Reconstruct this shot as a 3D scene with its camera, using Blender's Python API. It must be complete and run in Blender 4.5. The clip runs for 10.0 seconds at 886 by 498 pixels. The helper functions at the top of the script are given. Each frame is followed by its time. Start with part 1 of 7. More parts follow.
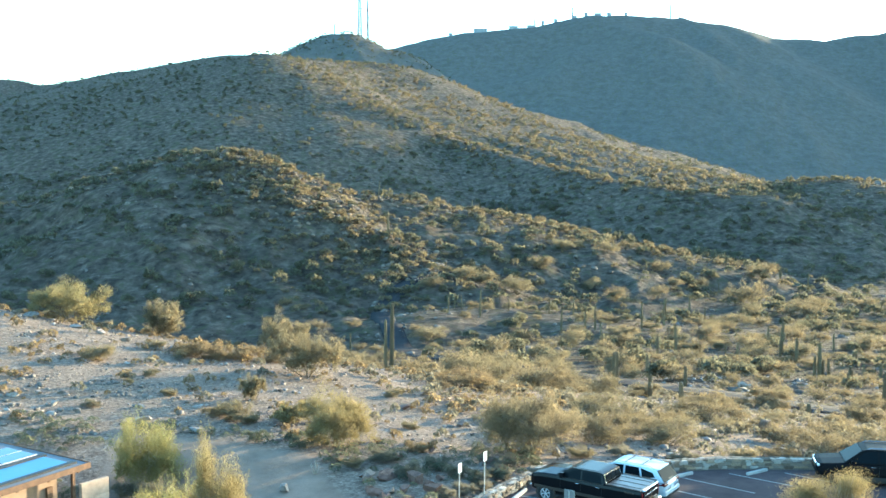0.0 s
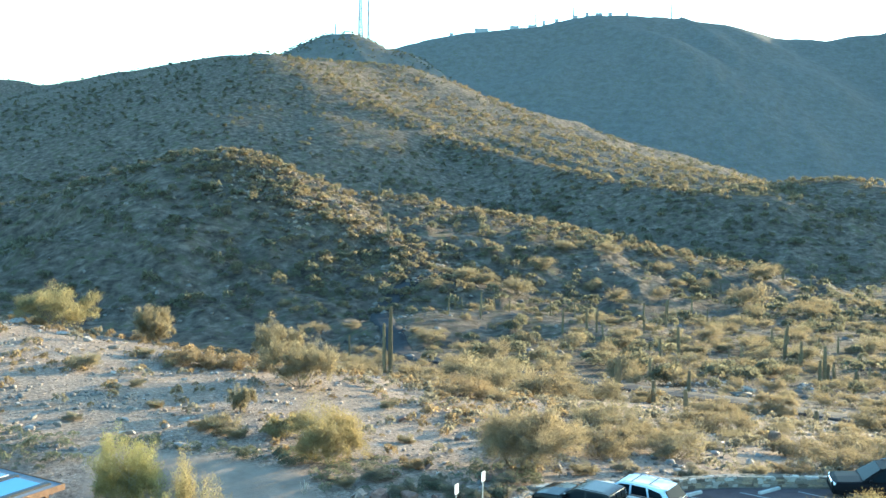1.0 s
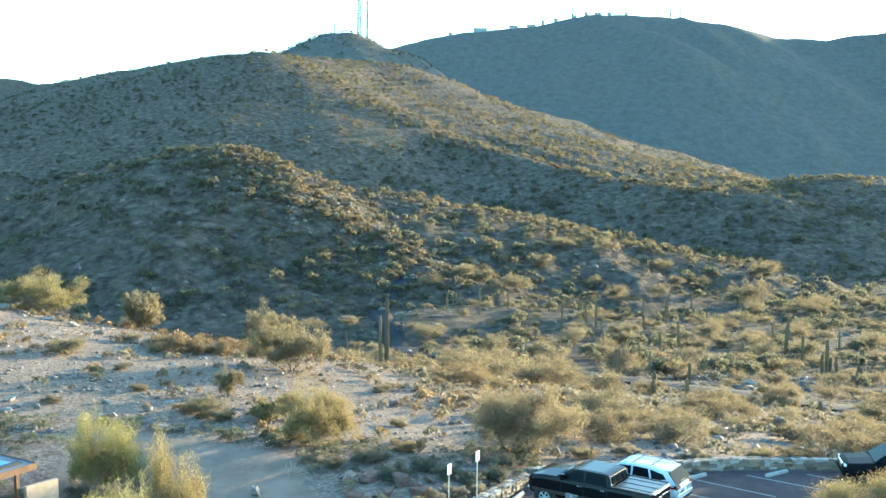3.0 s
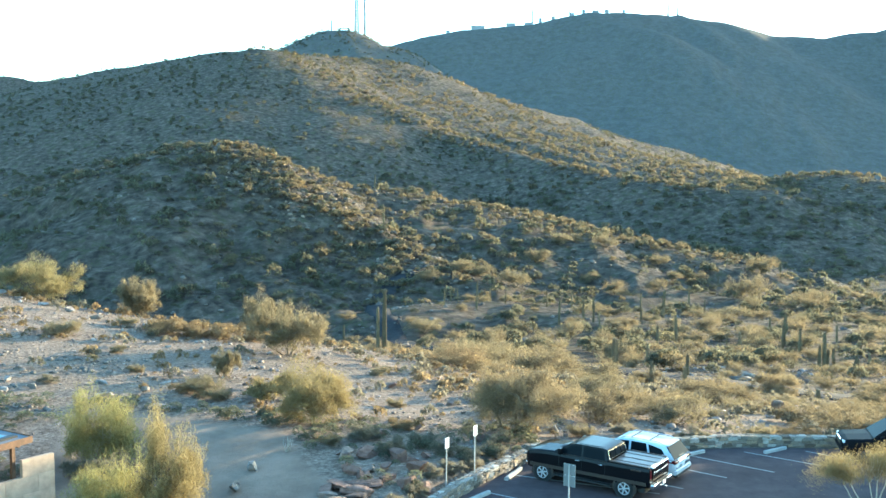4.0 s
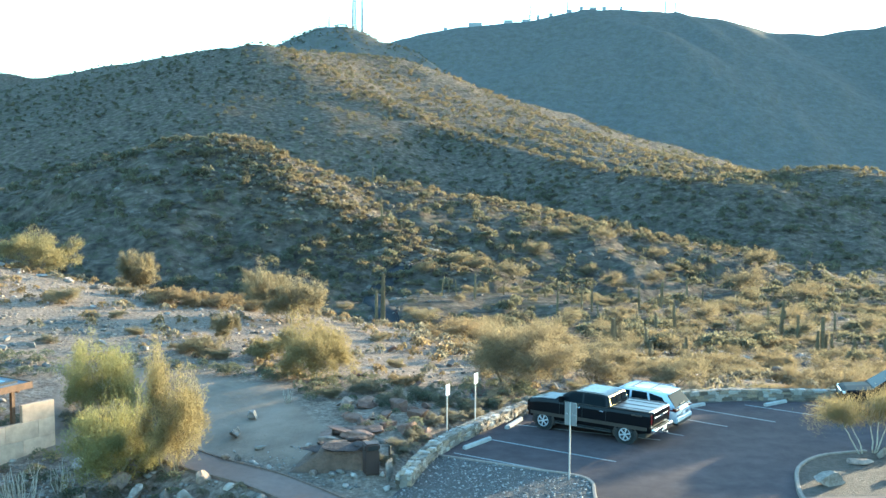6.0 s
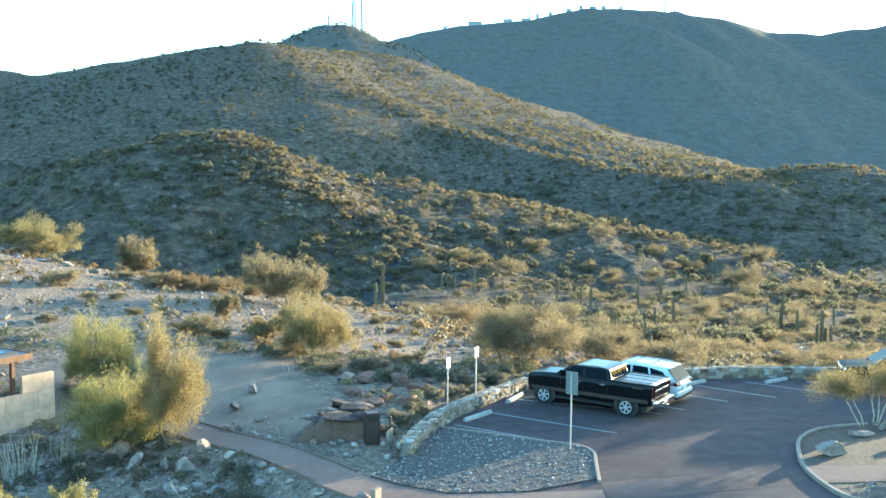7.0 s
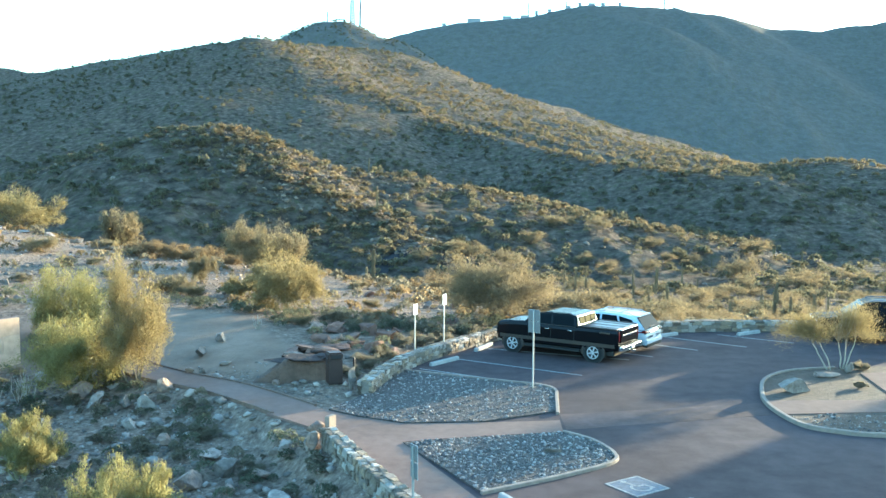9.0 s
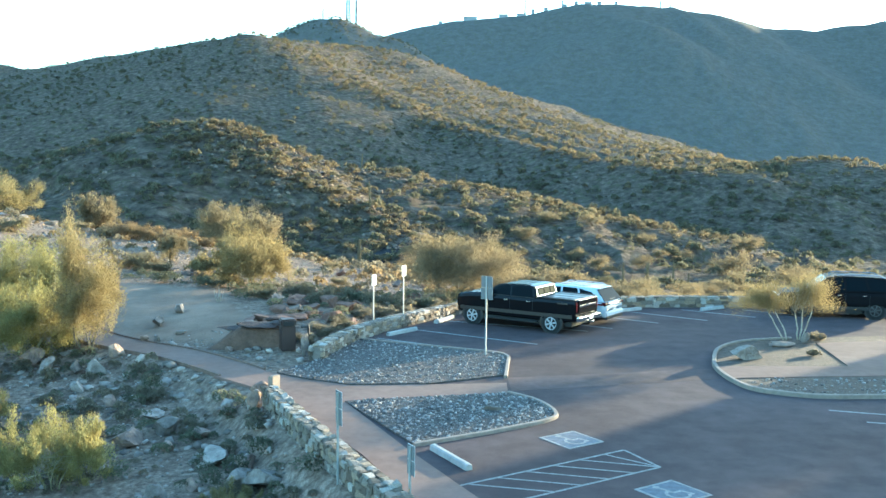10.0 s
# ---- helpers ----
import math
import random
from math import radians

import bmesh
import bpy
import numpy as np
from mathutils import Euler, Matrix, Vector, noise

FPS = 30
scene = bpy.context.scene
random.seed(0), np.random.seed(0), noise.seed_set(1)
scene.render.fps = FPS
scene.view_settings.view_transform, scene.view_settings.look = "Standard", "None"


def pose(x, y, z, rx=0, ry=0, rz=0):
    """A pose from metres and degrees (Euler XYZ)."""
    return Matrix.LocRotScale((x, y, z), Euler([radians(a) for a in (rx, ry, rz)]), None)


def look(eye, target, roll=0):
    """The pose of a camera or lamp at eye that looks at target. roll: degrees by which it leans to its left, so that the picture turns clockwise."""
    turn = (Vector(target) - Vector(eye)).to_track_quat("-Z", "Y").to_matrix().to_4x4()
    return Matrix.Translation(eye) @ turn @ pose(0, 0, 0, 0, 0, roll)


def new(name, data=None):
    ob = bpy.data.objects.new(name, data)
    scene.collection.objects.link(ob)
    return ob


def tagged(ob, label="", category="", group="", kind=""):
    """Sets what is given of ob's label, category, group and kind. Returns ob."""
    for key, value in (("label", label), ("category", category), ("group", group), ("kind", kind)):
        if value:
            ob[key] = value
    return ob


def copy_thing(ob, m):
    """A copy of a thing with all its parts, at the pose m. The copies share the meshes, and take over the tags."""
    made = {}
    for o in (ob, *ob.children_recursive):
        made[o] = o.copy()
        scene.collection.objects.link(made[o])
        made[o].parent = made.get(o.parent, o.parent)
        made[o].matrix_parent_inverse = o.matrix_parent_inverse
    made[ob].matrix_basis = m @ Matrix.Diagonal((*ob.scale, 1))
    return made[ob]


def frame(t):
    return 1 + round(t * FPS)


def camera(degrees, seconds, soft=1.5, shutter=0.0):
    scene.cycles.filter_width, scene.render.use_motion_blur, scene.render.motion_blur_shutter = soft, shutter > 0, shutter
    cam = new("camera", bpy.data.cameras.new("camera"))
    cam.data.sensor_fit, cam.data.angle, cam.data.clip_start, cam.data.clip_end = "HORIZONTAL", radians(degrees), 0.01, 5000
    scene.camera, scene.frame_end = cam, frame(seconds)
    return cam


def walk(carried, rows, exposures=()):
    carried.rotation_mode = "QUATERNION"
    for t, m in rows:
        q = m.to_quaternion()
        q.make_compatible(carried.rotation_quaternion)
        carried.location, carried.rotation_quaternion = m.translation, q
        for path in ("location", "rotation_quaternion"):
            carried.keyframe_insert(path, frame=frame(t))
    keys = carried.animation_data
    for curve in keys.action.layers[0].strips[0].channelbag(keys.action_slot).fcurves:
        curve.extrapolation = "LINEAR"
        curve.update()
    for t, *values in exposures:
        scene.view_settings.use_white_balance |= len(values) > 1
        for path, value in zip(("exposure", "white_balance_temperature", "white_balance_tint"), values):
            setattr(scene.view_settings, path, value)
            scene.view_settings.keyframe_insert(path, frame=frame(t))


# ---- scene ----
cam = camera(49.3, 10.0)
PATH = [
    (0, (-0.085, -4.64, 15.475), (-0.106, -2.647, 15.309), 0.3),
    (0.5, (0.033, -3.528, 15.528), (0.01, -1.535, 15.362), 0.2),
    (1, (0.114, -2.221, 15.637), (0.091, -0.228, 15.471), 0.3),
    (1.5, (0.254, -1.144, 15.786), (0.232, 0.849, 15.626), 0.2),
    (2, (0.316, -0.618, 15.335), (0.293, 1.376, 15.176), 0.2),
    (2.5, (0.379, -0.43, 14.716), (0.356, 1.563, 14.554), 0.3),
    (4, (0.384, -0.265, 13.127), (0.368, 1.728, 12.958), 0.3),
    (4.5, (0.318, -0.305, 12.618), (0.305, 1.688, 12.448), 0.4),
    (5, (0.29, -0.303, 12.094), (0.278, 1.69, 11.922), 0.3),
    (5.5, (0.302, -0.345, 11.577), (0.29, 1.647, 11.404), 0.2),
    (7, (0.204, -0.413, 9.982), (0.195, 1.579, 9.807), 0.4),
    (7.5, (0.189, -0.416, 9.466), (0.18, 1.576, 9.288), 0.4),
    (8, (0.187, -0.439, 8.949), (0.179, 1.553, 8.771), 0.4),
    (8.5, (0.563, -0.436, 8.408), (0.554, 1.556, 8.23), 0.3),
    (9, (1.553, -0.464, 7.889), (1.544, 1.528, 7.71), 0.3),
    (9.5, (2.715, -0.453, 7.35), (2.708, 1.539, 7.169), 0.5),
    (10, (3.065, -0.502, 6.778), (3.064, 1.49, 6.596), 0.5),
]
walk(cam, [(t, look(eye, target, roll)) for t, eye, target, roll in PATH],
     exposures=((0, 3.18, 4700, -13), (10, 3.18, 4700, -13)))

# ---- world, sun ----
SUN_AZ = 49.0      # degrees to the right of straight ahead
SUN_EL = 6.6
sun_dir = Vector((math.sin(radians(SUN_AZ)) * math.cos(radians(SUN_EL)),
                  math.cos(radians(SUN_AZ)) * math.cos(radians(SUN_EL)), math.sin(radians(SUN_EL))))
world = bpy.data.worlds.new("sky")
scene.world = world
world.use_nodes = True
wt = world.node_tree
wt.nodes.clear()
sky = wt.nodes.new("ShaderNodeTexSky")
sky.sky_type = "NISHITA"
sky.sun_disc = False
sky.sun_elevation = radians(SUN_EL)
sky.sun_rotation = radians(SUN_AZ)
sky.air_density, sky.dust_density, sky.ozone_density = 1.0, 1.0, 1.5
bg = wt.nodes.new("ShaderNodeBackground")
bg.inputs["Strength"].default_value = 0.15
wo = wt.nodes.new("ShaderNodeOutputWorld")
wt.links.new(sky.outputs[0], bg.inputs["Color"])
wt.links.new(bg.outputs[0], wo.inputs["Surface"])
sun = new("sun", bpy.data.lights.new("sun", "SUN"))
sun.data.energy, sun.data.angle, sun.data.color = 3.5, radians(0.6), (1.0, 0.65, 0.36)
sun.matrix_world = look(sun_dir * 100, (0, 0, 0))

# ---- materials ----
def mat(name, base, rough=0.9, metal=0.0, vary=0.25, scale=4.0, bump=0.3, bump_scale=40.0, second=None, spec=0.3, island=0.0, big=0.0):
    """A node material: two colours mixed by noise at two scales, with fine relief."""
    m = bpy.data.materials.new(name)
    m.use_nodes = True
    nt = m.node_tree
    n, l = nt.nodes, nt.links
    p = n["Principled BSDF"]
    p.inputs["Roughness"].default_value = rough
    p.inputs["Metallic"].default_value = metal
    p.inputs["Specular IOR Level"].default_value = spec
    co = n.new("ShaderNodeTexCoord")
    second = second or tuple(c * (1 - vary) for c in base)
    n1 = n.new("ShaderNodeTexNoise")
    n1.inputs["Scale"].default_value, n1.inputs["Detail"].default_value, n1.inputs["Roughness"].default_value = scale, 8.0, 0.65
    l.new(co.outputs["Object"], n1.inputs["Vector"])
    r = n.new("ShaderNodeValToRGB")
    r.color_ramp.elements[0].position, r.color_ramp.elements[1].position = 0.35, 0.65
    r.color_ramp.elements[0].color, r.color_ramp.elements[1].color = (*second, 1), (*base, 1)
    l.new(n1.outputs["Fac"], r.inputs["Fac"])
    out = r.outputs["Color"]
    if big:
        n3 = n.new("ShaderNodeTexNoise")
        n3.inputs["Scale"].default_value, n3.inputs["Detail"].default_value = big, 4.0
        l.new(co.outputs["Object"], n3.inputs["Vector"])
        mr = n.new("ShaderNodeMapRange")
        mr.inputs["From Min"].default_value, mr.inputs["From Max"].default_value = 0.3, 0.7
        mr.inputs["To Min"].default_value, mr.inputs["To Max"].default_value = 1 - vary, 1 + vary * 0.5
        l.new(n3.outputs["Fac"], mr.inputs["Value"])
        mx = n.new("ShaderNodeMix")
        mx.data_type, mx.blend_type = "RGBA", "MULTIPLY"
        mx.inputs["Factor"].default_value = 1.0
        l.new(out, mx.inputs["A"])
        l.new(mr.outputs["Result"], mx.inputs["B"])
        out = mx.outputs["Result"]
    if island:
        info = n.new("ShaderNodeObjectInfo") if island > 0 else n.new("ShaderNodeNewGeometry")
        mr2 = n.new("ShaderNodeMapRange")
        mr2.inputs["To Min"].default_value, mr2.inputs["To Max"].default_value = 1 - abs(island), 1 + abs(island)
        l.new(info.outputs["Random" if island > 0 else "Random Per Island"], mr2.inputs["Value"])
        mx2 = n.new("ShaderNodeMix")
        mx2.data_type, mx2.blend_type = "RGBA", "MULTIPLY"
        mx2.inputs["Factor"].default_value = 1.0
        l.new(out, mx2.inputs["A"])
        l.new(mr2.outputs["Result"], mx2.inputs["B"])
        out = mx2.outputs["Result"]
    l.new(out, p.inputs["Base Color"])
    if bump:
        n2 = n.new("ShaderNodeTexNoise")
        n2.inputs["Scale"].default_value, n2.inputs["Detail"].default_value = bump_scale, 6.0
        l.new(co.outputs["Object"], n2.inputs["Vector"])
        b = n.new("ShaderNodeBump")
        b.inputs["Strength"].default_value, b.inputs["Distance"].default_value = bump, 1.0 / bump_scale
        l.new(n2.outputs["Fac"], b.inputs["Height"])
        l.new(b.outputs["Normal"], p.inputs["Normal"])
    return m


def leaf_mat(name, base, second, glow=0.62, island=0.18):
    """Foliage: diffuse and translucent, each clump a little different."""
    m = bpy.data.materials.new(name)
    m.use_nodes = True
    nt = m.node_tree
    n, l = nt.nodes, nt.links
    n.clear()
    o = n.new("ShaderNodeOutputMaterial")
    geo = n.new("ShaderNodeNewGeometry")
    co = n.new("ShaderNodeTexCoord")
    n1 = n.new("ShaderNodeTexNoise")
    n1.inputs["Scale"].default_value, n1.inputs["Detail"].default_value = 0.35, 3.0
    l.new(geo.outputs["Position"], n1.inputs["Vector"])
    r = n.new("ShaderNodeValToRGB")
    r.color_ramp.elements[0].position, r.color_ramp.elements[1].position = 0.35, 0.65
    r.color_ramp.elements[0].color, r.color_ramp.elements[1].color = (*second, 1), (*base, 1)
    l.new(n1.outputs["Fac"], r.inputs["Fac"])
    mr2 = n.new("ShaderNodeMapRange")
    mr2.inputs["To Min"].default_value, mr2.inputs["To Max"].default_value = 1 - island, 1 + island
    l.new(geo.outputs["Random Per Island"], mr2.inputs["Value"])
    mx2 = n.new("ShaderNodeMix")
    mx2.data_type, mx2.blend_type = "RGBA", "MULTIPLY"
    mx2.inputs["Factor"].default_value = 1.0
    l.new(r.outputs["Color"], mx2.inputs["A"])
    l.new(mr2.outputs["Result"], mx2.inputs["B"])
    d = n.new("ShaderNodeBsdfDiffuse")
    t = n.new("ShaderNodeBsdfTranslucent")
    l.new(mx2.outputs["Result"], d.inputs["Color"])
    l.new(mx2.outputs["Result"], t.inputs["Color"])
    mix = n.new("ShaderNodeMixShader")
    mix.inputs["Fac"].default_value = glow
    l.new(d.outputs[0], mix.inputs[1])
    l.new(t.outputs[0], mix.inputs[2])
    l.new(mix.outputs[0], o.inputs["Surface"])
    return m


def ground_mat():
    """Desert ground: pale gravel and dust with darker rock on the hills, a haze tone far off, and fine stones."""
    m = bpy.data.materials.new("desert_ground")
    m.use_nodes = True
    nt = m.node_tree
    n, l = nt.nodes, nt.links
    p = n["Principled BSDF"]
    p.inputs["Roughness"].default_value = 0.95
    p.inputs["Specular IOR Level"].default_value = 0.03
    co = n.new("ShaderNodeTexCoord")

    def noise_at(scale, detail=6.0, rough=0.6):
        a = n.new("ShaderNodeTexNoise")
        a.inputs["Scale"].default_value, a.inputs["Detail"].default_value, a.inputs["Roughness"].default_value = scale, detail, rough
        l.new(co.outputs["Object"], a.inputs["Vector"])
        return a.outputs["Fac"]

    def ramp(fac, stops):
        r = n.new("ShaderNodeValToRGB")
        e = r.color_ramp.elements
        while len(e) < len(stops):
            e.new(0.5)
        for k, (pos, col) in zip(e, stops):
            k.position, k.color = pos, (*col, 1)
        l.new(fac, r.inputs["Fac"])
        return r.outputs["Color"]

    def mixed(fac, a, b, blend="MIX"):
        x = n.new("ShaderNodeMix")
        x.data_type, x.blend_type = "RGBA", blend
        if isinstance(fac, float):
            x.inputs["Factor"].default_value = fac
        else:
            l.new(fac, x.inputs["Factor"])
        l.new(a, x.inputs["A"])
        l.new(b, x.inputs["B"])
        return x.outputs["Result"]

    gravel = ramp(noise_at(1.3, 10, 0.75), [(0.3, (0.115, 0.085, 0.063)), (0.5, (0.20, 0.153, 0.115)), (0.7, (0.30, 0.242, 0.188))])
    dust = ramp(noise_at(0.16), [(0.38, (0.218, 0.164, 0.121)), (0.62, (0.168, 0.130, 0.098))])
    near = mixed(ramp(noise_at(0.09, 5), [(0.4, (0, 0, 0)), (0.6, (0.85, 0.85, 0.85))]), dust, gravel)
    rock = ramp(noise_at(0.26, 6, 0.62), [(0.36, (0.058, 0.047, 0.037)), (0.48, (0.105, 0.083, 0.063)), (0.56, (0.137, 0.108, 0.081)), (0.66, (0.19, 0.150, 0.113))])
    at = n.new("ShaderNodeAttribute")
    at.attribute_name = "hill"
    ats = n.new("ShaderNodeAttribute")
    ats.attribute_name = "sand"
    sandy = ramp(noise_at(0.5, 8, 0.65), [(0.35, (0.18, 0.132, 0.096)), (0.65, (0.27, 0.20, 0.146))])
    near = mixed(ats.outputs["Fac"], near, sandy)
    speck = ramp(noise_at(4.6, 4, 0.75), [(0.38, (0.62, 0.60, 0.58)), (0.52, (0.98, 0.98, 0.98)), (0.64, (1.5, 1.5, 1.5))])
    inv = n.new("ShaderNodeMath")
    inv.operation = "SUBTRACT"
    inv.inputs[0].default_value = 1.0
    l.new(ats.outputs["Fac"], inv.inputs[1])
    near = mixed(inv.outputs[0], near, speck, "MULTIPLY")
    col = mixed(at.outputs["Fac"], near, rock)
    scrub = ramp(noise_at(0.16, 12, 0.8), [(0.52, (0, 0, 0)), (0.60, (0.8, 0.8, 0.8))])
    # Far rock tone: distant haze worked into the base colour.
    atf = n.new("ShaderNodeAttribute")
    atf.attribute_name = "haze_tone"
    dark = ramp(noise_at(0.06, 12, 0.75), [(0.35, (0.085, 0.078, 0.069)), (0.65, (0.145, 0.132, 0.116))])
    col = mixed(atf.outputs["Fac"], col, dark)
    grn = n.new("ShaderNodeRGB")
    grn.outputs[0].default_value = (0.10, 0.095, 0.05, 1)
    hs = n.new("ShaderNodeMath")
    hs.operation = "MULTIPLY"
    l.new(scrub, hs.inputs[0])
    l.new(at.outputs["Fac"], hs.inputs[1])
    col = mixed(hs.outputs[0], col, grn.outputs[0])
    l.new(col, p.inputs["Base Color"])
    b = n.new("ShaderNodeBump")
    b.inputs["Strength"].default_value, b.inputs["Distance"].default_value = 0.8, 0.12
    l.new(noise_at(3.5, 8, 0.7), b.inputs["Height"])
    b2 = n.new("ShaderNodeBump")
    b2.inputs["Strength"].default_value, b2.inputs["Distance"].default_value = 1.0, 2.2
    mul = n.new("ShaderNodeMath")
    mul.operation = "MULTIPLY"
    l.new(noise_at(0.28, 12, 0.8), mul.inputs[0])
    plain_far = n.new("ShaderNodeMath")
    plain_far.operation = "MULTIPLY_ADD"
    plain_far.inputs[1].default_value = -0.8
    l.new(atf.outputs["Fac"], plain_far.inputs[0])
    l.new(at.outputs["Fac"], plain_far.inputs[2])
    l.new(plain_far.outputs[0], mul.inputs[1])
    l.new(mul.outputs[0], b2.inputs["Height"])
    l.new(b.outputs["Normal"], b2.inputs["Normal"])
    l.new(b2.outputs["Normal"], p.inputs["Normal"])
    return m


def stone_mat():
    """Rubble stones: each of its own shade, from dark brown-grey to chalky white and ochre."""
    m = mat("wall_stone", (1.0, 0.97, 0.92), 0.9, vary=0.4, scale=6, bump=0.7, bump_scale=18)
    n, l = m.node_tree.nodes, m.node_tree.links
    p = n["Principled BSDF"]
    old = p.inputs["Base Color"].links[0].from_socket
    info = n.new("ShaderNodeObjectInfo")
    r = n.new("ShaderNodeValToRGB")
    r.color_ramp.interpolation = "CONSTANT"
    e = r.color_ramp.elements
    tones = ((0.0, (0.15, 0.12, 0.092)), (0.14, (0.29, 0.245, 0.195)), (0.34, (0.42, 0.38, 0.33)), (0.48, (0.21, 0.175, 0.135)), (0.6, (0.36, 0.285, 0.20)), (0.74, (0.50, 0.465, 0.415)), (0.82, (0.26, 0.225, 0.19)))
    while len(e) < len(tones):
        e.new(0.5)
    for k, (pos, col) in zip(e, tones):
        k.position, k.color = pos, (*col, 1)
    l.new(info.outputs["Random"], r.inputs["Fac"])
    x = n.new("ShaderNodeMix")
    x.data_type, x.blend_type = "RGBA", "MULTIPLY"
    x.inputs["Factor"].default_value = 1.0
    l.new(r.outputs["Color"], x.inputs["A"])
    l.new(old, x.inputs["B"])
    l.new(x.outputs["Result"], p.inputs["Base Color"])
    return m


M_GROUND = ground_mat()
M_ASPHALT = mat("asphalt", (0.090, 0.069, 0.067), 0.95, spec=0.08, vary=0.28, scale=1.2, bump=0.4, bump_scale=60, big=0.12)
M_CONCRETE = mat("concrete_walk", (0.20, 0.138, 0.110), 0.95, spec=0.08, vary=0.18, scale=3.0, bump=0.25, bump_scale=50, big=0.3)
M_CURB = mat("curb_concrete", (0.25, 0.20, 0.158), 0.9, vary=0.3, scale=5, bump=0.3, bump_scale=60)
M_PAINT = mat("road_paint", (0.27, 0.265, 0.25), 0.8, vary=0.5, scale=9, bump=0.15, bump_scale=80)
M_GRAVEL = mat("gravel_bed", (0.09, 0.078, 0.070), 0.95, vary=0.5, scale=9, bump=0.9, bump_scale=18)
M_DIRT = mat("island_dirt", (0.105, 0.078, 0.057), 0.95, vary=0.45, scale=5, bump=0.8, bump_scale=16)
M_STONE = stone_mat()
M_MORTAR = mat("mortar", (0.22, 0.19, 0.16), 0.95, vary=0.3, scale=8, bump=0.5, bump_scale=40)
M_ROCK = mat("desert_rock", (0.32, 0.27, 0.225), 0.92, scale=3.5, bump=0.9, bump_scale=12, second=(0.15, 0.12, 0.095), island=0.35)
M_ROCK_RED = mat("varnished_rock", (0.22, 0.13, 0.092), 0.92, vary=0.5, scale=2.5, bump=0.8, bump_scale=9, island=0.3)
M_HILLROCK = mat("hill_rock", (0.15, 0.122, 0.098), 0.95, vary=0.4, scale=0.6, bump=0.4, bump_scale=4, island=-0.45)
M_SPURROCK = mat("spur_rock", (0.180, 0.136, 0.096), 0.95, vary=0.4, scale=0.6, bump=0.4, bump_scale=4, island=-0.6)
M_STONES = mat("loose_stones", (0.28, 0.235, 0.195), 0.95, vary=0.4, scale=3, bump=0.4, bump_scale=20, island=-0.55)
M_STONES_BROWN = mat("brown_stones", (0.235, 0.175, 0.13), 0.95, vary=0.4, scale=3, bump=0.4, bump_scale=20, island=-0.6)
M_PEBBLE = mat("gravel_stones", (0.25, 0.228, 0.21), 0.95, vary=0.4, scale=4, bump=0.3, bump_scale=30, island=-0.65)
M_BARK = mat("bark", (0.15, 0.12, 0.08), 0.95, vary=0.4, scale=8, bump=0.6, bump_scale=30)
M_DEADWOOD = mat("dead_wood", (0.42, 0.35, 0.27), 0.9, vary=0.4, scale=6, bump=0.3, bump_scale=30)
M_GREENBARK = mat("green_bark", (0.30, 0.27, 0.15), 0.85, vary=0.35, scale=6, bump=0.3, bump_scale=30)
M_SAGUARO = mat("saguaro_skin", (0.15, 0.112, 0.055), 0.75, vary=0.4, scale=3, bump=0.2, bump_scale=25, island=0.25)
M_LEAF = leaf_mat("paloverde_leaf", (0.196, 0.156, 0.090), (0.160, 0.130, 0.078))
M_LEAF_GOLD = leaf_mat("golden_paloverde_leaf", (0.245, 0.193, 0.088), (0.198, 0.160, 0.078))
# Leaf green made brighter and more saturated to carry the lens flare's tint.
M_LEAF_FLARE = leaf_mat("flare_green_leaf", (0.275, 0.240, 0.092), (0.222, 0.196, 0.082))
M_LEAF_OLIVE = leaf_mat("creosote_leaf", (0.200, 0.164, 0.096), (0.160, 0.134, 0.081))
M_LEAF_DRY = leaf_mat("dry_bush_leaf", (0.222, 0.164, 0.088), (0.168, 0.126, 0.072))
M_LEAF_GREEN = leaf_mat("green_bush_leaf", (0.220, 0.186, 0.090), (0.168, 0.145, 0.074))
M_LEAF_GREY = leaf_mat("brittlebush_leaf", (0.200, 0.173, 0.122), (0.148, 0.132, 0.092))
M_LEAF_SAGE = leaf_mat("sage_leaf", (0.150, 0.150, 0.097), (0.100, 0.102, 0.068))
M_LEAF_HILL = leaf_mat("hill_scrub_leaf", (0.152, 0.138, 0.086), (0.114, 0.105, 0.067))

# ---- helpers for building ----
def part(name, bm, material, parent=None, label="", smooth=False):
    """Links a bmesh as one mesh object, under a thing or part."""
    me = bpy.data.meshes.new(name)
    bm.normal_update()
    bm.to_mesh(me)
    bm.free()
    me.materials.append(material)
    if smooth:
        me.shade_smooth()
    ob = new(name, me)
    if parent:
        ob.parent = parent
    if label:
        ob["label"] = label
    return ob


def from_arrays(name, verts, faces, material, parent=None, smooth=False):
    """A mesh object from numpy vertices (n,3) and equal-sided faces (m,k)."""
    me = bpy.data.meshes.new(name)
    k = faces.shape[1]
    me.vertices.add(len(verts))
    me.vertices.foreach_set("co", np.asarray(verts, dtype=np.float32).ravel())
    me.loops.add(faces.size)
    me.loops.foreach_set("vertex_index", np.asarray(faces, dtype=np.int32).ravel())
    me.polygons.add(len(faces))
    me.polygons.foreach_set("loop_start", np.arange(0, faces.size, k, dtype=np.int32))
    me.update(calc_edges=True)
    me.validate()
    me.materials.append(material)
    if smooth:
        me.shade_smooth()
    ob = new(name, me)
    if parent:
        ob.parent = parent
    return ob


def thing(name, m, label, category, group="", kind=""):
    e = new(name)
    e.empty_display_size = 0.3
    e.matrix_basis = m
    return tagged(e, label, category, group, kind)


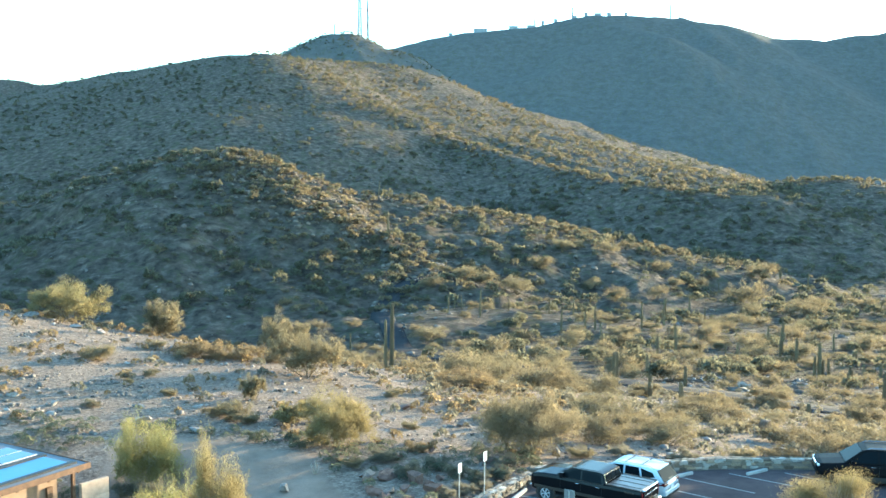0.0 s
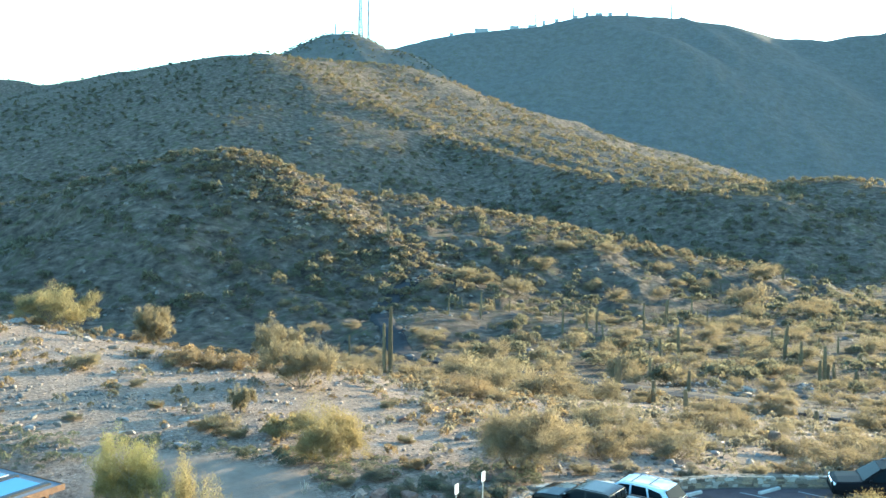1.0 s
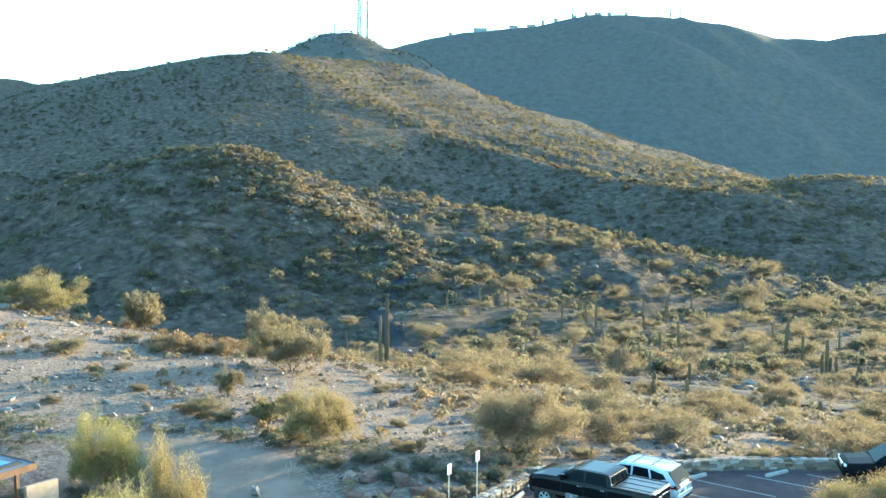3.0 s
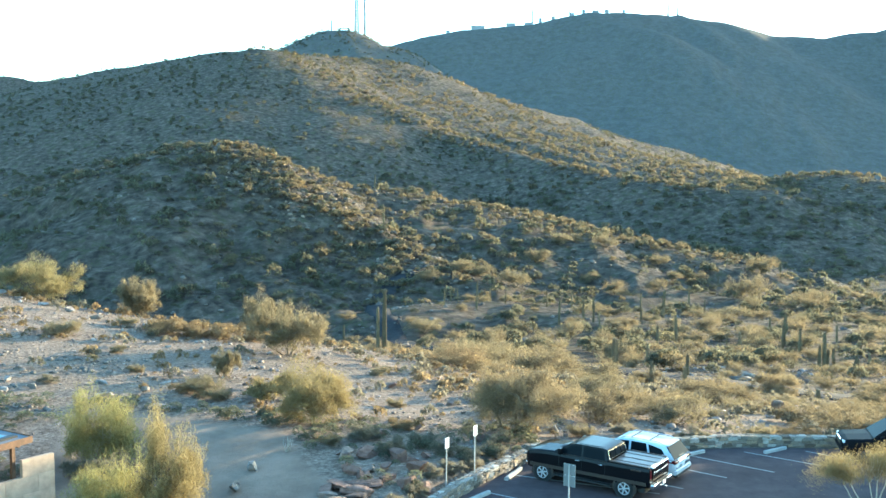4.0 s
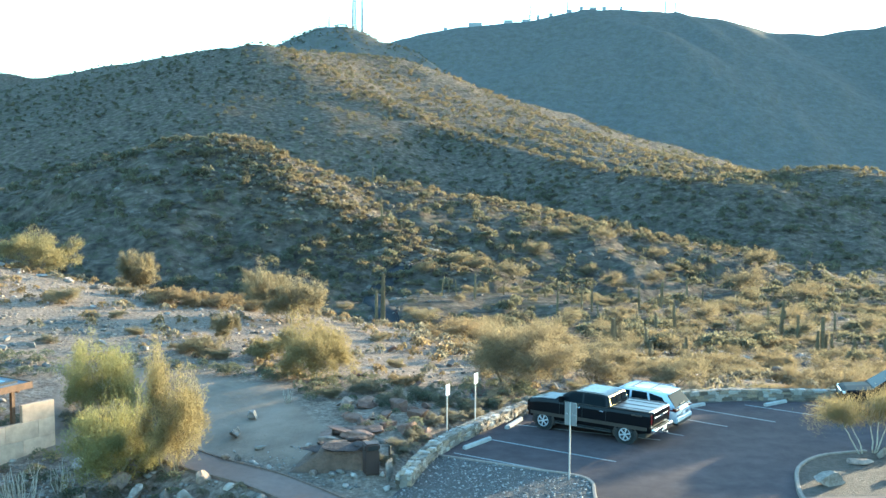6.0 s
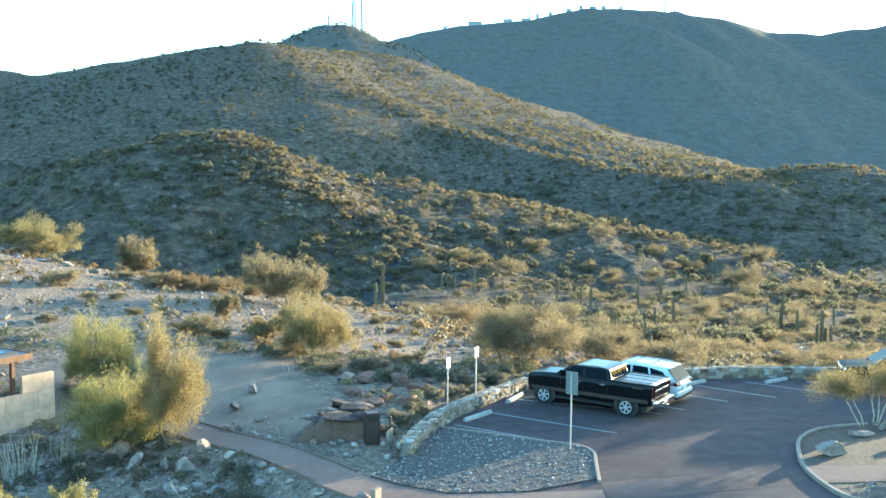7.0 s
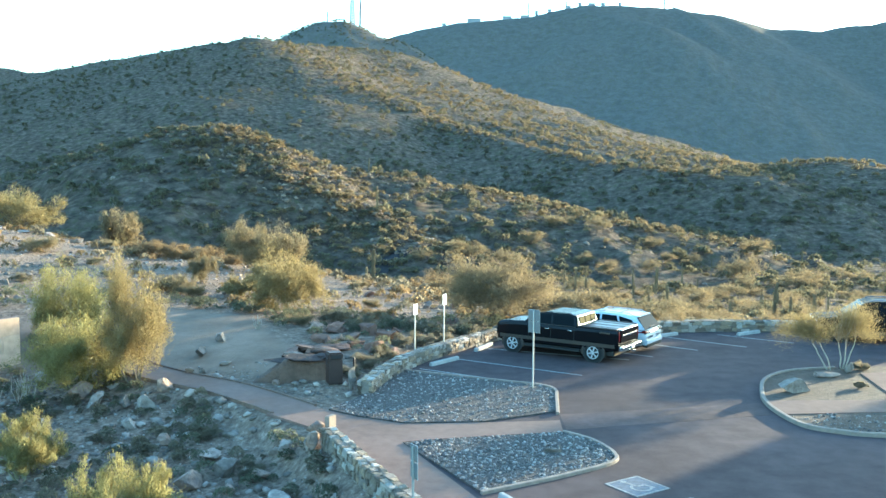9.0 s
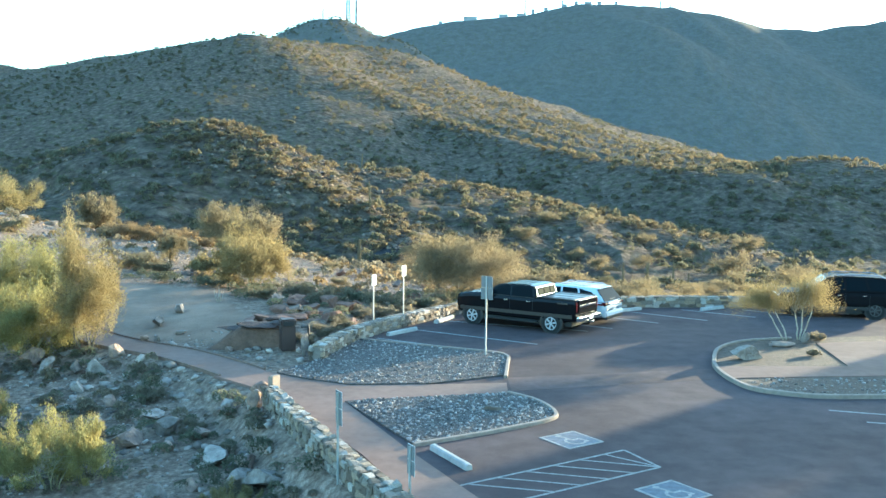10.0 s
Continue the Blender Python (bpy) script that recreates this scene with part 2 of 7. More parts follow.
def lattice(ix, iy, seed):
    h = (ix.astype(np.int64) * 374761393 + iy.astype(np.int64) * 668265263 + seed * 982451653) & 0xFFFFFFFF
    h = ((h ^ (h >> 13)) * 1274126177) & 0xFFFFFFFF
    return ((h ^ (h >> 16)) & 0xFFFF) / 65535.0


def vnoise(x, y, seed=0):
    """Smooth value noise, 0 to 1."""
    x0, y0 = np.floor(x), np.floor(y)
    fx, fy = x - x0, y - y0
    fx, fy = fx * fx * (3 - 2 * fx), fy * fy * (3 - 2 * fy)
    a, b = lattice(x0, y0, seed), lattice(x0 + 1, y0, seed)
    c, d = lattice(x0, y0 + 1, seed), lattice(x0 + 1, y0 + 1, seed)
    return (a * (1 - fx) + b * fx) * (1 - fy) + (c * (1 - fx) + d * fx) * fy


def fbm(x, y, size, octaves=4, seed=0):
    """Noise from -1 to 1 with a largest feature of that size."""
    s, a, t = 0.0, 1.0, 0.0
    for k in range(octaves):
        s = s + a * (vnoise(x / size + 17.3 * k, y / size - 9.1 * k, seed + k) * 2 - 1)
        t, a, size = t + a, a * 0.5, size * 0.5
    return s / t


def step(a, b, v):
    u = np.clip((v - a) / (b - a), 0, 1)
    return u * u * (3 - 2 * u)


# ---- the lie of the land ----
# Spot heights of the lower ground: x, y, z.
SPOTS = [(-3, 24, -0.9), (-6, 27, -1.1), (-9, 31, -0.8), (-14, 27, -1.5), (-2, 15, -1.6), (-14, 34, -0.6), (-7, 36, 0.15),
         (-8, 41, 0.4), (-2, 38, 0.5), (1, 40, 0.8), (-14, 48, 1.0), (-21, 50, 1.4), (-13, 58, 0.8), (-30, 60, 2.3),
         (-34, 81, 4.0), (-46, 88, 4.6), (-25, 80, 2.4), (-16, 79, 0.9), (-8, 75, 0.2), (-10, 66, 0.3), (-2, 70, -0.9)]
SPOTS += [(-4.0, 37.3, 0.65), (-2.2, 37.6, 0.65), (-5.8, 37.8, 0.45), (5, 48, 0.0), (6, 57, -1.6), (14, 50, -0.9), (22, 63, -3.4), (42, 62, -4.0), (32, 48, -0.7), (-8, 94, -7.4), (16, 91, -8.0), (0, 88, -5.0),
          (45, 95, -11.0), (-22, 98, -9.0), (-36, 104, -10.0), (-60, 120, -8.0), (-55, 100, 0.0), (-45, 116, -14.0), (20, 114, -12.5), (-9, 120, -10.6), (34, 135, -17.0), (-45, 150, -22.0), (63, 165, -22.0), (0, 170, -19.0)]
SPOTS += [(-90, 165, -25.0), (-60, 230, -34.0), (-120, 240, -33.0), (52, 219, -25.5), (0, 230, -26.5), (-33, 259, -34.0), (71, 238, -29.0), (110, 200, -24.0), (0, 300, -31.0), (60, 320, -34.0), (-83, 300, -39.0), (-30, 320, -36.0), (-130, 300, -30.0),
          (-170, 350, -20.0), (140, 370, -37.0), (120, 300, -34.0), (260, 350, -30.0), (40, 400, -34.0), (150, 480, -38.0), (0, -60, -2.0), (70, 0, 0.0), (-70, 0, -2.0),
          (0, -400, -6.0), (500, 0, -10.0), (-500, 0, -4.0), (600, 600, -20.0), (-500, 500, 0.0), (0, 3000, 0.0), (1500, 1500, 0.0), (-1500, 1500, 0.0)]
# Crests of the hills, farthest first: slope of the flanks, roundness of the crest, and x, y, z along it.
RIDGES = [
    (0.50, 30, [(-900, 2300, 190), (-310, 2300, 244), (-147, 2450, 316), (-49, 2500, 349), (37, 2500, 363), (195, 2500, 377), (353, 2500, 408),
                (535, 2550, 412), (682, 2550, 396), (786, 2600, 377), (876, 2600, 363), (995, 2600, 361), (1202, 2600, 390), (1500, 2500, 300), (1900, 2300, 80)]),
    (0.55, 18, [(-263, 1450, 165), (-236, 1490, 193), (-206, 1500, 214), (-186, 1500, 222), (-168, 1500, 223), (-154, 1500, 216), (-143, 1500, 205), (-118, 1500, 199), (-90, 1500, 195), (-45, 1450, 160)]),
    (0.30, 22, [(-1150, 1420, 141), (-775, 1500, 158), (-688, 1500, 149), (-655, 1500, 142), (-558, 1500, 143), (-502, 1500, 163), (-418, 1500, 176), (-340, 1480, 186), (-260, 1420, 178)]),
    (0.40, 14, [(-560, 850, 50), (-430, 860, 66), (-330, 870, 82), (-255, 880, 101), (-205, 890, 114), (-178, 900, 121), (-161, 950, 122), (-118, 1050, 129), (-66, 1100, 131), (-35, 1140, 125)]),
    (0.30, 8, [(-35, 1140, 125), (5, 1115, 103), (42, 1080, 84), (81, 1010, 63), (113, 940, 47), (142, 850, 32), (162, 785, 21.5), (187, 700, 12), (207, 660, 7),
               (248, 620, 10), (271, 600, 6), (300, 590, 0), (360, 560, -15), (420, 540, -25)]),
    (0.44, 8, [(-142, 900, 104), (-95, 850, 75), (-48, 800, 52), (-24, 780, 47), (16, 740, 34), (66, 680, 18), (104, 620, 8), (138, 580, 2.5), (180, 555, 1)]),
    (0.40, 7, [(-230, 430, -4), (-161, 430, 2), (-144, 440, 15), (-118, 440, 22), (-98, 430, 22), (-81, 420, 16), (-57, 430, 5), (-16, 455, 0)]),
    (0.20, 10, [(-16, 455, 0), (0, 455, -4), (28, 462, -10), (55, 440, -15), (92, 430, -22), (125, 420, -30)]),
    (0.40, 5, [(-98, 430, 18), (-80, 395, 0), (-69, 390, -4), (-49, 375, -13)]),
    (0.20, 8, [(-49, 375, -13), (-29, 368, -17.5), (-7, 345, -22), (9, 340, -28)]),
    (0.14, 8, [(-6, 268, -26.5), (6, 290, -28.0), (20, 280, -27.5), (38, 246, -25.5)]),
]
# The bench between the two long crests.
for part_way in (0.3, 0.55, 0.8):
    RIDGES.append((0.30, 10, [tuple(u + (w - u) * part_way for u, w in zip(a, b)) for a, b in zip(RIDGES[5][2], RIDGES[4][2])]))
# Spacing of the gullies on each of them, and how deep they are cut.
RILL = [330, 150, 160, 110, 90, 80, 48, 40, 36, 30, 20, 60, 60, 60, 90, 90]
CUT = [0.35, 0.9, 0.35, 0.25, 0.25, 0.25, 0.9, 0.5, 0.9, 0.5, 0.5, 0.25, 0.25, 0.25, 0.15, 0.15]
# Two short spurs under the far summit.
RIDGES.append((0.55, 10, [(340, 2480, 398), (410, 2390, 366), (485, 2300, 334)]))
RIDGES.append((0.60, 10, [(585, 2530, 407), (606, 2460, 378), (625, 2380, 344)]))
# The graded lot (counter-clockwise) and the way that leads off it.
LOT = [(2.9, 15.8), (5, -40), (60, -40), (60, 44.6), (12, 44.5), (4.6, 43.6), (1.35, 39.3), (0.25, 37.5), (-0.5, 36.0), (-1.05, 34.0), (-1.5, 32.0), (-2.6, 29.8), (-2.4, 27.2), (-1.5, 25.5)]
FOOTPATH = [(-14.5, 41.0), (-12.4, 38.4), (-10.4, 36.0), (-8.5, 34.3), (-6.2, 32.7), (-4.2, 30.8), (-2.3, 28.6), (0.5, 27.1)]


VALLEY_ROAD = [(62, 84), (52, 92), (46, 102), (42, 112), (37.5, 124), (29, 133), (13, 150), (-3, 188), (-11.8, 226), (-15.5, 248), (-19.5, 268), (-22.5, 290), (-21, 312), (-12, 336), (6, 352)]
SAND = [(-17, 36.4), (-8.2, 35.2), (-5.4, 34.2), (-3.2, 33.6), (-4.0, 37.6), (-5.6, 40.5), (-7.2, 45.0), (-13.2, 46.6), (-18.5, 47.0)]


def seg_dist(x, y, pts):
    """Distance to a polyline and the height or parameter along it."""
    best = np.full(x.shape, 1e9)
    val = np.zeros(x.shape)
    along = np.zeros(x.shape)
    s0 = 0.0
    for a, b in zip(pts[:-1], pts[1:]):
        dx, dy = b[0] - a[0], b[1] - a[1]
        ln = math.hypot(dx, dy)
        u = np.clip(((x - a[0]) * dx + (y - a[1]) * dy) / (ln * ln), 0, 1)
        d = np.hypot(x - a[0] - u * dx, y - a[1] - u * dy)
        near = d < best
        best = np.where(near, d, best)
        if len(a) > 2:
            val = np.where(near, a[2] + u * (b[2] - a[2]), val)
        along = np.where(near, s0 + u * ln, along)
        s0 += ln
    return best, val, along


def crest_fall(x, y, pts, slope, soft_r):
    """Height of a ridge's flanks at plan points, the distance to its crest and the fall from it."""
    best = np.full(x.shape, -1e9)
    near = np.full(x.shape, 1e9)
    fall = np.zeros(x.shape)
    for a, b in zip(pts[:-1], pts[1:]):
        dx, dy = b[0] - a[0], b[1] - a[1]
        u = np.clip(((x - a[0]) * dx + (y - a[1]) * dy) / (dx * dx + dy * dy), 0, 1)
        d = np.hypot(x - a[0] - u * dx, y - a[1] - u * dy)
        f = slope * (np.sqrt(d * d + soft_r * soft_r) - soft_r)
        z = a[2] + u * (b[2] - a[2]) - f
        fall = np.where(z > best, f, fall)
        best = np.maximum(best, z)
        near = np.minimum(near, d)
    return best, near, fall


def inside(x, y, poly):
    r = np.zeros(x.shape, bool)
    for (ax, ay), (bx, by) in zip(poly, poly[1:] + poly[:1]):
        with np.errstate(divide="ignore", invalid="ignore"):
            hit = ((ay > y) != (by > y)) & (x < (bx - ax) * (y - ay) / (by - ay + 1e-12) + ax)
        r ^= hit
    return r


def land(x, y):
    """Height of the ground, and how much it takes the hills' darker rock colour (0 to 1)."""
    x, y = np.asarray(x, float), np.asarray(y, float)
    def width(r):
        return 2.0 + np.minimum(0.0017 * r * r, 0.14 * r)
    reach = width(np.hypot(x, y))
    s0 = np.full(x.shape, 1e-9)
    sx, sy, sxx, sxy, syy, sz, sxz, syz = (np.zeros(x.shape) for _ in range(8))
    for px, py, pz in SPOTS:
        dx, dy = px - x, py - y
        w = np.exp(-(dx * dx + dy * dy) / (2 * (0.6 * reach + 0.5 * width(math.hypot(px, py))) ** 2)) + 1e-5 / (1 + dx * dx + dy * dy)
        s0, sx, sy, sz = s0 + w, sx + w * dx, sy + w * dy, sz + w * pz
        sxx, sxy, syy, sxz, syz = sxx + w * dx * dx, sxy + w * dx * dy, syy + w * dy * dy, sxz + w * dx * pz, syz + w * dy * pz
    # a plane fitted to the neighbouring heights, held towards level where there are few
    mx, my, mz = sx / s0, sy / s0, sz / s0
    cxx, cyy, cxy = sxx / s0 - mx * mx + 0.25 * reach ** 2, syy / s0 - my * my + 0.25 * reach ** 2, sxy / s0 - mx * my
    cxz, cyz = sxz / s0 - mx * mz, syz / s0 - my * mz
    det = cxx * cyy - cxy * cxy
    low = mz - mx * (cxz * cyy - cyz * cxy) / det - my * (cyz * cxx - cxz * cxy) / det
    near = step(60, 160, np.hypot(x, y))
    low = low + fbm(x, y, 5.0, 3, 3) * 0.10 + near * fbm(x, y, 30.0, 4, 5) * 0.9
    z = low
    far = np.hypot(x, y)
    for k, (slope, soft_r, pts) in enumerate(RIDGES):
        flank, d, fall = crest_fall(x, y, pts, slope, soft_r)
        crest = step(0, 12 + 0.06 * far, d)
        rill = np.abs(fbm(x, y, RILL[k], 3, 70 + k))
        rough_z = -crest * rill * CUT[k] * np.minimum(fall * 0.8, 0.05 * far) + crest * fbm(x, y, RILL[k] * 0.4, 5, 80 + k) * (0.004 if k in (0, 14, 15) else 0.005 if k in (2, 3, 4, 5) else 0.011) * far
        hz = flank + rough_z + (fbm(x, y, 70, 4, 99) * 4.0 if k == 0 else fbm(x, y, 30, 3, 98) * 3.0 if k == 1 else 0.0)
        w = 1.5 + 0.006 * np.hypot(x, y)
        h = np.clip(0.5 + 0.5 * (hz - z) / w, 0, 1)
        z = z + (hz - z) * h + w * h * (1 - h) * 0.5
    # Rock colour begins at 85 m to darken the bush-shaded valley floor.
    hill = step(85, 190, np.hypot(x, y))
    # graded ground
    d, _, _ = seg_dist(x, y, LOT + LOT[:1])
    d = np.where(inside(x, y, LOT), 0, d)
    g = 1 - step(0.15, 1.6, d)
    z = z * (1 - g) + g * -0.09
    d, _, _ = seg_dist(x, y, FOOTPATH)
    g = 1 - step(0.9, 2.0, d)
    z = z * (1 - g) + g * -0.06
    return z, hill


def ground_z(x, y):
    return float(land(np.array([x]), np.array([y]))[0][0])


def build_ground():
    cx, cy = 0.0, -6.0
    ang = np.concatenate([np.linspace(-36, 62, 510), np.linspace(62, 324, 60)[1:-1]])
    rad = np.concatenate([[0.02], np.geomspace(4.0, 4600.0, 385)])
    a, r = np.meshgrid(np.radians(ang), rad)
    x, y = cx + np.sin(a) * r, cy + np.cos(a) * r
    z, hill = land(x, y)
    z = np.where(r > 3300, z * 0 - 10 + (z + 10) * (1 - step(3300, 4300, r)), z)
    nr, na = x.shape
    v = np.stack([x, y, z], -1).reshape(-1, 3)
    i = np.arange((nr - 1) * na).reshape(nr - 1, na)
    j = np.roll(i, -1, 1)
    f = np.stack([i, j, j + na, i + na], -1).reshape(-1, 4)[:, ::-1]
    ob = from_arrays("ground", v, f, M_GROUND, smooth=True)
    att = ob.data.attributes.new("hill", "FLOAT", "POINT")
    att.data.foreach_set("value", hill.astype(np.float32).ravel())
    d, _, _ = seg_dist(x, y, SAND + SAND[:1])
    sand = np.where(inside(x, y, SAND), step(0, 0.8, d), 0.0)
    # Share of the haze tone by distance; it also mutes the peak's sunlit flank.
    att = ob.data.attributes.new("haze_tone", "FLOAT", "POINT")
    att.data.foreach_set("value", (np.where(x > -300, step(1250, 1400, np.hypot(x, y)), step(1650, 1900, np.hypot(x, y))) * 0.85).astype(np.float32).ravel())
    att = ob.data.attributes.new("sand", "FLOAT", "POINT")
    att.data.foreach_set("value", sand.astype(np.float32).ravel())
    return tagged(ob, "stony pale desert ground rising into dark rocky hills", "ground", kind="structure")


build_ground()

# ---- parking lot ----
def slab(name, pts, z0, z1, material, parent=None, bevel=0.0):
    """A flat slab over the outline pts, from z0 up to z1."""
    bm = bmesh.new()
    f = bm.faces.new([bm.verts.new((x, y, z1)) for x, y in pts])
    bm.normal_update()
    if f.normal.z < 0:
        f.normal_flip()
    g = bmesh.ops.extrude_face_region(bm, geom=[f])
    low = [e for e in g["geom"] if isinstance(e, bmesh.types.BMVert)]
    for vv in low:
        vv.co.z = z0
    bmesh.ops.recalc_face_normals(bm, faces=bm.faces)
    if bevel:
        top = [e for e in bm.edges if abs(e.verts[0].co.z - z1) < 1e-5 and abs(e.verts[1].co.z - z1) < 1e-5]
        bmesh.ops.bevel(bm, geom=top, offset=bevel, segments=2, affect="EDGES")
    return part(name, bm, material, parent)


def smooth_line(pts, n=6, closed=False):
    """A Catmull-Rom curve through plan points."""
    p = [np.array(q, float) for q in pts]
    out = []
    m = len(p)
    for k in range(m if closed else m - 1):
        a = p[(k - 1) % m] if closed or k > 0 else p[k]
        b, c = p[k], p[(k + 1) % m]
        d = p[(k + 2) % m] if closed or k + 2 < m else c
        for u in np.linspace(0, 1, n, endpoint=False):
            out.append(0.5 * (2 * b + (c - a) * u + (2 * a - 5 * b + 4 * c - d) * u * u + (3 * b - a - 3 * c + d) * u ** 3))
    if not closed:
        out.append(p[-1])
    return [(float(q[0]), float(q[1])) for q in out]


def offset_line(pts, w):
    q = np.array(pts)
    t = np.gradient(q, axis=0)
    t /= np.linalg.norm(t, axis=1)[:, None] + 1e-9
    return [(float(a), float(b)) for a, b in q + np.stack([-t[:, 1], t[:, 0]], 1) * w]


def strip(name, pts, width, z0, z1, material, parent=None, bevel=0.0):
    """A band of that width along a plan line."""
    bm = bmesh.new()
    rows = []
    for a, b in zip(offset_line(pts, width / 2), offset_line(pts, -width / 2)):
        if bevel:
            m1 = (a[0] + (b[0] - a[0]) * 0.12, a[1] + (b[1] - a[1]) * 0.12)
            m2 = (a[0] + (b[0] - a[0]) * 0.88, a[1] + (b[1] - a[1]) * 0.88)
            rows.append([bm.verts.new(c) for c in ((*a, z0), (*a, z1 - bevel), (*m1, z1), (*m2, z1), (*b, z1 - bevel), (*b, z0))])
        else:
            rows.append([bm.verts.new(c) for c in ((*a, z0), (*a, z1), (*b, z1), (*b, z0))])
    for r, s in zip(rows, rows[1:]):
        for k in range(len(r) - 1):
            bm.faces.new((r[k], s[k], s[k + 1], r[k + 1]))
    for r in (rows[0], rows[-1]):
        bm.faces.new(r)
    bmesh.ops.recalc_face_normals(bm, faces=bm.faces)
    return part(name, bm, material, parent)


LOT_SURFACE = [(2.95, 15.0), (5, -39), (59, -39), (59, 44.3), (13.8, 44.45), (11.2, 43.9), (4.6, 43.3), (3.9, 42.1), (1.5, 39.1), (0.5, 37.4), (-0.3, 35.9), (-0.85, 33.7), (-1.25, 32.0), (-1.6, 31.0), (-2.3, 29.4), (-1.4, 26.3), (-0.1, 23.4)]
tagged(slab("parking_lot", LOT_SURFACE, -0.3, 0.0, M_ASPHALT), "worn dark asphalt of a small parking lot", "parking lot", kind="structure")

# The wheels' line of the bays: unit vectors along and across them.
ALONG = Vector((math.cos(radians(34.1)), -math.sin(radians(34.1))))
ACROSS = Vector((math.sin(radians(34.1)), math.cos(radians(34.1))))
CAR = Vector((4.3, 39.4))


def bay(x, y):
    """A plan point from the pickup's front wheel, x along the bays and y across."""
    q = CAR + ALONG * x + ACROSS * y
    return (q.x, q.y)


def paint(name, a, b, width, label):
    d = Vector((b[0] - a[0], b[1] - a[1])).normalized() * width / 2
    n = Vector((-d.y, d.x))
    pts = [(a[0] + n.x, a[1] + n.y), (b[0] + n.x, b[1] + n.y), (b[0] - n.x, b[1] - n.y), (a[0] - n.x, a[1] - n.y)]
    return tagged(slab(name, pts, -0.01, 0.004, M_PAINT), label, "road marking", kind="structure")


BAY_LINE = "worn white painted bay line on the asphalt"
for a, b in (((0.53, 35.99), (5.0, 33.25)), ((1.8, 37.99), (6.6, 35.0)), ((2.97, 40.22), (8.9, 37.9)), ((5.2, 41.9), (10.0, 38.55)),
             ((8.0, 43.2), (12.2, 40.0)), ((11.5, 43.1), (14.5, 40.8)), ((14.1, 43.8), (16.9, 41.8)), ((17.0, 44.0), (19.5, 42.0))):
    paint("bay_line", a, b, 0.10, BAY_LINE)

# Gravel beds with kerbs round them, and the concrete walks.
BED_A = [(-1.35, 31.3), (-1.15, 32.0), (-0.75, 33.7), (-0.3, 35.5), (1.7, 34.6), (3.5, 33.75), (4.9, 33.15), (5.25, 32.6), (5.22, 31.5), (5.0, 29.6), (2.7, 28.35), (0.3, 28.15), (-1.2, 28.9), (-2.2, 29.7)]
BED_B = [(0.35, 26.05), (1.8, 26.5), (3.4, 26.85), (5.0, 27.2), (5.75, 26.3), (6.1, 25.1), (5.85, 24.35), (4.4, 23.25), (2.4, 22.0)]
tagged(slab("gravel_bed", BED_A, -0.2, 0.05, M_GRAVEL), "grey gravel bed in shade beside the bays", "gravel bed", kind="structure")
tagged(slab("gravel_bed", BED_B, -0.2, 0.05, M_GRAVEL), "grey gravel bed between walk and lot", "gravel bed", kind="structure")
KERB = "pale concrete kerb round a gravel bed"
tagged(strip("kerb", smooth_line([(-0.05, 35.5), (1.7, 34.7), (3.5, 33.85), (4.9, 33.2), (5.32, 32.5), (5.25, 31.4), (5.05, 29.3)]), 0.12, -0.1, 0.09, M_CURB, bevel=0.02), KERB, "kerb", kind="structure")
tagged(strip("kerb", smooth_line([(5.0, 27.25), (5.75, 26.35), (6.12, 25.1), (5.85, 24.3), (4.4, 23.2), (2.4, 21.95)]), 0.12, -0.1, 0.09, M_CURB, bevel=0.02), KERB, "kerb", kind="structure")
PATH_LINE = [(-14.5, 41.0), (-12.4, 38.4), (-10.4, 36.0), (-8.5, 34.3), (-6.2, 32.7), (-4.2, 30.75), (-3.3, 29.75)]
WALK = "pinkish concrete walk with worn edges"
tagged(slab("walk", [(-2.4, 29.75), (-1.2, 28.85), (0.3, 28.1), (2.7, 28.3), (5.03, 28.6), (5.0, 27.35), (3.4, 27.0), (1.8, 26.65), (0.3, 26.2), (2.3, 21.6), (4.2, 17.6), (3.0, 15.0), (2.2, 18.9), (1.25, 21.2), (-1.5, 26.5), (-2.2, 27.4), (-4.1, 29.25), (-4.35, 32.1)][:17] + [(-3.2, 30.7)], -0.2, 0.02, M_CONCRETE), WALK, "walk", kind="structure")
tagged(strip("walk", smooth_line(PATH_LINE), 1.5, -0.2, 0.012, M_CONCRETE), WALK, "walk", kind="structure")
EDGE_M = mat("path_edging", (0.16, 0.11, 0.08), 0.9, vary=0.3, scale=6, bump=0.4, bump_scale=30)
for side in (0.80, -0.80):
    tagged(strip("path_edging", offset_line(smooth_line(PATH_LINE), side), 0.09, -0.2, 0.06, EDGE_M), "dark earth-brown edging along the concrete path", "edging", kind="structure")

# Paved road that winds up the valley, draped over the ground.
def valley_road(width):
    line = smooth_line(VALLEY_ROAD, 12)
    rails = [offset_line(line, width * u) for u in (-0.5, -0.17, 0.17, 0.5)]
    q = np.array(rails).transpose(1, 0, 2)
    z = land(q[..., 0], q[..., 1])[0]
    z = np.maximum(z, z.mean(1, keepdims=True)) + 0.22
    n, m = z.shape
    top = np.concatenate([q, z[..., None]], -1)
    low = top[:, [0, -1]] - np.array([0, 0, 0.9])
    v = np.concatenate([low[:, :1], top, low[:, 1:]], 1).reshape(-1, 3)
    i = (np.arange(n - 1)[:, None] * (m + 2) + np.arange(m + 1)[None]).ravel()
    f = np.stack([i, i + 1, i + m + 3, i + m + 2], -1)
    return tagged(from_arrays("valley_road", v, f, M_ROAD, smooth=True), "narrow grey paved road winding up the valley", "road", kind="structure")


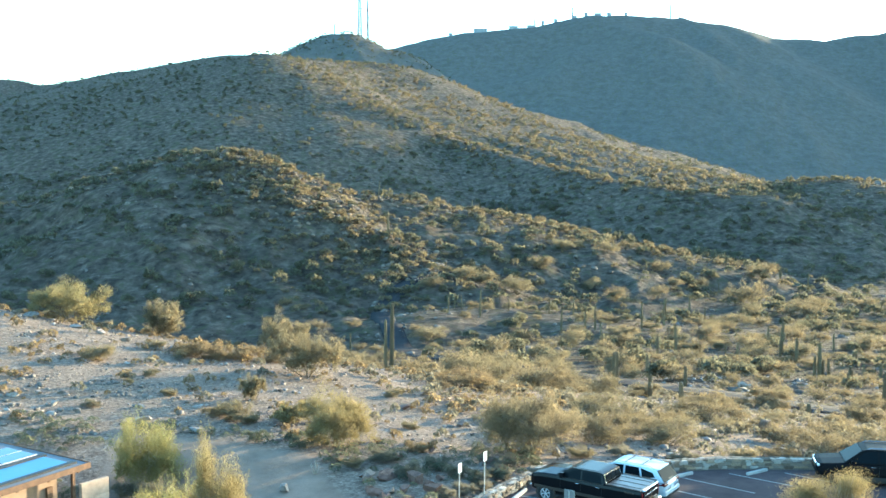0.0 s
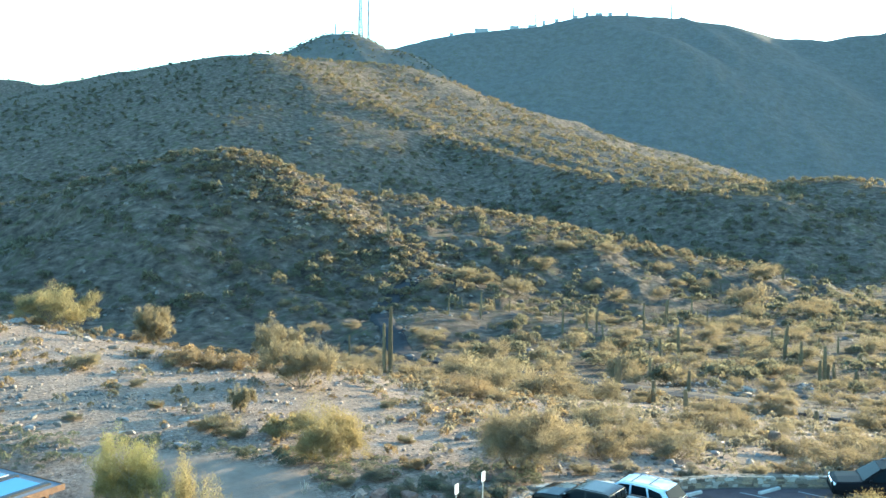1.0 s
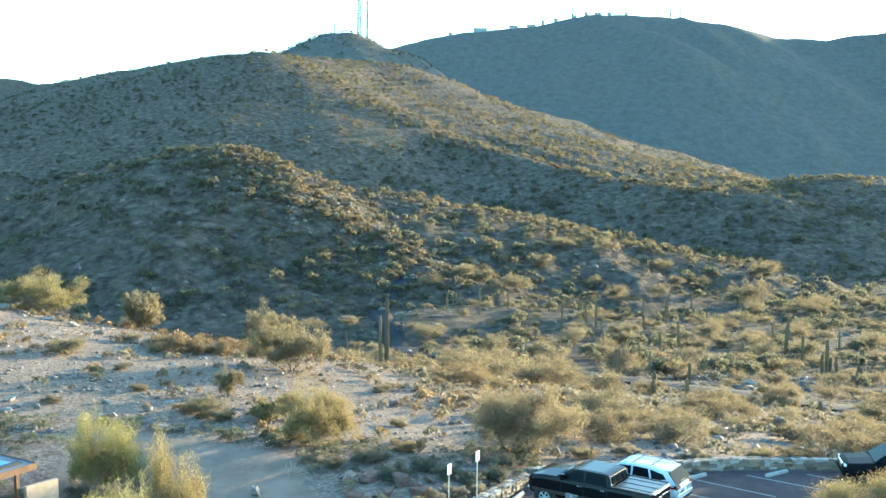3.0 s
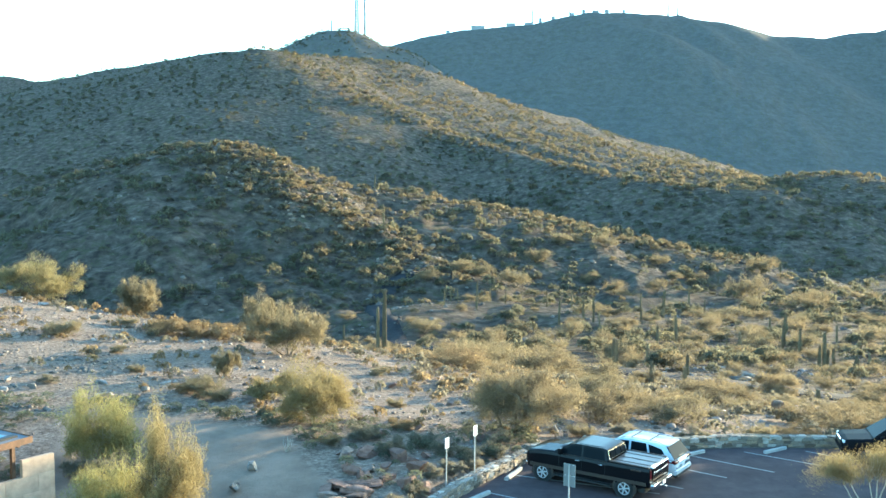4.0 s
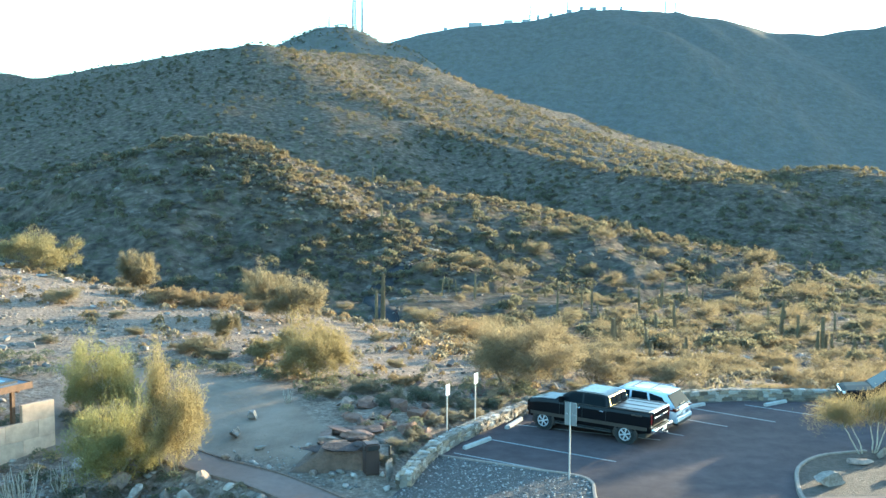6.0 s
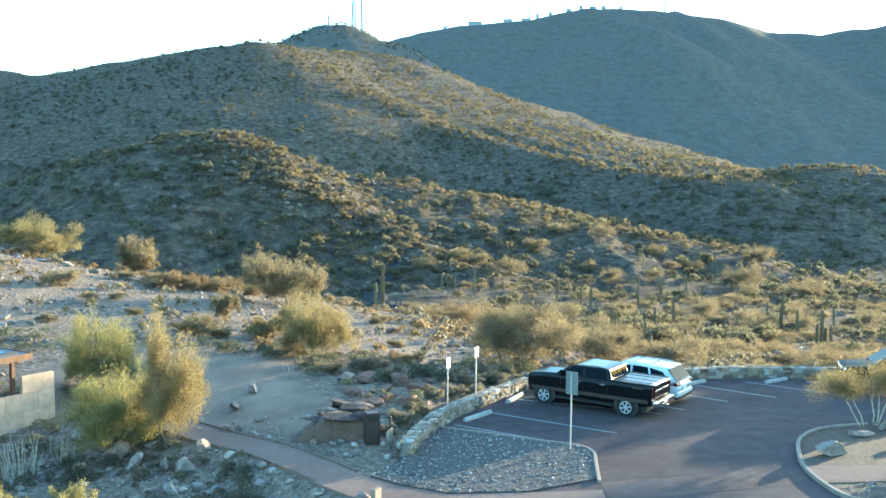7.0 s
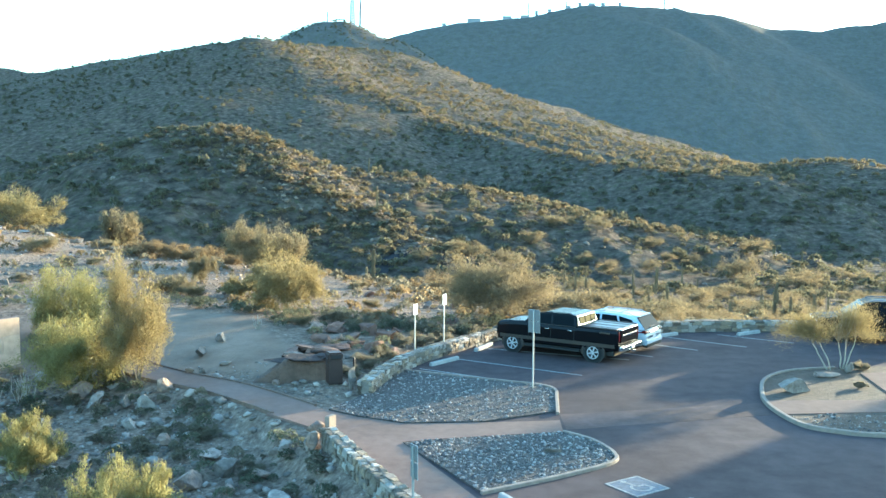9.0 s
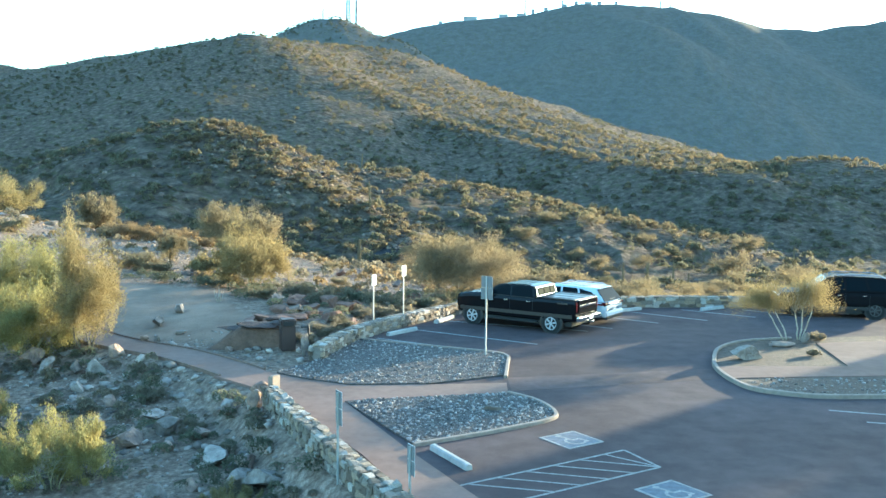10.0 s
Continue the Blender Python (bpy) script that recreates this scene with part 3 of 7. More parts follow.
M_ROAD = mat("road_asphalt", (0.050, 0.046, 0.045), 0.95, spec=0.04, vary=0.25, scale=0.8, bump=0.3, bump_scale=20, big=0.1)
valley_road(6.0)

# Worn concrete crossing between the two walks.
tagged(slab("crossing", [(5.12, 29.35), (12.0, 31.0), (11.8, 29.45), (5.12, 27.6)], -0.05, 0.004, mat("worn_crossing", (0.114, 0.083, 0.075), 0.95, spec=0.08, vary=0.3, scale=2.0, bump=0.3, bump_scale=50, big=0.3)), "worn pinkish crossing over the asphalt lane", "crossing", kind="structure")

# Island on the far side of the lane.
ISLAND = smooth_line([(16.5, 36.3), (14.5, 35.65), (13.15, 34.2), (12.4, 32.2), (12.1, 30.8), (12.1, 29.2), (12.4, 27.95), (13.3, 27.3), (14.2, 27.05), (16.0, 27.1), (24, 27.6)])
tagged(strip("kerb", ISLAND, 0.14, -0.1, 0.13, M_CURB, bevel=0.02), "pale concrete kerb of the planted island", "kerb", kind="structure")
tagged(slab("island_bed", ISLAND + [(30, 30), (30, 37), (20, 37)], -0.2, 0.06, M_DIRT), "brown gravel bed of the planted island", "gravel bed", kind="structure")
tagged(slab("walk", [(12.15, 31.0), (16.6, 31.2), (17.1, 35.3), (20, 35.9), (28, 36), (28, 30.4), (17.2, 29.8), (12.05, 29.25)], -0.1, 0.085, M_CONCRETE), "concrete walk crossing the planted island", "walk", kind="structure")

# ---- plants ----
rng = np.random.default_rng(7)


def unit(n, r):
    v = r.normal(size=(n, 3))
    return v / np.linalg.norm(v, axis=1)[:, None]


def leaf_quads(c, axis, length, width, r):
    """Narrow pointed blades: centres (n,3), axes (n,3), lengths and widths (n,). Returns vertices and faces."""
    n = len(c)
    side = np.cross(axis, unit(n, r))
    side /= np.linalg.norm(side, axis=1)[:, None] + 1e-9
    a, b = axis * (length / 2)[:, None], side * (width / 2)[:, None]
    v = np.stack([c - a - b, c + a, c - a * 0.5 + b], 1).reshape(-1, 3)
    return v, np.arange(3 * n).reshape(n, 3)


def crown(seed, width, height, base, clumps, per, leaf, spread=0.16, droop=0.0, hollow=0.5):
    """Blades in feathery sprays that fill an uneven mound of that width and height, lifted to base. Also gives the sprays' tips."""
    r = np.random.default_rng(seed)
    u = unit(clumps, r)
    u[:, 2] = np.where(u[:, 2] < -0.55, -u[:, 2], u[:, 2])
    u /= np.linalg.norm(u, axis=1)[:, None]
    lobes = unit(9, r)
    lump = 0.50 + 0.58 * np.max(np.clip(u @ lobes.T, 0, 1) ** 5, axis=1) + r.normal(0, 0.10, clumps)
    rad = (hollow + (1 - hollow) * r.random(clumps) ** 0.5) * lump
    half = np.array([width / 2, width / 2, height / 2])
    mid = np.array([0, 0, base + height * 0.27])
    tall = np.where(u[:, 2] > 0, 1.40, 0.95)
    tip = mid + u * rad[:, None] * half * np.stack([np.ones(clumps), np.ones(clumps), tall], 1) * 1.06
    root = np.array([0, 0, base + height * 0.25]) + (tip - np.array([0, 0, base + height * 0.25])) * r.uniform(0.35, 0.65, clumps)[:, None]
    n = clumps * per
    own = np.repeat(np.arange(clumps), per)
    t = r.random(n) ** 0.7 * 1.08
    size = (spread * r.uniform(0.6, 1.4, clumps))[own] * (0.45 + 0.55 * np.sin(np.pi * np.clip(t * 0.8, 0, 1)))
    pos = root[own] + (tip - root)[own] * t[:, None] + r.normal(0, 1, (n, 3)) * half * np.array([1, 1, 0.9]) * size[:, None]
    pos[:, 2] -= droop * height * 0.12 * t * t
    way = (tip - root)[own]
    way /= np.linalg.norm(way, axis=1)[:, None] + 1e-9
    ax = way * 0.8 + unit(n, r) * 0.6 + np.array([0, 0, 0.3 - droop])
    ax /= np.linalg.norm(ax, axis=1)[:, None]
    v, f = leaf_quads(pos, ax, leaf * r.uniform(0.6, 1.5, n), leaf * r.uniform(0.22, 0.42, n), r)
    v[:, 2] = np.maximum(v[:, 2], 0.02)
    return v, f, tip


def tube(bm, pts, r0, r1, sides=6):
    """A tapering limb along 3D points."""
    rings = []
    n = len(pts)
    for k, p in enumerate(pts):
        d = (Vector(pts[min(k + 1, n - 1)]) - Vector(pts[max(k - 1, 0)])).normalized()
        s = d.orthogonal().normalized()
        t = d.cross(s)
        rr = r0 + (r1 - r0) * k / (n - 1)
        rings.append([bm.verts.new(Vector(p) + (s * math.cos(a) + t * math.sin(a)) * rr) for a in [2 * math.pi * j / sides for j in range(sides)]])
    for a, b in zip(rings, rings[1:]):
        for j in range(sides):
            bm.faces.new((a[j], a[(j + 1) % sides], b[(j + 1) % sides], b[j]))
    bm.faces.new(rings[0][::-1])
    bm.faces.new(rings[-1])


def limb(a, b, r, bend=0.15, n=5):
    """Points of a crooked limb from a to b."""
    a, b = np.array(a, float), np.array(b, float)
    ln = np.linalg.norm(b - a)
    off = r.normal(0, bend * ln, 3)
    return [tuple(a + (b - a) * t + off * math.sin(math.pi * t) + r.normal(0, 0.02 * ln, 3) * (0 < t < 1)) for t in np.linspace(0, 1, n)]


def plant(name, m, label, category, seed, width, height, leaf_m, bark_m, stems=4, clear=0.12, clumps=70, per=40, leaf=0.2, twigs=26, thick=0.06, spread=0.16, droop=0.0, hollow=0.5, group=""):
    """A desert tree or bush: trunk with limbs and twigs, and a crown of many blades in clumps."""
    e = thing(name, m, label, category, group)
    r = np.random.default_rng(seed + 900)
    vs, fs, tips, base = [], [], [], 0
    heads = [(0.0, 0.0, 0.0, 0.66, 0.84)] + [(0.31 * math.cos(a) * r.uniform(0.6, 1.2), 0.31 * math.sin(a) * r.uniform(0.6, 1.2), r.uniform(0, 0.30), r.uniform(0.38, 0.58), r.uniform(0.40, 0.66))
                                             for a in [2 * math.pi * (k + r.random() * 0.7) / 7 for k in range(7)]]
    share = sum(q[3] ** 1.5 for q in heads)
    for k, (hx, hy, hz, hw, hh) in enumerate(heads):
        n = max(6, int(clumps * hw ** 1.5 / share))
        v, f, cc = crown(seed + 37 * k, width * hw, height * (1 - clear) * hh, height * (clear + (1 - clear) * hz), n, per, leaf, spread, droop, hollow)
        v, cc = v + np.array([hx * width, hy * width, 0]), cc + np.array([hx * width, hy * width, 0])
        vs.append(v)
        fs.append(f + base)
        tips.append(cc)
        base += len(v)
    v, f, cc = np.concatenate(vs), np.concatenate(fs), np.concatenate(tips)
    fit_z = height / np.percentile(v[:, 2], 99.3)
    fit_r = width / 2 / np.percentile(np.hypot(v[:, 0], v[:, 1]), 97)
    v, cc = v * np.array([fit_r, fit_r, fit_z]), cc * np.array([fit_r, fit_r, fit_z])
    cc = cc[r.permutation(len(cc))]
    bm = bmesh.new()
    for k in range(stems):
        az = 2 * math.pi * (k + r.random() * 0.7) / stems
        tip = (math.cos(az) * width * 0.22, math.sin(az) * width * 0.22, height * 0.5)
        tube(bm, limb((math.cos(az) * thick, math.sin(az) * thick, -0.15), tip, r, 0.12, 6), thick * r.uniform(0.7, 1.1), thick * 0.4, 6)
        mine = cc[k::stems][: max(2, twigs // stems)]
        for c in mine:
            s = np.array(tip) * r.uniform(0.55, 1.0)
            tube(bm, limb(s, c * np.array([0.96, 0.96, 1.0]), r, 0.1, 4), thick * 0.32, thick * 0.08, 4)
    part("trunk", bm, bark_m, e, smooth=True)
    from_arrays("crown", v, f, leaf_m, e)
    return e


def on_land(x, y, turn=0.0, s=1.0, sink=0.03):
    return pose(x, y, ground_z(x, y) - sink, 0, 0, turn) @ Matrix.Diagonal((s, s, s, 1))


def copied(ob, x, y, turn, s, label="", sink=0.05, sz=1.0):
    c = copy_thing(ob, Matrix.Identity(4))
    c.location = (x, y, ground_z(x, y) - sink)
    c.rotation_euler = (0, 0, radians(turn))
    c.scale = (s, s, s * sz)
    if label:
        c["label"] = label
    return c


# Trees that stand close to the camera, each of its own shape.
TREES = (
    ("palo_verde", -9.6, 33.5, "tall feathery golden palo verde with forked trunk", "tree", 3.1, 4.7, M_LEAF_GOLD, M_BARK, 4, 0.03, 330, 42, 0.17, 0.05, 0.15, 0.0, 0.15),
    ("palo_verde", -14.9, 41.0, "dense green palo verde beside the block wall", "tree", 3.4, 3.3, M_LEAF_FLARE, M_GREENBARK, 5, 0.0, 290, 44, 0.17, 0.04, 0.15, 0.0, 0.2),
    ("palo_verde", -11.9, 33.8, "low spreading green palo verde among boulders", "tree", 3.7, 2.8, M_LEAF_FLARE, M_GREENBARK, 5, 0.0, 300, 42, 0.17, 0.04, 0.15, 0.0, 0.2),
    ("palo_verde", -6.4, 46.4, "rounded olive palo verde on the gravel slope", "tree", 4.2, 3.05, M_LEAF_GOLD, M_GREENBARK, 5, 0.0, 330, 42, 0.18, 0.05, 0.14, 0.0, 0.25),
    ("palo_verde", 3.8, 47.4, "broad golden-olive palo verde with dark forked trunk", "tree", 5.9, 3.2, M_LEAF, M_BARK, 4, 0.02, 380, 44, 0.18, 0.12, 0.13, 0.0, 0.3),
    ("creosote_bush", -10.6, 64.4, "wide olive creosote bush on the slope's brow", "bush", 5.4, 3.4, M_LEAF_OLIVE, M_BARK, 7, 0.0, 170, 60, 0.23, 0.05, 0.13, 0.0, 0.4),
    ("creosote_bush", -33.8, 79.2, "large yellow-green bush on the gravel crest", "bush", 7.4, 3.5, M_LEAF_GREEN, M_BARK, 7, 0.0, 150, 55, 0.28, 0.05, 0.13, 0.0, 0.4),
    ("creosote_bush", -25.5, 79.6, "upright olive bush on the gravel crest", "bush", 4.2, 3.3, M_LEAF_OLIVE, M_BARK, 7, 0.0, 120, 55, 0.26, 0.05, 0.13, 0.0, 0.4),
    ("creosote_bush", -15.2, 80.0, "olive bush just beyond the slope's brow", "bush", 4.6, 3.6, M_LEAF_OLIVE, M_BARK, 7, 0.0, 120, 55, 0.26, 0.05, 0.13, 0.0, 0.4),
    ("creosote_bush", -12.8, 55.4, "small upright olive creosote bush on gravel", "bush", 1.8, 1.7, M_LEAF_OLIVE, M_BARK, 7, 0.0, 80, 50, 0.16, 0.03, 0.15, 0.0, 0.35),
    ("brittlebush", -10.7, 26.6, "bright yellow-green feathery bush below the wall", "bush", 2.5, 1.75, M_LEAF_FLARE, M_GREENBARK, 8, 0.0, 130, 80, 0.14, 0.03, 0.11, -0.8, 0.25),
    ("brittlebush", -13.4, 28.0, "yellow-green bush among dark boulders", "bush", 2.2, 1.5, M_LEAF_FLARE, M_GREENBARK, 8, 0.0, 100, 80, 0.14, 0.03, 0.11, -0.7, 0.3),
    ("brittlebush", -1.6, 20.2, "small yellow-green bush below the stone wall", "bush", 1.3, 0.85, M_LEAF_GREEN, M_GREENBARK, 8, 0.0, 60, 70, 0.12, 0.025, 0.11, -0.9, 0.3),
    ("brittlebush", -6.3, 22.2, "yellow-green feathery bush at the foot of the slope", "bush", 2.7, 1.85, M_LEAF_FLARE, M_GREENBARK, 8, 0.0, 150, 80, 0.12, 0.025, 0.11, -0.8, 0.25),
    ("brittlebush", -13.2, 37.4, "pale sage bush between two palo verdes", "bush", 1.8, 1.5, M_LEAF_GREY, M_GREENBARK, 8, 0.0, 80, 70, 0.13, 0.025, 0.13, -0.4, 0.3),
)
for k, (nm, x, y, lb, cat, w, h, lm, bk, stems, clear, cl, per, leaf, thick, spread, droop, hollow) in enumerate(TREES):
    plant(nm, on_land(x, y, 40 * k), lb, cat, 11 + k, w, h, lm, bk, stems, clear, cl, int(per * (3.3 if y < 50 else 2.6)), leaf * (0.40 if y < 50 else 0.52), 40, thick, spread, droop, hollow)
M_PALE_BARK = mat("pale_bark", (0.40, 0.34, 0.25), 0.85, vary=0.3, scale=8, bump=0.3)


def vase_tree(m, label, seed, stems, cx, width, z0, z1):
    """A slim desert tree: bare stems that fan out from one foot, under a loose feathery crown."""
    e = thing("palo_verde", m, label, "tree", "island trees")
    r = np.random.default_rng(seed)
    v, f, cc = crown(seed, width, (z1 - z0) * 1.05, z0, 190, 70, 0.058, 0.17, -0.25, 0.15)
    v, cc = v + np.array([cx, 0, 0]), cc + np.array([cx, 0, 0])
    for k, (dx, dy, z) in enumerate(stems):
        bm = bmesh.new()
        foot = (0.05 * (k - 1), 0.02 * k, -0.1)
        tube(bm, limb(foot, (dx, dy, z), r, 0.045, 6), 0.034, 0.018, 7)
        near = cc[np.argsort(np.hypot(cc[:, 0] - dx, cc[:, 1] - dy))][k::3][:11]
        for c in near:
            tube(bm, limb((dx, dy, z - 0.03), c, r, 0.07, 4), 0.014, 0.004, 4)
        part("trunk", bm, M_PALE_BARK, e, smooth=True)
    from_arrays("crown", v, f, M_LEAF_GOLD, e)
    return e


vase_tree(pose(16.22, 35.95, 0.05), "small golden palo verde with two pale leaning trunks in the island", 56, ((-0.74, 0.0, 1.05), (-0.46, 0.1, 1.12)), -0.95, 2.6, 1.0, 2.5)
vase_tree(pose(16.75, 36.1, 0.05), "taller golden palo verde with slim forked pale trunks in the island", 57, ((-0.20, 0.05, 1.1), (0.07, -0.05, 1.25), (0.48, 0.08, 1.2)), 0.32, 2.5, 1.05, 2.85)
plant("grass_tuft", pose(16.1, 33.0, 0.05), "small dry grass tuft in the planted island", "grass", 58, 0.5, 0.22, M_LEAF_GREY, M_BARK, 5, 0.0, 30, 50, 0.06, 6, 0.01, 0.15, -0.8, 0.3)
plant("grass_tuft", pose(17.4, 36.0, 0.05), "small dry grass tuft beside the island trees", "grass", 59, 0.8, 0.35, M_LEAF_GREY, M_BARK, 5, 0.0, 30, 50, 0.07, 6, 0.01, 0.15, -0.8, 0.3)

plant("creosote_bush", on_land(-9.4, 50.8, 30), "low olive creosote bush beside a rounded palo verde", "bush", 72, 2.4, 1.2, M_LEAF_GOLD, M_BARK, 6, 0.0, 110, 42, 0.15, 20, 0.04, 0.14, 0.0, 0.35)
# Unseen palo verdes right of view, added to throw shade across the lot.
for k, (x, y, w, h) in enumerate(((47.4, 55.0, 6.0, 7.8), (50.2, 50.2, 5.6, 8.6), (54.2, 47.0, 6.0, 9.0), (37.7, 61.0, 4.4, 4.9))):
    plant("palo_verde", on_land(x, y, 70 * k), "unseen palo verde added to shade the lot", "tree", 90 + k, w, h - ground_z(x, y), M_LEAF, M_BARK, 4, 0.30, 240, 60, 0.42, 20, 0.08, 0.14, 0.0, 0.3)

SPOT_SAG = [(23.7, 94.3, 2.3), (37.2, 94.8, 1.3), (23.4, 108.5, 2.6), (19.6, 112, 4.6), (53.5, 113.7, 4.7), (23.2, 131, 4.6), (34, 135, 3.2), (62.6, 146.6, 3.3), (32.4, 154.2, 3.5), (61.1, 156.9, 3.8), (62, 157.1, 5.8), (62.6, 157.3, 3.2), (65.2, 161, 3.3), (72.1, 162.9, 2.6), (75.8, 164.8, 2.7), (-42.9, 173.2, 3.3), (55, 180.3, 4.4), (77.8, 181.7, 2.9), (68.1, 185.1, 4.9), (-32.1, 193.2, 3.8), (42.8, 195.1, 4), (47.2, 197.5, 6), (69.2, 197.8, 6.8), (59.7, 204.8, 2.5), (87.2, 214.8, 3.5), (-24.2, 220.4, 4.9), (74.2, 221.2, 4.9), (88.2, 228.7, 2.8), (36.7, 231.1, 4.2), (36.6, 241.8, 6)]
SPOT_SAG += [(28.1, 243.9, 6.4), (34.4, 244.2, 6.1), (49.6, 246.9, 6.5), (61.7, 275.7, 7.8), (-1.5, 278.5, 4.8), (8, 280.7, 7.3), (28.9, 283, 4.6), (36.2, 283.3, 5.5), (17.1, 290, 3.5), (78, 292.7, 5.3), (2.7, 297.1, 3.6), (0.5, 298.7, 4.2), (13, 300, 4), (126.4, 302.9, 5.1), (79.5, 317.8, 7.7), (-25.2, 369.5, 9.5), (107.9, 386, 3.9), (133.7, 388.7, 5.4), (145, 389, 7), (-34.5, 438.7, 7), (26.1, 470, 6), (9.1, 470, 6), (12.8, 470, 5), (88, 641, 10), (66.7, 690, 9)]

# Bushes of the open desert: four shapes, repeated.
KINDS = [
    plant("creosote_bush", on_land(8.6, 52.5, 0), "olive creosote bush in open desert", "bush", 31, 4.0, 2.9, M_LEAF, M_BARK, 6, 0.0, 120, 80, 0.135, 10, 0.05, 0.22, 0.0, 0.3, "desert bushes"),
    plant("creosote_bush", on_land(13.2, 54.0, 40), "olive creosote bush in open desert", "bush", 32, 4.6, 2.6, M_LEAF_OLIVE, M_BARK, 6, 0.0, 120, 80, 0.135, 10, 0.05, 0.22, 0.0, 0.3, "desert bushes"),
    plant("dry_bush", on_land(0.8, 71.5, 40), "dry orange-brown bush in open desert", "bush", 33, 5.0, 2.7, M_LEAF_DRY, M_BARK, 6, 0.0, 120, 80, 0.135, 10, 0.05, 0.22, 0.0, 0.3, "desert bushes"),
    plant("creosote_bush", on_land(22.5, 52.5, 90), "spreading yellow-olive bush behind the lot wall", "bush", 34, 5.0, 2.6, M_LEAF, M_BARK, 6, 0.0, 120, 80, 0.135, 10, 0.05, 0.22, 0.0, 0.3, "desert bushes"),
]
FAR_KINDS = [
    plant("palo_verde", on_land(40.5, 218.0, 0), "rounded olive palo verde in the valley", "bush", 35, 5.0, 3.4, M_LEAF, M_BARK, 4, 0.0, 70, 50, 0.21, 4, 0.08, 0.26, 0.0, 0.35, "desert bushes"),
    plant("palo_verde", on_land(-16.7, 169.2, 0), "rounded olive palo verde in the valley", "bush", 36, 5.0, 3.0, M_LEAF_OLIVE, M_BARK, 4, 0.0, 70, 50, 0.21, 4, 0.08, 0.26, 0.0, 0.35, "desert bushes"),
    plant("palo_verde", on_land(22.4, 301.0, 0), "low rounded golden palo verde in the valley", "bush", 38, 5.0, 2.6, M_LEAF, M_BARK, 4, 0.0, 70, 50, 0.21, 4, 0.08, 0.26, 0.0, 0.35, "desert bushes"),
]
SET = [(19, 50.6, 2.4), (26, 51.5, 4), (31, 52, 4.4), (6.4, 54.6, 4.2), (10.5, 55.5, 3.6), (28, 56, 5), (22, 57.5, 3.7), (33, 58, 5), (16.6, 58.3, 1.7), (15.1, 58.7, 2), (13.4, 59.4, 3), (20, 63, 3.2), (6.8, 63.3, 1.6), (10.4, 63.5, 4.8), (27.3, 63.9, 4.9), (22.9, 66.2, 2.5), (10.3, 68.1, 3.5), (19.9, 70.2, 6.6), (41.6, 91.6, 6.8), (9.2, 93.6, 6.9), (27.2, 97.4, 5.2), (15.7, 106.3, 9), (37.2, 107.8, 5.9), (23.4, 111.5, 3.7), (4.8, 113.5, 8), (50.5, 126.9, 4.2), (-4.9, 127.4, 7), (58.6, 129, 4.2), (30, 129.1, 7), (57, 135, 3.9)]
SET += [(48.9, 136.8, 2.8), (23.2, 137.2, 3.9), (18.6, 139.9, 5.1), (42.9, 142.5, 3.5), (3, 143.6, 7.6), (49.6, 145.4, 4.7), (8.3, 146.6, 6), (34.9, 147, 6.6), (59.8, 149, 6.1), (67, 153.2, 7.5), (40.3, 154.4, 3.1), (46.3, 158, 3.2), (28.9, 158.8, 7.7), (32.3, 164.2, 4), (58.9, 167.6, 7), (29.7, 168.4, 4.8), (19.2, 170.4, 5.5), (47, 175.1, 5), (27.4, 175.5, 6.4), (52.5, 177.2, 8), (38.2, 180.8, 6.5), (17, 184.4, 5.2), (45.7, 184.6, 8), (84.4, 188.4, 5.3), (64.9, 188.6, 4.6), (62.6, 193.3, 7), (71.9, 193.4, 7.1), (9.2, 194.9, 7), (-28.7, 195.4, 8), (81.1, 197.1, 4.8)]
SET += [(3.5, 204.9, 7.4), (53.9, 210.7, 6.8), (-13, 211, 7.6), (93.3, 214.4, 6.1), (68.5, 215, 8), (27.5, 215.5, 7.8), (61.9, 218.3, 6.2), (97.8, 220.2, 9), (50.5, 230.1, 4.6), (17.6, 232.3, 5.6), (74.9, 237.7, 4.8), (44.6, 237.9, 5.8), (64.1, 238.1, 8), (-6.1, 241.6, 9), (57.4, 244, 4.9), (88.5, 246.5, 9), (70, 254.8, 6.2), (94.8, 261.7, 6.3), (-13.2, 269.2, 9), (122.9, 273.4, 6.6), (110.5, 280.4, 6.8), (84.3, 286.2, 10.4), (94.1, 288.5, 7), (125.6, 292.9, 9), (77.8, 296.8, 8), (70.8, 313.2, 7), (118.1, 316.2, 11.4), (99.8, 316.5, 9), (-8.1, 321.9, 9), (114.1, 322.7, 6.5)]
SET += [(55.9, 325.1, 8), (124.4, 327, 11), (22, 329.5, 11.9), (60.5, 331.5, 10.6), (3.7, 335.5, 9.4), (11.7, 336.2, 8.1), (73.1, 341.2, 8.2), (106.4, 343.8, 15.2), (148.8, 344.1, 11), (52.3, 357.7, 8.6), (33.1, 365.7, 10.3), (86, 368, 7.4), (152.2, 372.7, 7.5), (110.1, 379.5, 11), (98.1, 381.4, 9.2), (85.5, 393.3, 11), (45.1, 394.6, 11.1), (64.1, 396.2, 9.5), (129.1, 397.6, 14.3), (52.4, 403.4, 8.1)]


def desert_bush(x, y, w, flat=1.0):
    k = int(rng.integers(0, 100))
    if y > 122:
        copied(FAR_KINDS[k % 3], x, y, rng.uniform(0, 360), w / 5.0, sz=rng.uniform(0.72, 0.98) * flat)
    else:
        copied(KINDS[0 if k < 30 else 1 if k < 55 else 3 if k < 92 else 2], x, y, rng.uniform(0, 360), w / 4.6, sz=rng.uniform(0.62, 0.85) * flat)


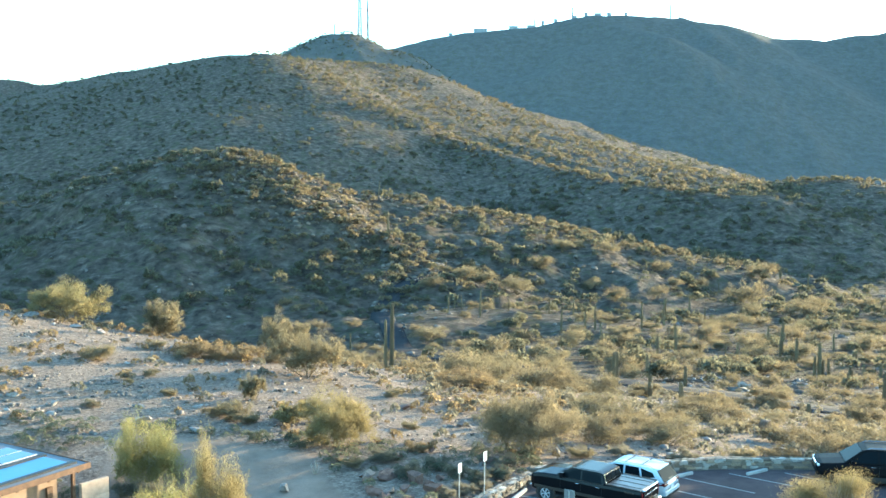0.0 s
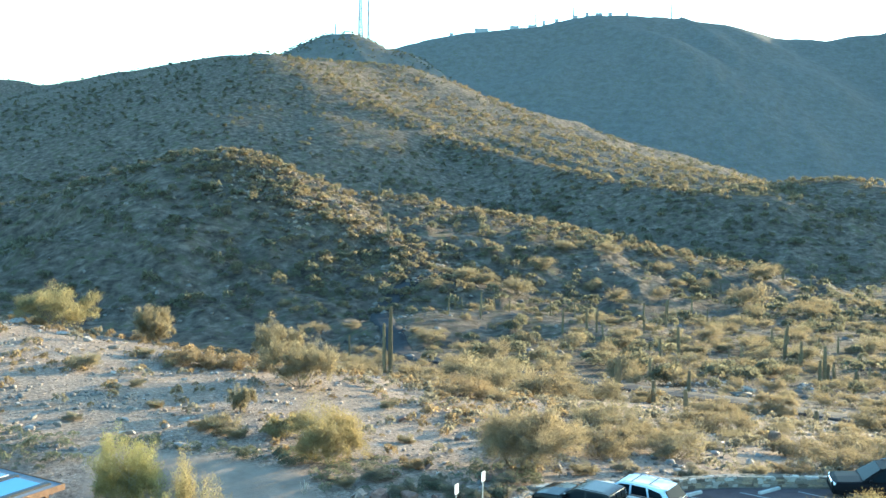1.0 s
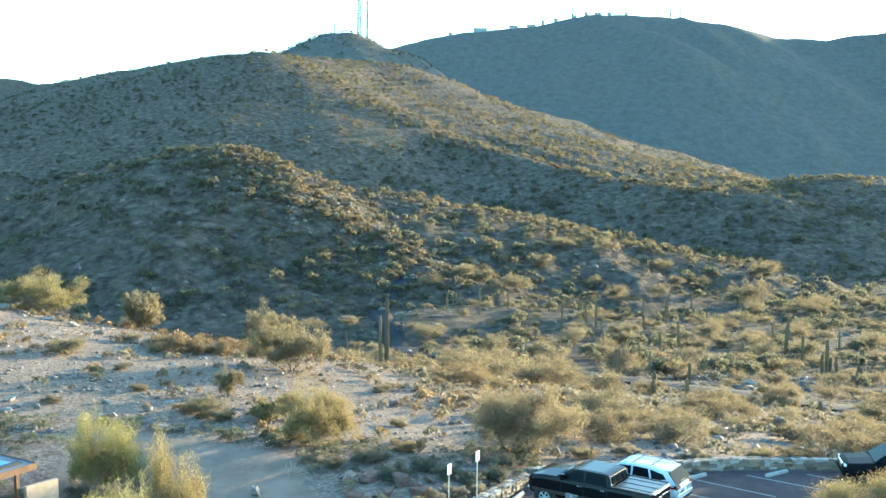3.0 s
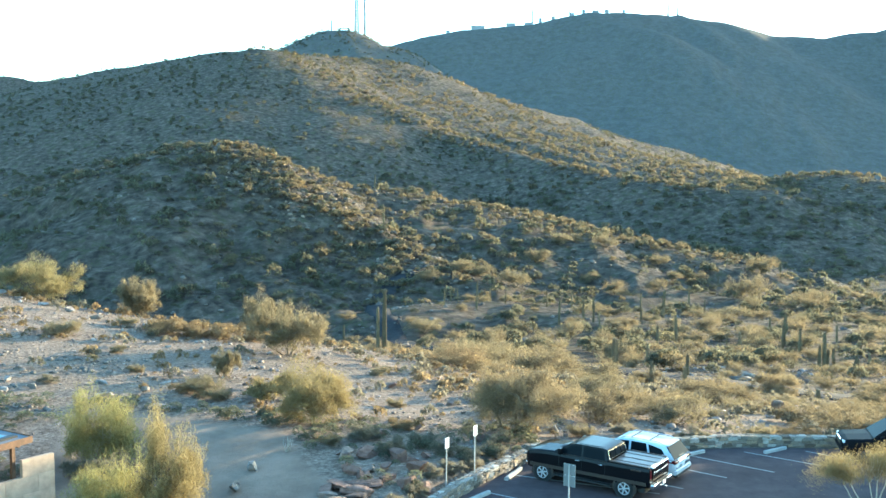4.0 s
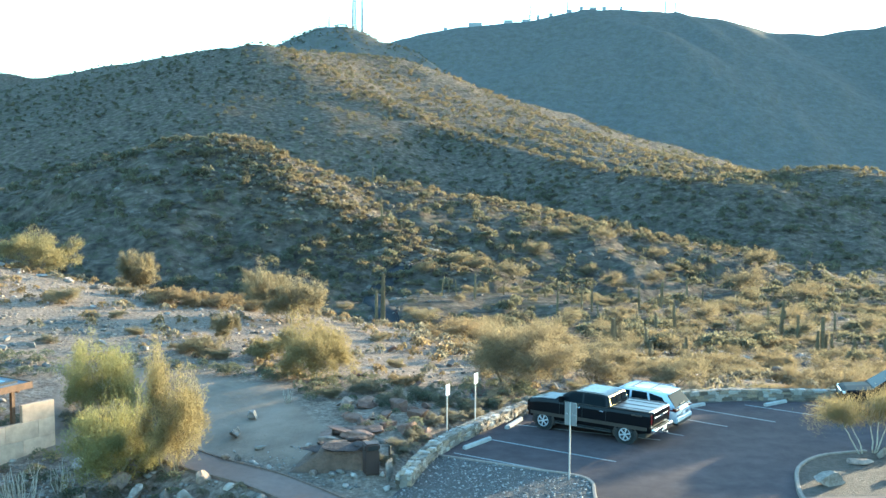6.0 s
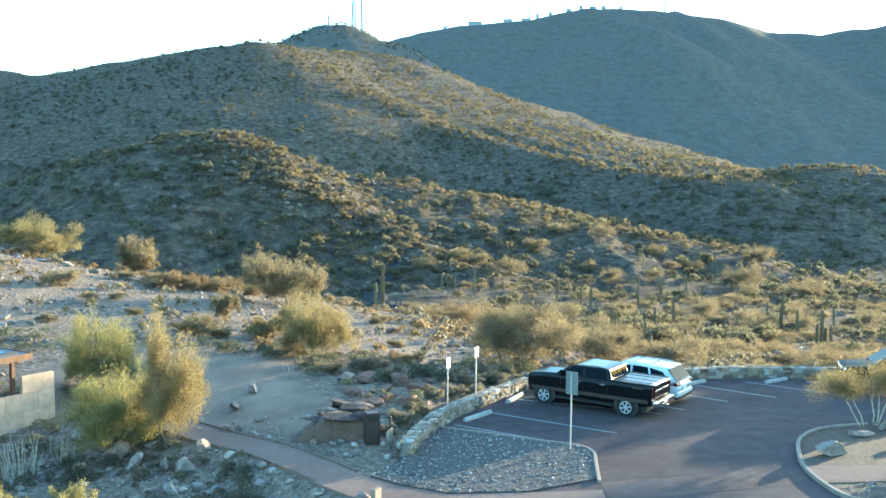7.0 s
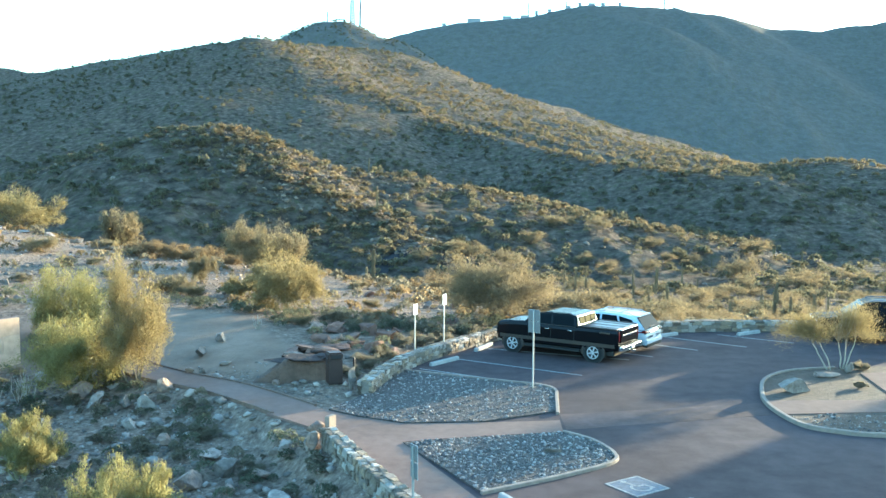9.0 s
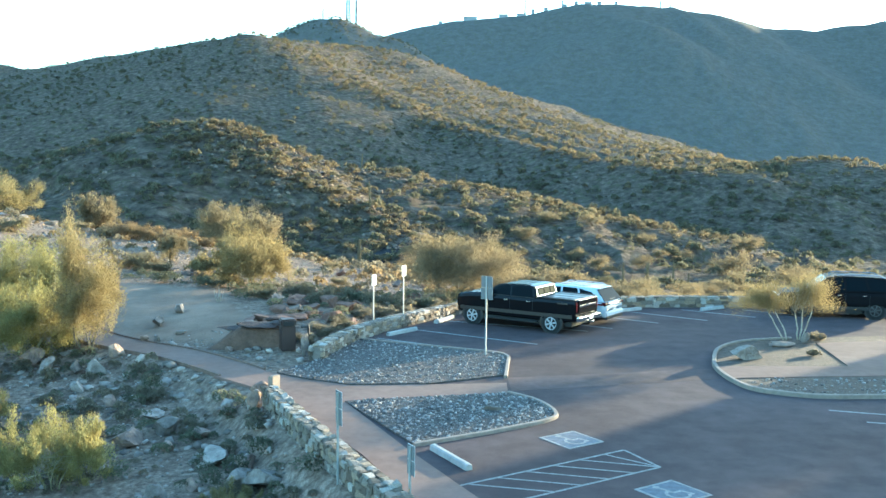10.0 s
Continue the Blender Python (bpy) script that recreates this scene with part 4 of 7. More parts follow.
def off_road(x, y):
    """Distance from the valley road."""
    return float(seg_dist(np.array([x]), np.array([y]), VALLEY_ROAD)[0][0])


def hides_cactus(x, y, w):
    """Whether a bush there would stand before a saguaro."""
    return any(sy - 26 < y < sy + 1 and abs(x / y - sx / sy) * y < w * 0.45 for sx, sy, _ in SPOT_SAG)


for ob in KINDS:
    ob.scale = (1.0, 1.0, 0.6)
for bx, by, bw in SET:
    if off_road(bx, by) < 3.2 + bw * 0.4:
        continue
    desert_bush(bx, by, bw * 1.08, (0.6 if hides_cactus(bx, by, bw) else 0.9) * (0.72 if by < 72 and bx > 8 else 1.0))
for k in range(230):
    by = 56 + 66 * rng.random() ** 0.7 if k < 40 else 122 + 190 * rng.random() ** 0.9
    bx = by * rng.uniform(-0.06 if by < 122 else -0.2, 0.52)
    bw = rng.uniform(1.4, 3.4) if by < 122 else rng.uniform(2.0, 6.5)
    if (by < 62 and bx < 7) or hides_cactus(bx, by, bw) or off_road(bx, by) < 3.2 + bw * 0.45:
        continue
    desert_bush(bx, by, bw, 0.85)
# Low dry bushes on the gravel slope.
LOW = plant("dry_bush", on_land(-17.9, 67.2, 0), "low dry orange bush on gravel", "bush", 41, 2.2, 1.1, M_LEAF_DRY, M_BARK, 6, 0.02, 60, 110, 0.085, 12, 0.02, 0.26, 0.0, 0.25, "low slope bushes")
LOW2 = plant("brittlebush", on_land(-12.9, 50.6, 0), "low olive-grey bush on gravel", "bush", 42, 2.2, 1.0, M_LEAF_OLIVE, M_BARK, 6, 0.02, 60, 110, 0.085, 12, 0.02, 0.26, 0.0, 0.25, "low slope bushes")
LOW3 = plant("brittlebush", on_land(-2.2, 41.5, 0), "grey-green brittlebush among stones", "bush", 43, 1.5, 0.75, M_LEAF_GREY, M_BARK, 6, 0.02, 50, 100, 0.07, 12, 0.018, 0.24, 0.0, 0.25, "low slope bushes")
for kind, bx, by, bs in ((LOW, -19.9, 67.4, 1.7), (LOW, -16.2, 68.6, 1.7), (LOW, -14.0, 69.4, 1.2), (LOW2, -25.1, 62.5, 1.3), (LOW2, -20.5, 59.4, 0.6), (LOW2, -17.8, 54.7, 0.6), (LOW3, -21.3, 50.9, 0.9),
                         (LOW, -13.8, 51.1, 1.05), (LOW2, -11.8, 49.8, 0.85), (LOW, -1.9, 46.6, 0.85), (LOW2, -2.6, 52, 0.6), (LOW2, -5.0, 42.6, 0.7), (LOW3, 0.2, 41.8, 1.0), (LOW3, -0.8, 43.2, 1.2), (LOW3, 2.4, 42.3, 0.9), (LOW3, -3.6, 43.8, 1.3),
                         (LOW3, 1.4, 40.6, 0.9), (LOW3, 2.6, 44.2, 1.1), (LOW2, 7.0, 47.3, 0.8), (LOW3, 9.5, 48.5, 1.1), (LOW3, 12.8, 47.8, 1.2), (LOW2, 16.2, 48.3, 1.1), (LOW, 2.6, 57, 0.9), (LOW, 1.0, 62, 1.0),
                         (LOW2, -4.2, 61, 0.7), (LOW, -1.0, 67, 0.9), (LOW2, -22.8, 68.5, 0.9), (LOW3, -15.3, 39.5, 1.2), (LOW3, -1.95, 34.3, 0.7), (LOW3, -1.45, 35.7, 0.9), (LOW3, -0.95, 37.0, 0.9), (LOW3, -0.3, 38.7, 0.8), (LOW3, 0.5, 39.7, 0.9), (LOW3, 1.2, 41.3, 0.9), (LOW3, 2.0, 42.4, 0.9), (LOW3, -6.0, 29.0, 0.8), (LOW3, -3.9, 26.0, 0.7), (LOW3, -1.7, 21.5, 0.8), (LOW3, -7.2, 26.0, 1.0)):
    copied(kind, bx, by, rng.uniform(0, 360), bs * 0.9, sz=0.65 if kind is LOW else 0.9)


# Saguaros: ribbed columns with a rounded head, some with arms.
def ribbed(bm, pts, radius, ribs=11):
    n = len(pts)
    rings = []
    for k, p in enumerate(pts):
        d = (Vector(pts[min(k + 1, n - 1)]) - Vector(pts[max(k - 1, 0)])).normalized()
        s = d.orthogonal().normalized()
        t = d.cross(s)
        u = k / (n - 1)
        rr = radius * (0.82 + 0.3 * math.sin(math.pi * min(1, u * 1.1 + 0.1))) * (1 if u < 0.86 else math.sqrt(max(0.03, 1 - ((u - 0.86) / 0.142) ** 2)))
        rings.append([bm.verts.new(Vector(p) + (s * math.cos(a) + t * math.sin(a)) * rr * (1.0 if j % 2 else 0.84)) for j, a in enumerate(math.pi * j / ribs for j in range(2 * ribs))])
    for a, b in zip(rings, rings[1:]):
        for j in range(2 * ribs):
            bm.faces.new((a[j], a[(j + 1) % (2 * ribs)], b[(j + 1) % (2 * ribs)], b[j]))
    bm.faces.new(rings[-1])


def column(h, lean=0.0, x=0.0, n=12, z=-0.2):
    return [(x + lean * (k / n) ** 2 * h, 0, z + (h - z) * min(1.0, k / n * 1.0)) for k in range(n)] + [(x + lean * h, 0, h - 0.06 * 0.5), (x + lean * h, 0, h)]


def arm(side, z0, reach, top, turn):
    c, s = math.cos(turn), math.sin(turn)
    q = [(0.15, z0), (reach * 0.6, z0 + 0.02), (reach * 0.92, z0 + 0.12), (reach, z0 + 0.4)] + [(reach, z0 + 0.4 + (top - z0 - 0.4) * u) for u in (0.3, 0.6, 0.85, 0.95, 1.0)]
    return [(a * c * side, a * s * side, b) for a, b in q]


def saguaro(kind, m, label, group="saguaros"):
    e = thing("saguaro", m, label, "cactus", group)
    bm = bmesh.new()
    ribbed(bm, column(4.0, 0.01), 0.21)
    part("column", bm, M_SAGUARO, e, smooth=False)
    if kind == "armed":
        for a in ((1, 1.6, 0.6, 3.3, 0.2), (-1, 1.9, 0.55, 2.9, 0.5)):
            bm = bmesh.new()
            ribbed(bm, arm(*a), 0.15, 8)
            part("arm", bm, M_SAGUARO, e)
    if kind == "twin":
        bm = bmesh.new()
        ribbed(bm, arm(-1, 0.3, 0.62, 3.1, 0.1), 0.17, 9)
        part("arm", bm, M_SAGUARO, e)
    return e


SAG = [saguaro("plain", on_land(8.0, 276.0), "tall single saguaro column on the low rise"), saguaro("armed", on_land(60.8, 271.9, 40), "tall saguaro with two raised arms"),
       saguaro("twin", on_land(-9.3, 140.0), "tall saguaro with a second upright stem")]
SAG[0].scale = (1.2, 1.2, 1.9)
SAG[1].scale = (1.2, 1.2, 2.0)
SAG[2].scale = (1.5, 1.5, 2.75)
for k, (sx, sy, sh) in enumerate(SPOT_SAG):
    s = sh / 4.0
    c = copied(SAG[1 if k % 5 == 2 and sh > 2.4 else 0], sx, sy, rng.uniform(0, 360), 1.0, "tall single saguaro among desert bushes" if sh > 2.4 else "short saguaro among desert bushes")
    if k % 5 == 2 and sh > 2.4:
        c["label"] = "tall saguaro with two raised arms"
    w = max(1.0, 0.75 + 0.4 * s) * (1.1 if sy < 200 else 0.9)
    c.scale = (w, w, s * 1.12)
    c.rotation_euler = (rng.normal(0, 0.025), rng.normal(0, 0.025), rng.uniform(0, 6.28))
barrel = thing("barrel_cactus", on_land(22.2, 63.0), "dark squat barrel cactus in open desert", "cactus")
bm = bmesh.new()
ribbed(bm, [(0, 0, z) for z in (-0.1, 0.1, 0.3, 0.5, 0.7, 0.85, 0.95, 1.0)], 0.42, 12)
part("body", bm, mat("barrel_skin", (0.16, 0.10, 0.06), 0.8, vary=0.4, scale=6, bump=0.3), barrel)



def dead_twigs(name, m, label, seed, n, w, h, spread):
    """Bare dry stems that fan out of one root."""
    r = np.random.default_rng(seed)
    e = thing(name, m, label, "dead plant")
    for k in range(n):
        a, q = r.uniform(0, 6.28), r.random() ** 0.6
        tip = (math.cos(a) * w / 2 * q, math.sin(a) * w / 2 * q, h * r.uniform(0.6, 1.0))
        bm = bmesh.new()
        tube(bm, limb((math.cos(a) * spread * q, math.sin(a) * spread * q, -0.1), tip, r, 0.05, 6), 0.022, 0.006, 5)
        part("stem", bm, M_DEADWOOD, e)


dead_twigs("dead_bush", on_land(-14.3, 31.6), "bare pale dead stems beside the block wall", 5, 30, 1.7, 1.7, 0.5)
dead_twigs("dead_bush", on_land(-13.4, 33.0), "bare pale dead stems among boulders", 6, 18, 1.2, 1.3, 0.3)
dead_twigs("dead_agave", on_land(-6.75, 41.6), "small dead agave with dark base", 7, 12, 0.6, 0.75, 0.08)
fallen = thing("fallen_cactus", on_land(43.6, 146.0, 118), "grey fallen saguaro skeleton on the valley floor", "dead plant")
for k, (dx, dz, ln) in enumerate(((0.0, 0.5, 9.0), (0.9, 0.4, 6.5), (-0.8, 0.35, 5.0))):
    bm = bmesh.new()
    tube(bm, limb((-ln / 2, dx, dz), (ln / 2, dx * 1.4, dz * 0.8), np.random.default_rng(k), 0.03, 7), 0.30, 0.16, 7)
    part("limb", bm, M_DEADWOOD, fallen)


# What nobody could count: scrub on the hills and low tufts on the flats.
def scatter(name, label, category, xy, scale, template, material, lift=0.0):
    """One mesh of many copies of a few small shapes."""
    z, _ = land(xy[:, 0], xy[:, 1])
    vs, fs, base = [], [], 0
    pick = rng.integers(0, len(template), len(xy))
    turn = rng.uniform(0, 6.283, len(xy))
    for k, (tv, tf) in enumerate(template):
        idx = np.where(pick == k)[0]
        if not len(idx):
            continue
        c, s = np.cos(turn[idx]), np.sin(turn[idx])
        sc = scale[idx]
        sq = rng.uniform(0.75, 1.2, len(idx))
        X = (tv[None, :, 0] * c[:, None] - tv[None, :, 1] * s[:, None]) * sc[:, None] + xy[idx, 0, None]
        Y = (tv[None, :, 0] * s[:, None] + tv[None, :, 1] * c[:, None]) * sc[:, None] + xy[idx, 1, None]
        Z = tv[None, :, 2] * (sc * sq)[:, None] + (z[idx] + lift * sc)[:, None]
        vs.append(np.stack([X, Y, Z], -1).reshape(-1, 3))
        fs.append((tf[None] + (np.arange(len(idx)) * len(tv))[:, None, None]).reshape(-1, tf.shape[1]) + base)
        base += len(idx) * len(tv)
    ob = from_arrays(name, np.concatenate(vs), np.concatenate(fs), material)
    return tagged(ob, label, category, kind="stuff")


def field(n, y0, y1, lo, hi, clump=0.0, size=30.0, power=1.0):
    """n plan points between two distances, spread evenly over the ground, thinned to clumps."""
    y = np.sqrt(rng.uniform(y0 ** 2, y1 ** 2, n * 3)) if power == 1 else y0 + (y1 - y0) * rng.random(n * 3) ** power
    x = y * rng.uniform(lo, hi, n * 3)
    keep = fbm(x, y, size, 3, 5) + rng.uniform(-0.6, 0.6, n * 3) > clump
    return np.stack([x, y], -1)[keep][:n]


def bush_shape(seed, n, leaf):
    """A small round bush: blades over an uneven dome."""
    r = np.random.default_rng(seed)
    u = unit(n, r)
    u[:, 2] = np.where(u[:, 2] < -0.25, -u[:, 2], u[:, 2])
    lobes = unit(5, r)
    lump = 0.66 + 0.38 * np.max(np.clip(u @ lobes.T, 0, 1) ** 4, axis=1)
    pos = u * (lump * r.uniform(0.7, 1.05, n))[:, None] * np.array([0.5, 0.5, 0.36]) + np.array([0, 0, 0.24])
    v, f = leaf_quads(pos, unit(n, r), leaf * r.uniform(0.6, 1.4, n), leaf * r.uniform(0.35, 0.75, n), r)
    v[:, 2] = np.maximum(v[:, 2], 0.0)
    return v, f


far_shapes = [bush_shape(50 + k, 80, 0.22) for k in range(6)]
mid_shapes = [bush_shape(60 + k, 240, 0.14) for k in range(6)]
tuft_shapes = [bush_shape(66 + k, 190, 0.11) for k in range(5)]
low_shapes = [bush_shape(90 + k, 52, 0.27) for k in range(5)]
high_shapes = [bush_shape(74 + k, 44, 0.32) for k in range(6)]
p = field(420, 140, 335, -0.5, 0.56, -0.15)
p = p[(p[:, 0] / p[:, 1] > -0.05) | (p[:, 1] > 290)]
scatter("hill_scrub", "olive palo verdes and creosote scattered over the valley", "scrub", p, 1.5 + 4.5 * rng.random(len(p)) ** 1.3, mid_shapes, M_LEAF_HILL)
p = field(2900, 290, 640, -0.5, 0.56, 0.0)
scatter("hill_scrub", "olive desert scrub dotted over rocky hillsides", "scrub", p, 1.2 + 6.0 * rng.random(len(p)) ** 1.4, far_shapes, M_LEAF_HILL)
p = np.concatenate([field(3600, 620, 1080, -0.5, 0.56, 0.0, 60), field(1500, 1150, 1560, -0.5, -0.08, -0.1, 80)])
scatter("hill_scrub", "dark desert scrub dotted over the upper slopes", "scrub", p, 1.6 + 3.2 * rng.random(len(p)) ** 1.3, high_shapes, M_LEAF_HILL)
p = field(2200, 46, 135, -0.5, 0.55, -0.05, 9, 0.7)
p = p[~inside(p[:, 0], p[:, 1], LOT)]
keep = (p[:, 0] / p[:, 1] > -0.12) | (rng.random(len(p)) < 0.25)
scatter("low_scrub", "low dry tufts and brittlebush over the desert floor", "scrub", p[keep], rng.uniform(0.3, 1.3, keep.sum()), low_shapes, M_LEAF_GREY)
p = field(650, 46, 100, -0.52, 0.12, 0.0, 10, 1.0)
p = p[~inside(p[:, 0], p[:, 1], SAND)]
scatter("low_scrub", "straw-coloured dry tufts over the gravel slope", "scrub", p, 0.3 + 0.9 * rng.random(len(p)) ** 1.6, low_shapes, M_LEAF_DRY)
p = field(1300, 16, 48, -0.52, 0.1, 0.0, 6, 1.0)
p = p[~((p[:, 0] > -5.5) & (p[:, 1] > 35) & (p[:, 1] < 44) & (rng.random(len(p)) < 0.6))]
p = p[~((p[:, 0] > -6) & (p[:, 0] < -1.5) & (p[:, 1] > 31) & (p[:, 1] < 35.2)) & ~inside(p[:, 0], p[:, 1], SAND) & ~inside(p[:, 0], p[:, 1], LOT) & (seg_dist(p[:, 0], p[:, 1], FOOTPATH)[0] > 1.1) & (seg_dist(p[:, 0], p[:, 1], LOT + LOT[:1])[0] > 0.5)]
scatter("low_scrub", "low grey-green tufts among rocks by the path", "scrub", p, 0.25 + 0.75 * rng.random(len(p)) ** 1.5, tuft_shapes, M_LEAF_SAGE)


p = field(330, 16, 34, -0.5, 0.02, -0.1, 4, 1.0)
p = p[~((p[:, 0] > -6.5) & (p[:, 1] > 32)) & ~inside(p[:, 0], p[:, 1], LOT) & (seg_dist(p[:, 0], p[:, 1], FOOTPATH)[0] > 1.1) & (seg_dist(p[:, 0], p[:, 1], LOT + LOT[:1])[0] > 0.6)]
scatter("low_scrub", "grey-green low growth between rocks on the bank", "scrub", p, 0.2 + 0.6 * rng.random(len(p)) ** 1.6, mid_shapes, M_LEAF_GREY)


# Bushes and broken rock crowd along the spurs.
def along_crest(ridge, n, wide, u0=0.0, u1=1.0):
    q = np.array(ridge[2], float)[:, :2]
    t = np.concatenate([[0], np.cumsum(np.hypot(*np.diff(q, axis=0).T))])
    u = t[-1] * rng.uniform(u0, u1, n)
    return np.stack([np.interp(u, t, q[:, 0]), np.interp(u, t, q[:, 1])], -1) + rng.normal(0, wide, (n, 2))


# Spur and crest scrub takes a lighter leaf than the slopes, to look sunlit.
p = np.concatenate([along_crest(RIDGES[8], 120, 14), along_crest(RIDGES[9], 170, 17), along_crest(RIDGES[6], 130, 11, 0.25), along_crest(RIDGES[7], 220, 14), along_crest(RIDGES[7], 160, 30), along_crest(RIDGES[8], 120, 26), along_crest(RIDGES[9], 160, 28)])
scatter("hill_scrub", "palo verdes crowded along a rocky spur, leaf colour lightened as sunlit", "scrub", p, 1.5 + 4.2 * rng.random(len(p)) ** 1.3, far_shapes, M_LEAF)
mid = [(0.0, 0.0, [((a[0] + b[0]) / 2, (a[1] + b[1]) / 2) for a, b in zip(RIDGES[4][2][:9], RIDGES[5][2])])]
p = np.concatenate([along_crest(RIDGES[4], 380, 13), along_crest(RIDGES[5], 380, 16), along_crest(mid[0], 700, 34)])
scatter("hill_scrub", "scrub strung along the long crests, leaf colour lightened as sunlit", "scrub", p, 2.0 + 4.0 * rng.random(len(p)) ** 1.3, high_shapes, M_LEAF)
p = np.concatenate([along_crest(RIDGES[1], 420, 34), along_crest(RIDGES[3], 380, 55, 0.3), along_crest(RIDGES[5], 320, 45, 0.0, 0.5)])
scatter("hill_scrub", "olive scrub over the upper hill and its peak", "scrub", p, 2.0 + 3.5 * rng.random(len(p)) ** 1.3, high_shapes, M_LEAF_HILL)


# Loose stones.
def stone_shape(seed):
    bm = bmesh.new()
    bmesh.ops.create_icosphere(bm, subdivisions=1, radius=0.5)
    r = np.random.default_rng(seed)
    for vv in bm.verts:
        vv.co = Vector((vv.co.x, vv.co.y * 0.75, vv.co.z * 0.6)) * r.uniform(0.5, 1.35)
    bm.verts.index_update()
    v = np.array([q.co[:] for q in bm.verts])
    f = np.array([[q.index for q in t.verts] for t in bm.faces])
    bm.free()
    return v, f


stones = [stone_shape(80 + k) for k in range(6)]
p = field(5500, 36, 100, -0.52, 0.12, -0.05, 8, 1.0)
p = p[~inside(p[:, 0], p[:, 1], SAND) & ~inside(p[:, 0], p[:, 1], LOT) & (seg_dist(p[:, 0], p[:, 1], FOOTPATH)[0] > 1.1)]
scatter("loose_stones", "pale angular stones strewn over the gravel slope", "stones", p, 0.04 + 0.42 * rng.random(len(p)) ** 12 + 0.10 * rng.random(len(p)), stones, M_STONES, 0.08)
p = np.stack([rng.uniform(-28, -19, 700), rng.uniform(46, 57, 700)], -1)
p = p[fbm(p[:, 0], p[:, 1], 3.0, 2, 31) > 0.05]
scatter("loose_stones", "pale broken rubble in heaps on the slope", "stones", p, 0.10 + 0.5 * rng.random(len(p)) ** 3, stones, M_ROCK, 0.08)
p = field(4200, 46, 84, -0.5, 0.3, 0.05, 7, 1.0)
p = p[~inside(p[:, 0], p[:, 1], SAND)]
scatter("loose_stones", "brown and grey stones over the slope's brow", "stones", p, 0.05 + 0.4 * rng.random(len(p)) ** 10 + 0.11 * rng.random(len(p)), stones, M_STONES_BROWN, 0.08)
p = field(2500, 46, 160, 0.1, 0.55, 0.0, 8, 1.0)
p = p[p[:, 1] > 46]
scatter("loose_stones", "brown stones strewn over the desert floor", "stones", p, 0.1 + 0.7 * rng.random(len(p)) ** 5 + 0.15 * rng.random(len(p)), stones, M_STONES, 0.1)
p = field(2600, 14, 36, -0.5, 0.0, -0.1, 4, 1.0)
p = p[~inside(p[:, 0], p[:, 1], LOT) & (seg_dist(p[:, 0], p[:, 1], FOOTPATH)[0] > 0.9)]
scatter("loose_stones", "grey rubble on the shaded bank below the wall", "stones", p, 0.04 + 0.4 * rng.random(len(p)) ** 7 + 0.10 * rng.random(len(p)), stones, M_STONES, 0.1)
p = field(6000, 130, 640, -0.5, 0.56, 0.02, 14, 1.0)
scatter("rock_outcrop", "dark rocks and rubble strewn over the hillsides", "stones", p, 0.4 + 2.6 * rng.random(len(p)) ** 6 + 0.7 * rng.random(len(p)), stones, M_HILLROCK, 0.0)
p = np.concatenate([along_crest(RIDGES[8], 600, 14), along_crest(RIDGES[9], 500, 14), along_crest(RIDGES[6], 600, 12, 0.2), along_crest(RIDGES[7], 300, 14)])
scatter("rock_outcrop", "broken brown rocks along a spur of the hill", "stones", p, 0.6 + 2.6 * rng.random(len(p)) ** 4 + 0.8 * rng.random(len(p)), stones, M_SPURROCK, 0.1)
p = field(9000, 44, 84, -0.5, 0.08, -0.15, 5, 1.0)
p = p[~inside(p[:, 0], p[:, 1], SAND)]
scatter("loose_stones", "small grey-brown pebbles covering the gravel slope", "stones", p, 0.035 + 0.10 * rng.random(len(p)) ** 2, stones, M_STONES_BROWN, 0.1)

# ---- small building blocks ----
def box_bm(x0, x1, y0, y1, z0, z1, bevel=0.0):
    bm = bmesh.new()
    bmesh.ops.create_cube(bm, size=1.0)
    for vv in bm.verts:
        vv.co = Vector((x0 + (vv.co.x + 0.5) * (x1 - x0), y0 + (vv.co.y + 0.5) * (y1 - y0), z0 + (vv.co.z + 0.5) * (z1 - z0)))
    if bevel:
        bmesh.ops.bevel(bm, geom=bm.edges[:], offset=bevel, segments=2, affect="EDGES")
    return bm


def lathe(profile, n=24, axis="z", caps=True):
    """A surface of revolution from (radius, height) pairs."""
    bm = bmesh.new()
    rings = []
    for rr, h in profile:
        ring = []
        for k in range(n):
            a = 2 * math.pi * k / n
            c = (rr * math.cos(a), rr * math.sin(a), h) if axis == "z" else (rr * math.cos(a), h, rr * math.sin(a))
            ring.append(bm.verts.new(c))
        rings.append(ring)
    for a, b in zip(rings, rings[1:]):
        for k in range(n):
            bm.faces.new((a[k], a[(k + 1) % n], b[(k + 1) % n], b[k]))
    if caps:
        bm.faces.new(rings[0])
        bm.faces.new(rings[-1])
    bmesh.ops.recalc_face_normals(bm, faces=bm.faces)
    return bm


def plain(name, col, rough, metal=0.0, vary=0.08, scale=6.0, spec=0.5, bump=0.0):
    return mat(name, col, rough, metal, vary, scale, bump, 40.0, None, spec)


# ---- vehicles ----
M_BLACK = plain("black_paint", (0.006, 0.006, 0.007), 0.16, spec=0.35)
M_BLACK_DULL = plain("dusty_black_paint", (0.008, 0.008, 0.009), 0.42, spec=0.2)
M_BLACK_DULL.node_tree.nodes["Principled BSDF"].inputs["IOR"].default_value = 1.15
M_WHITE = plain("white_paint", (0.50, 0.53, 0.56), 0.22, spec=0.6, vary=0.03)
M_TRIM = plain("bronze_trim", (0.024, 0.017, 0.013), 0.45)
M_GLASS = plain("tinted_glass", (0.006, 0.008, 0.010), 0.05, spec=0.15, vary=0.02)
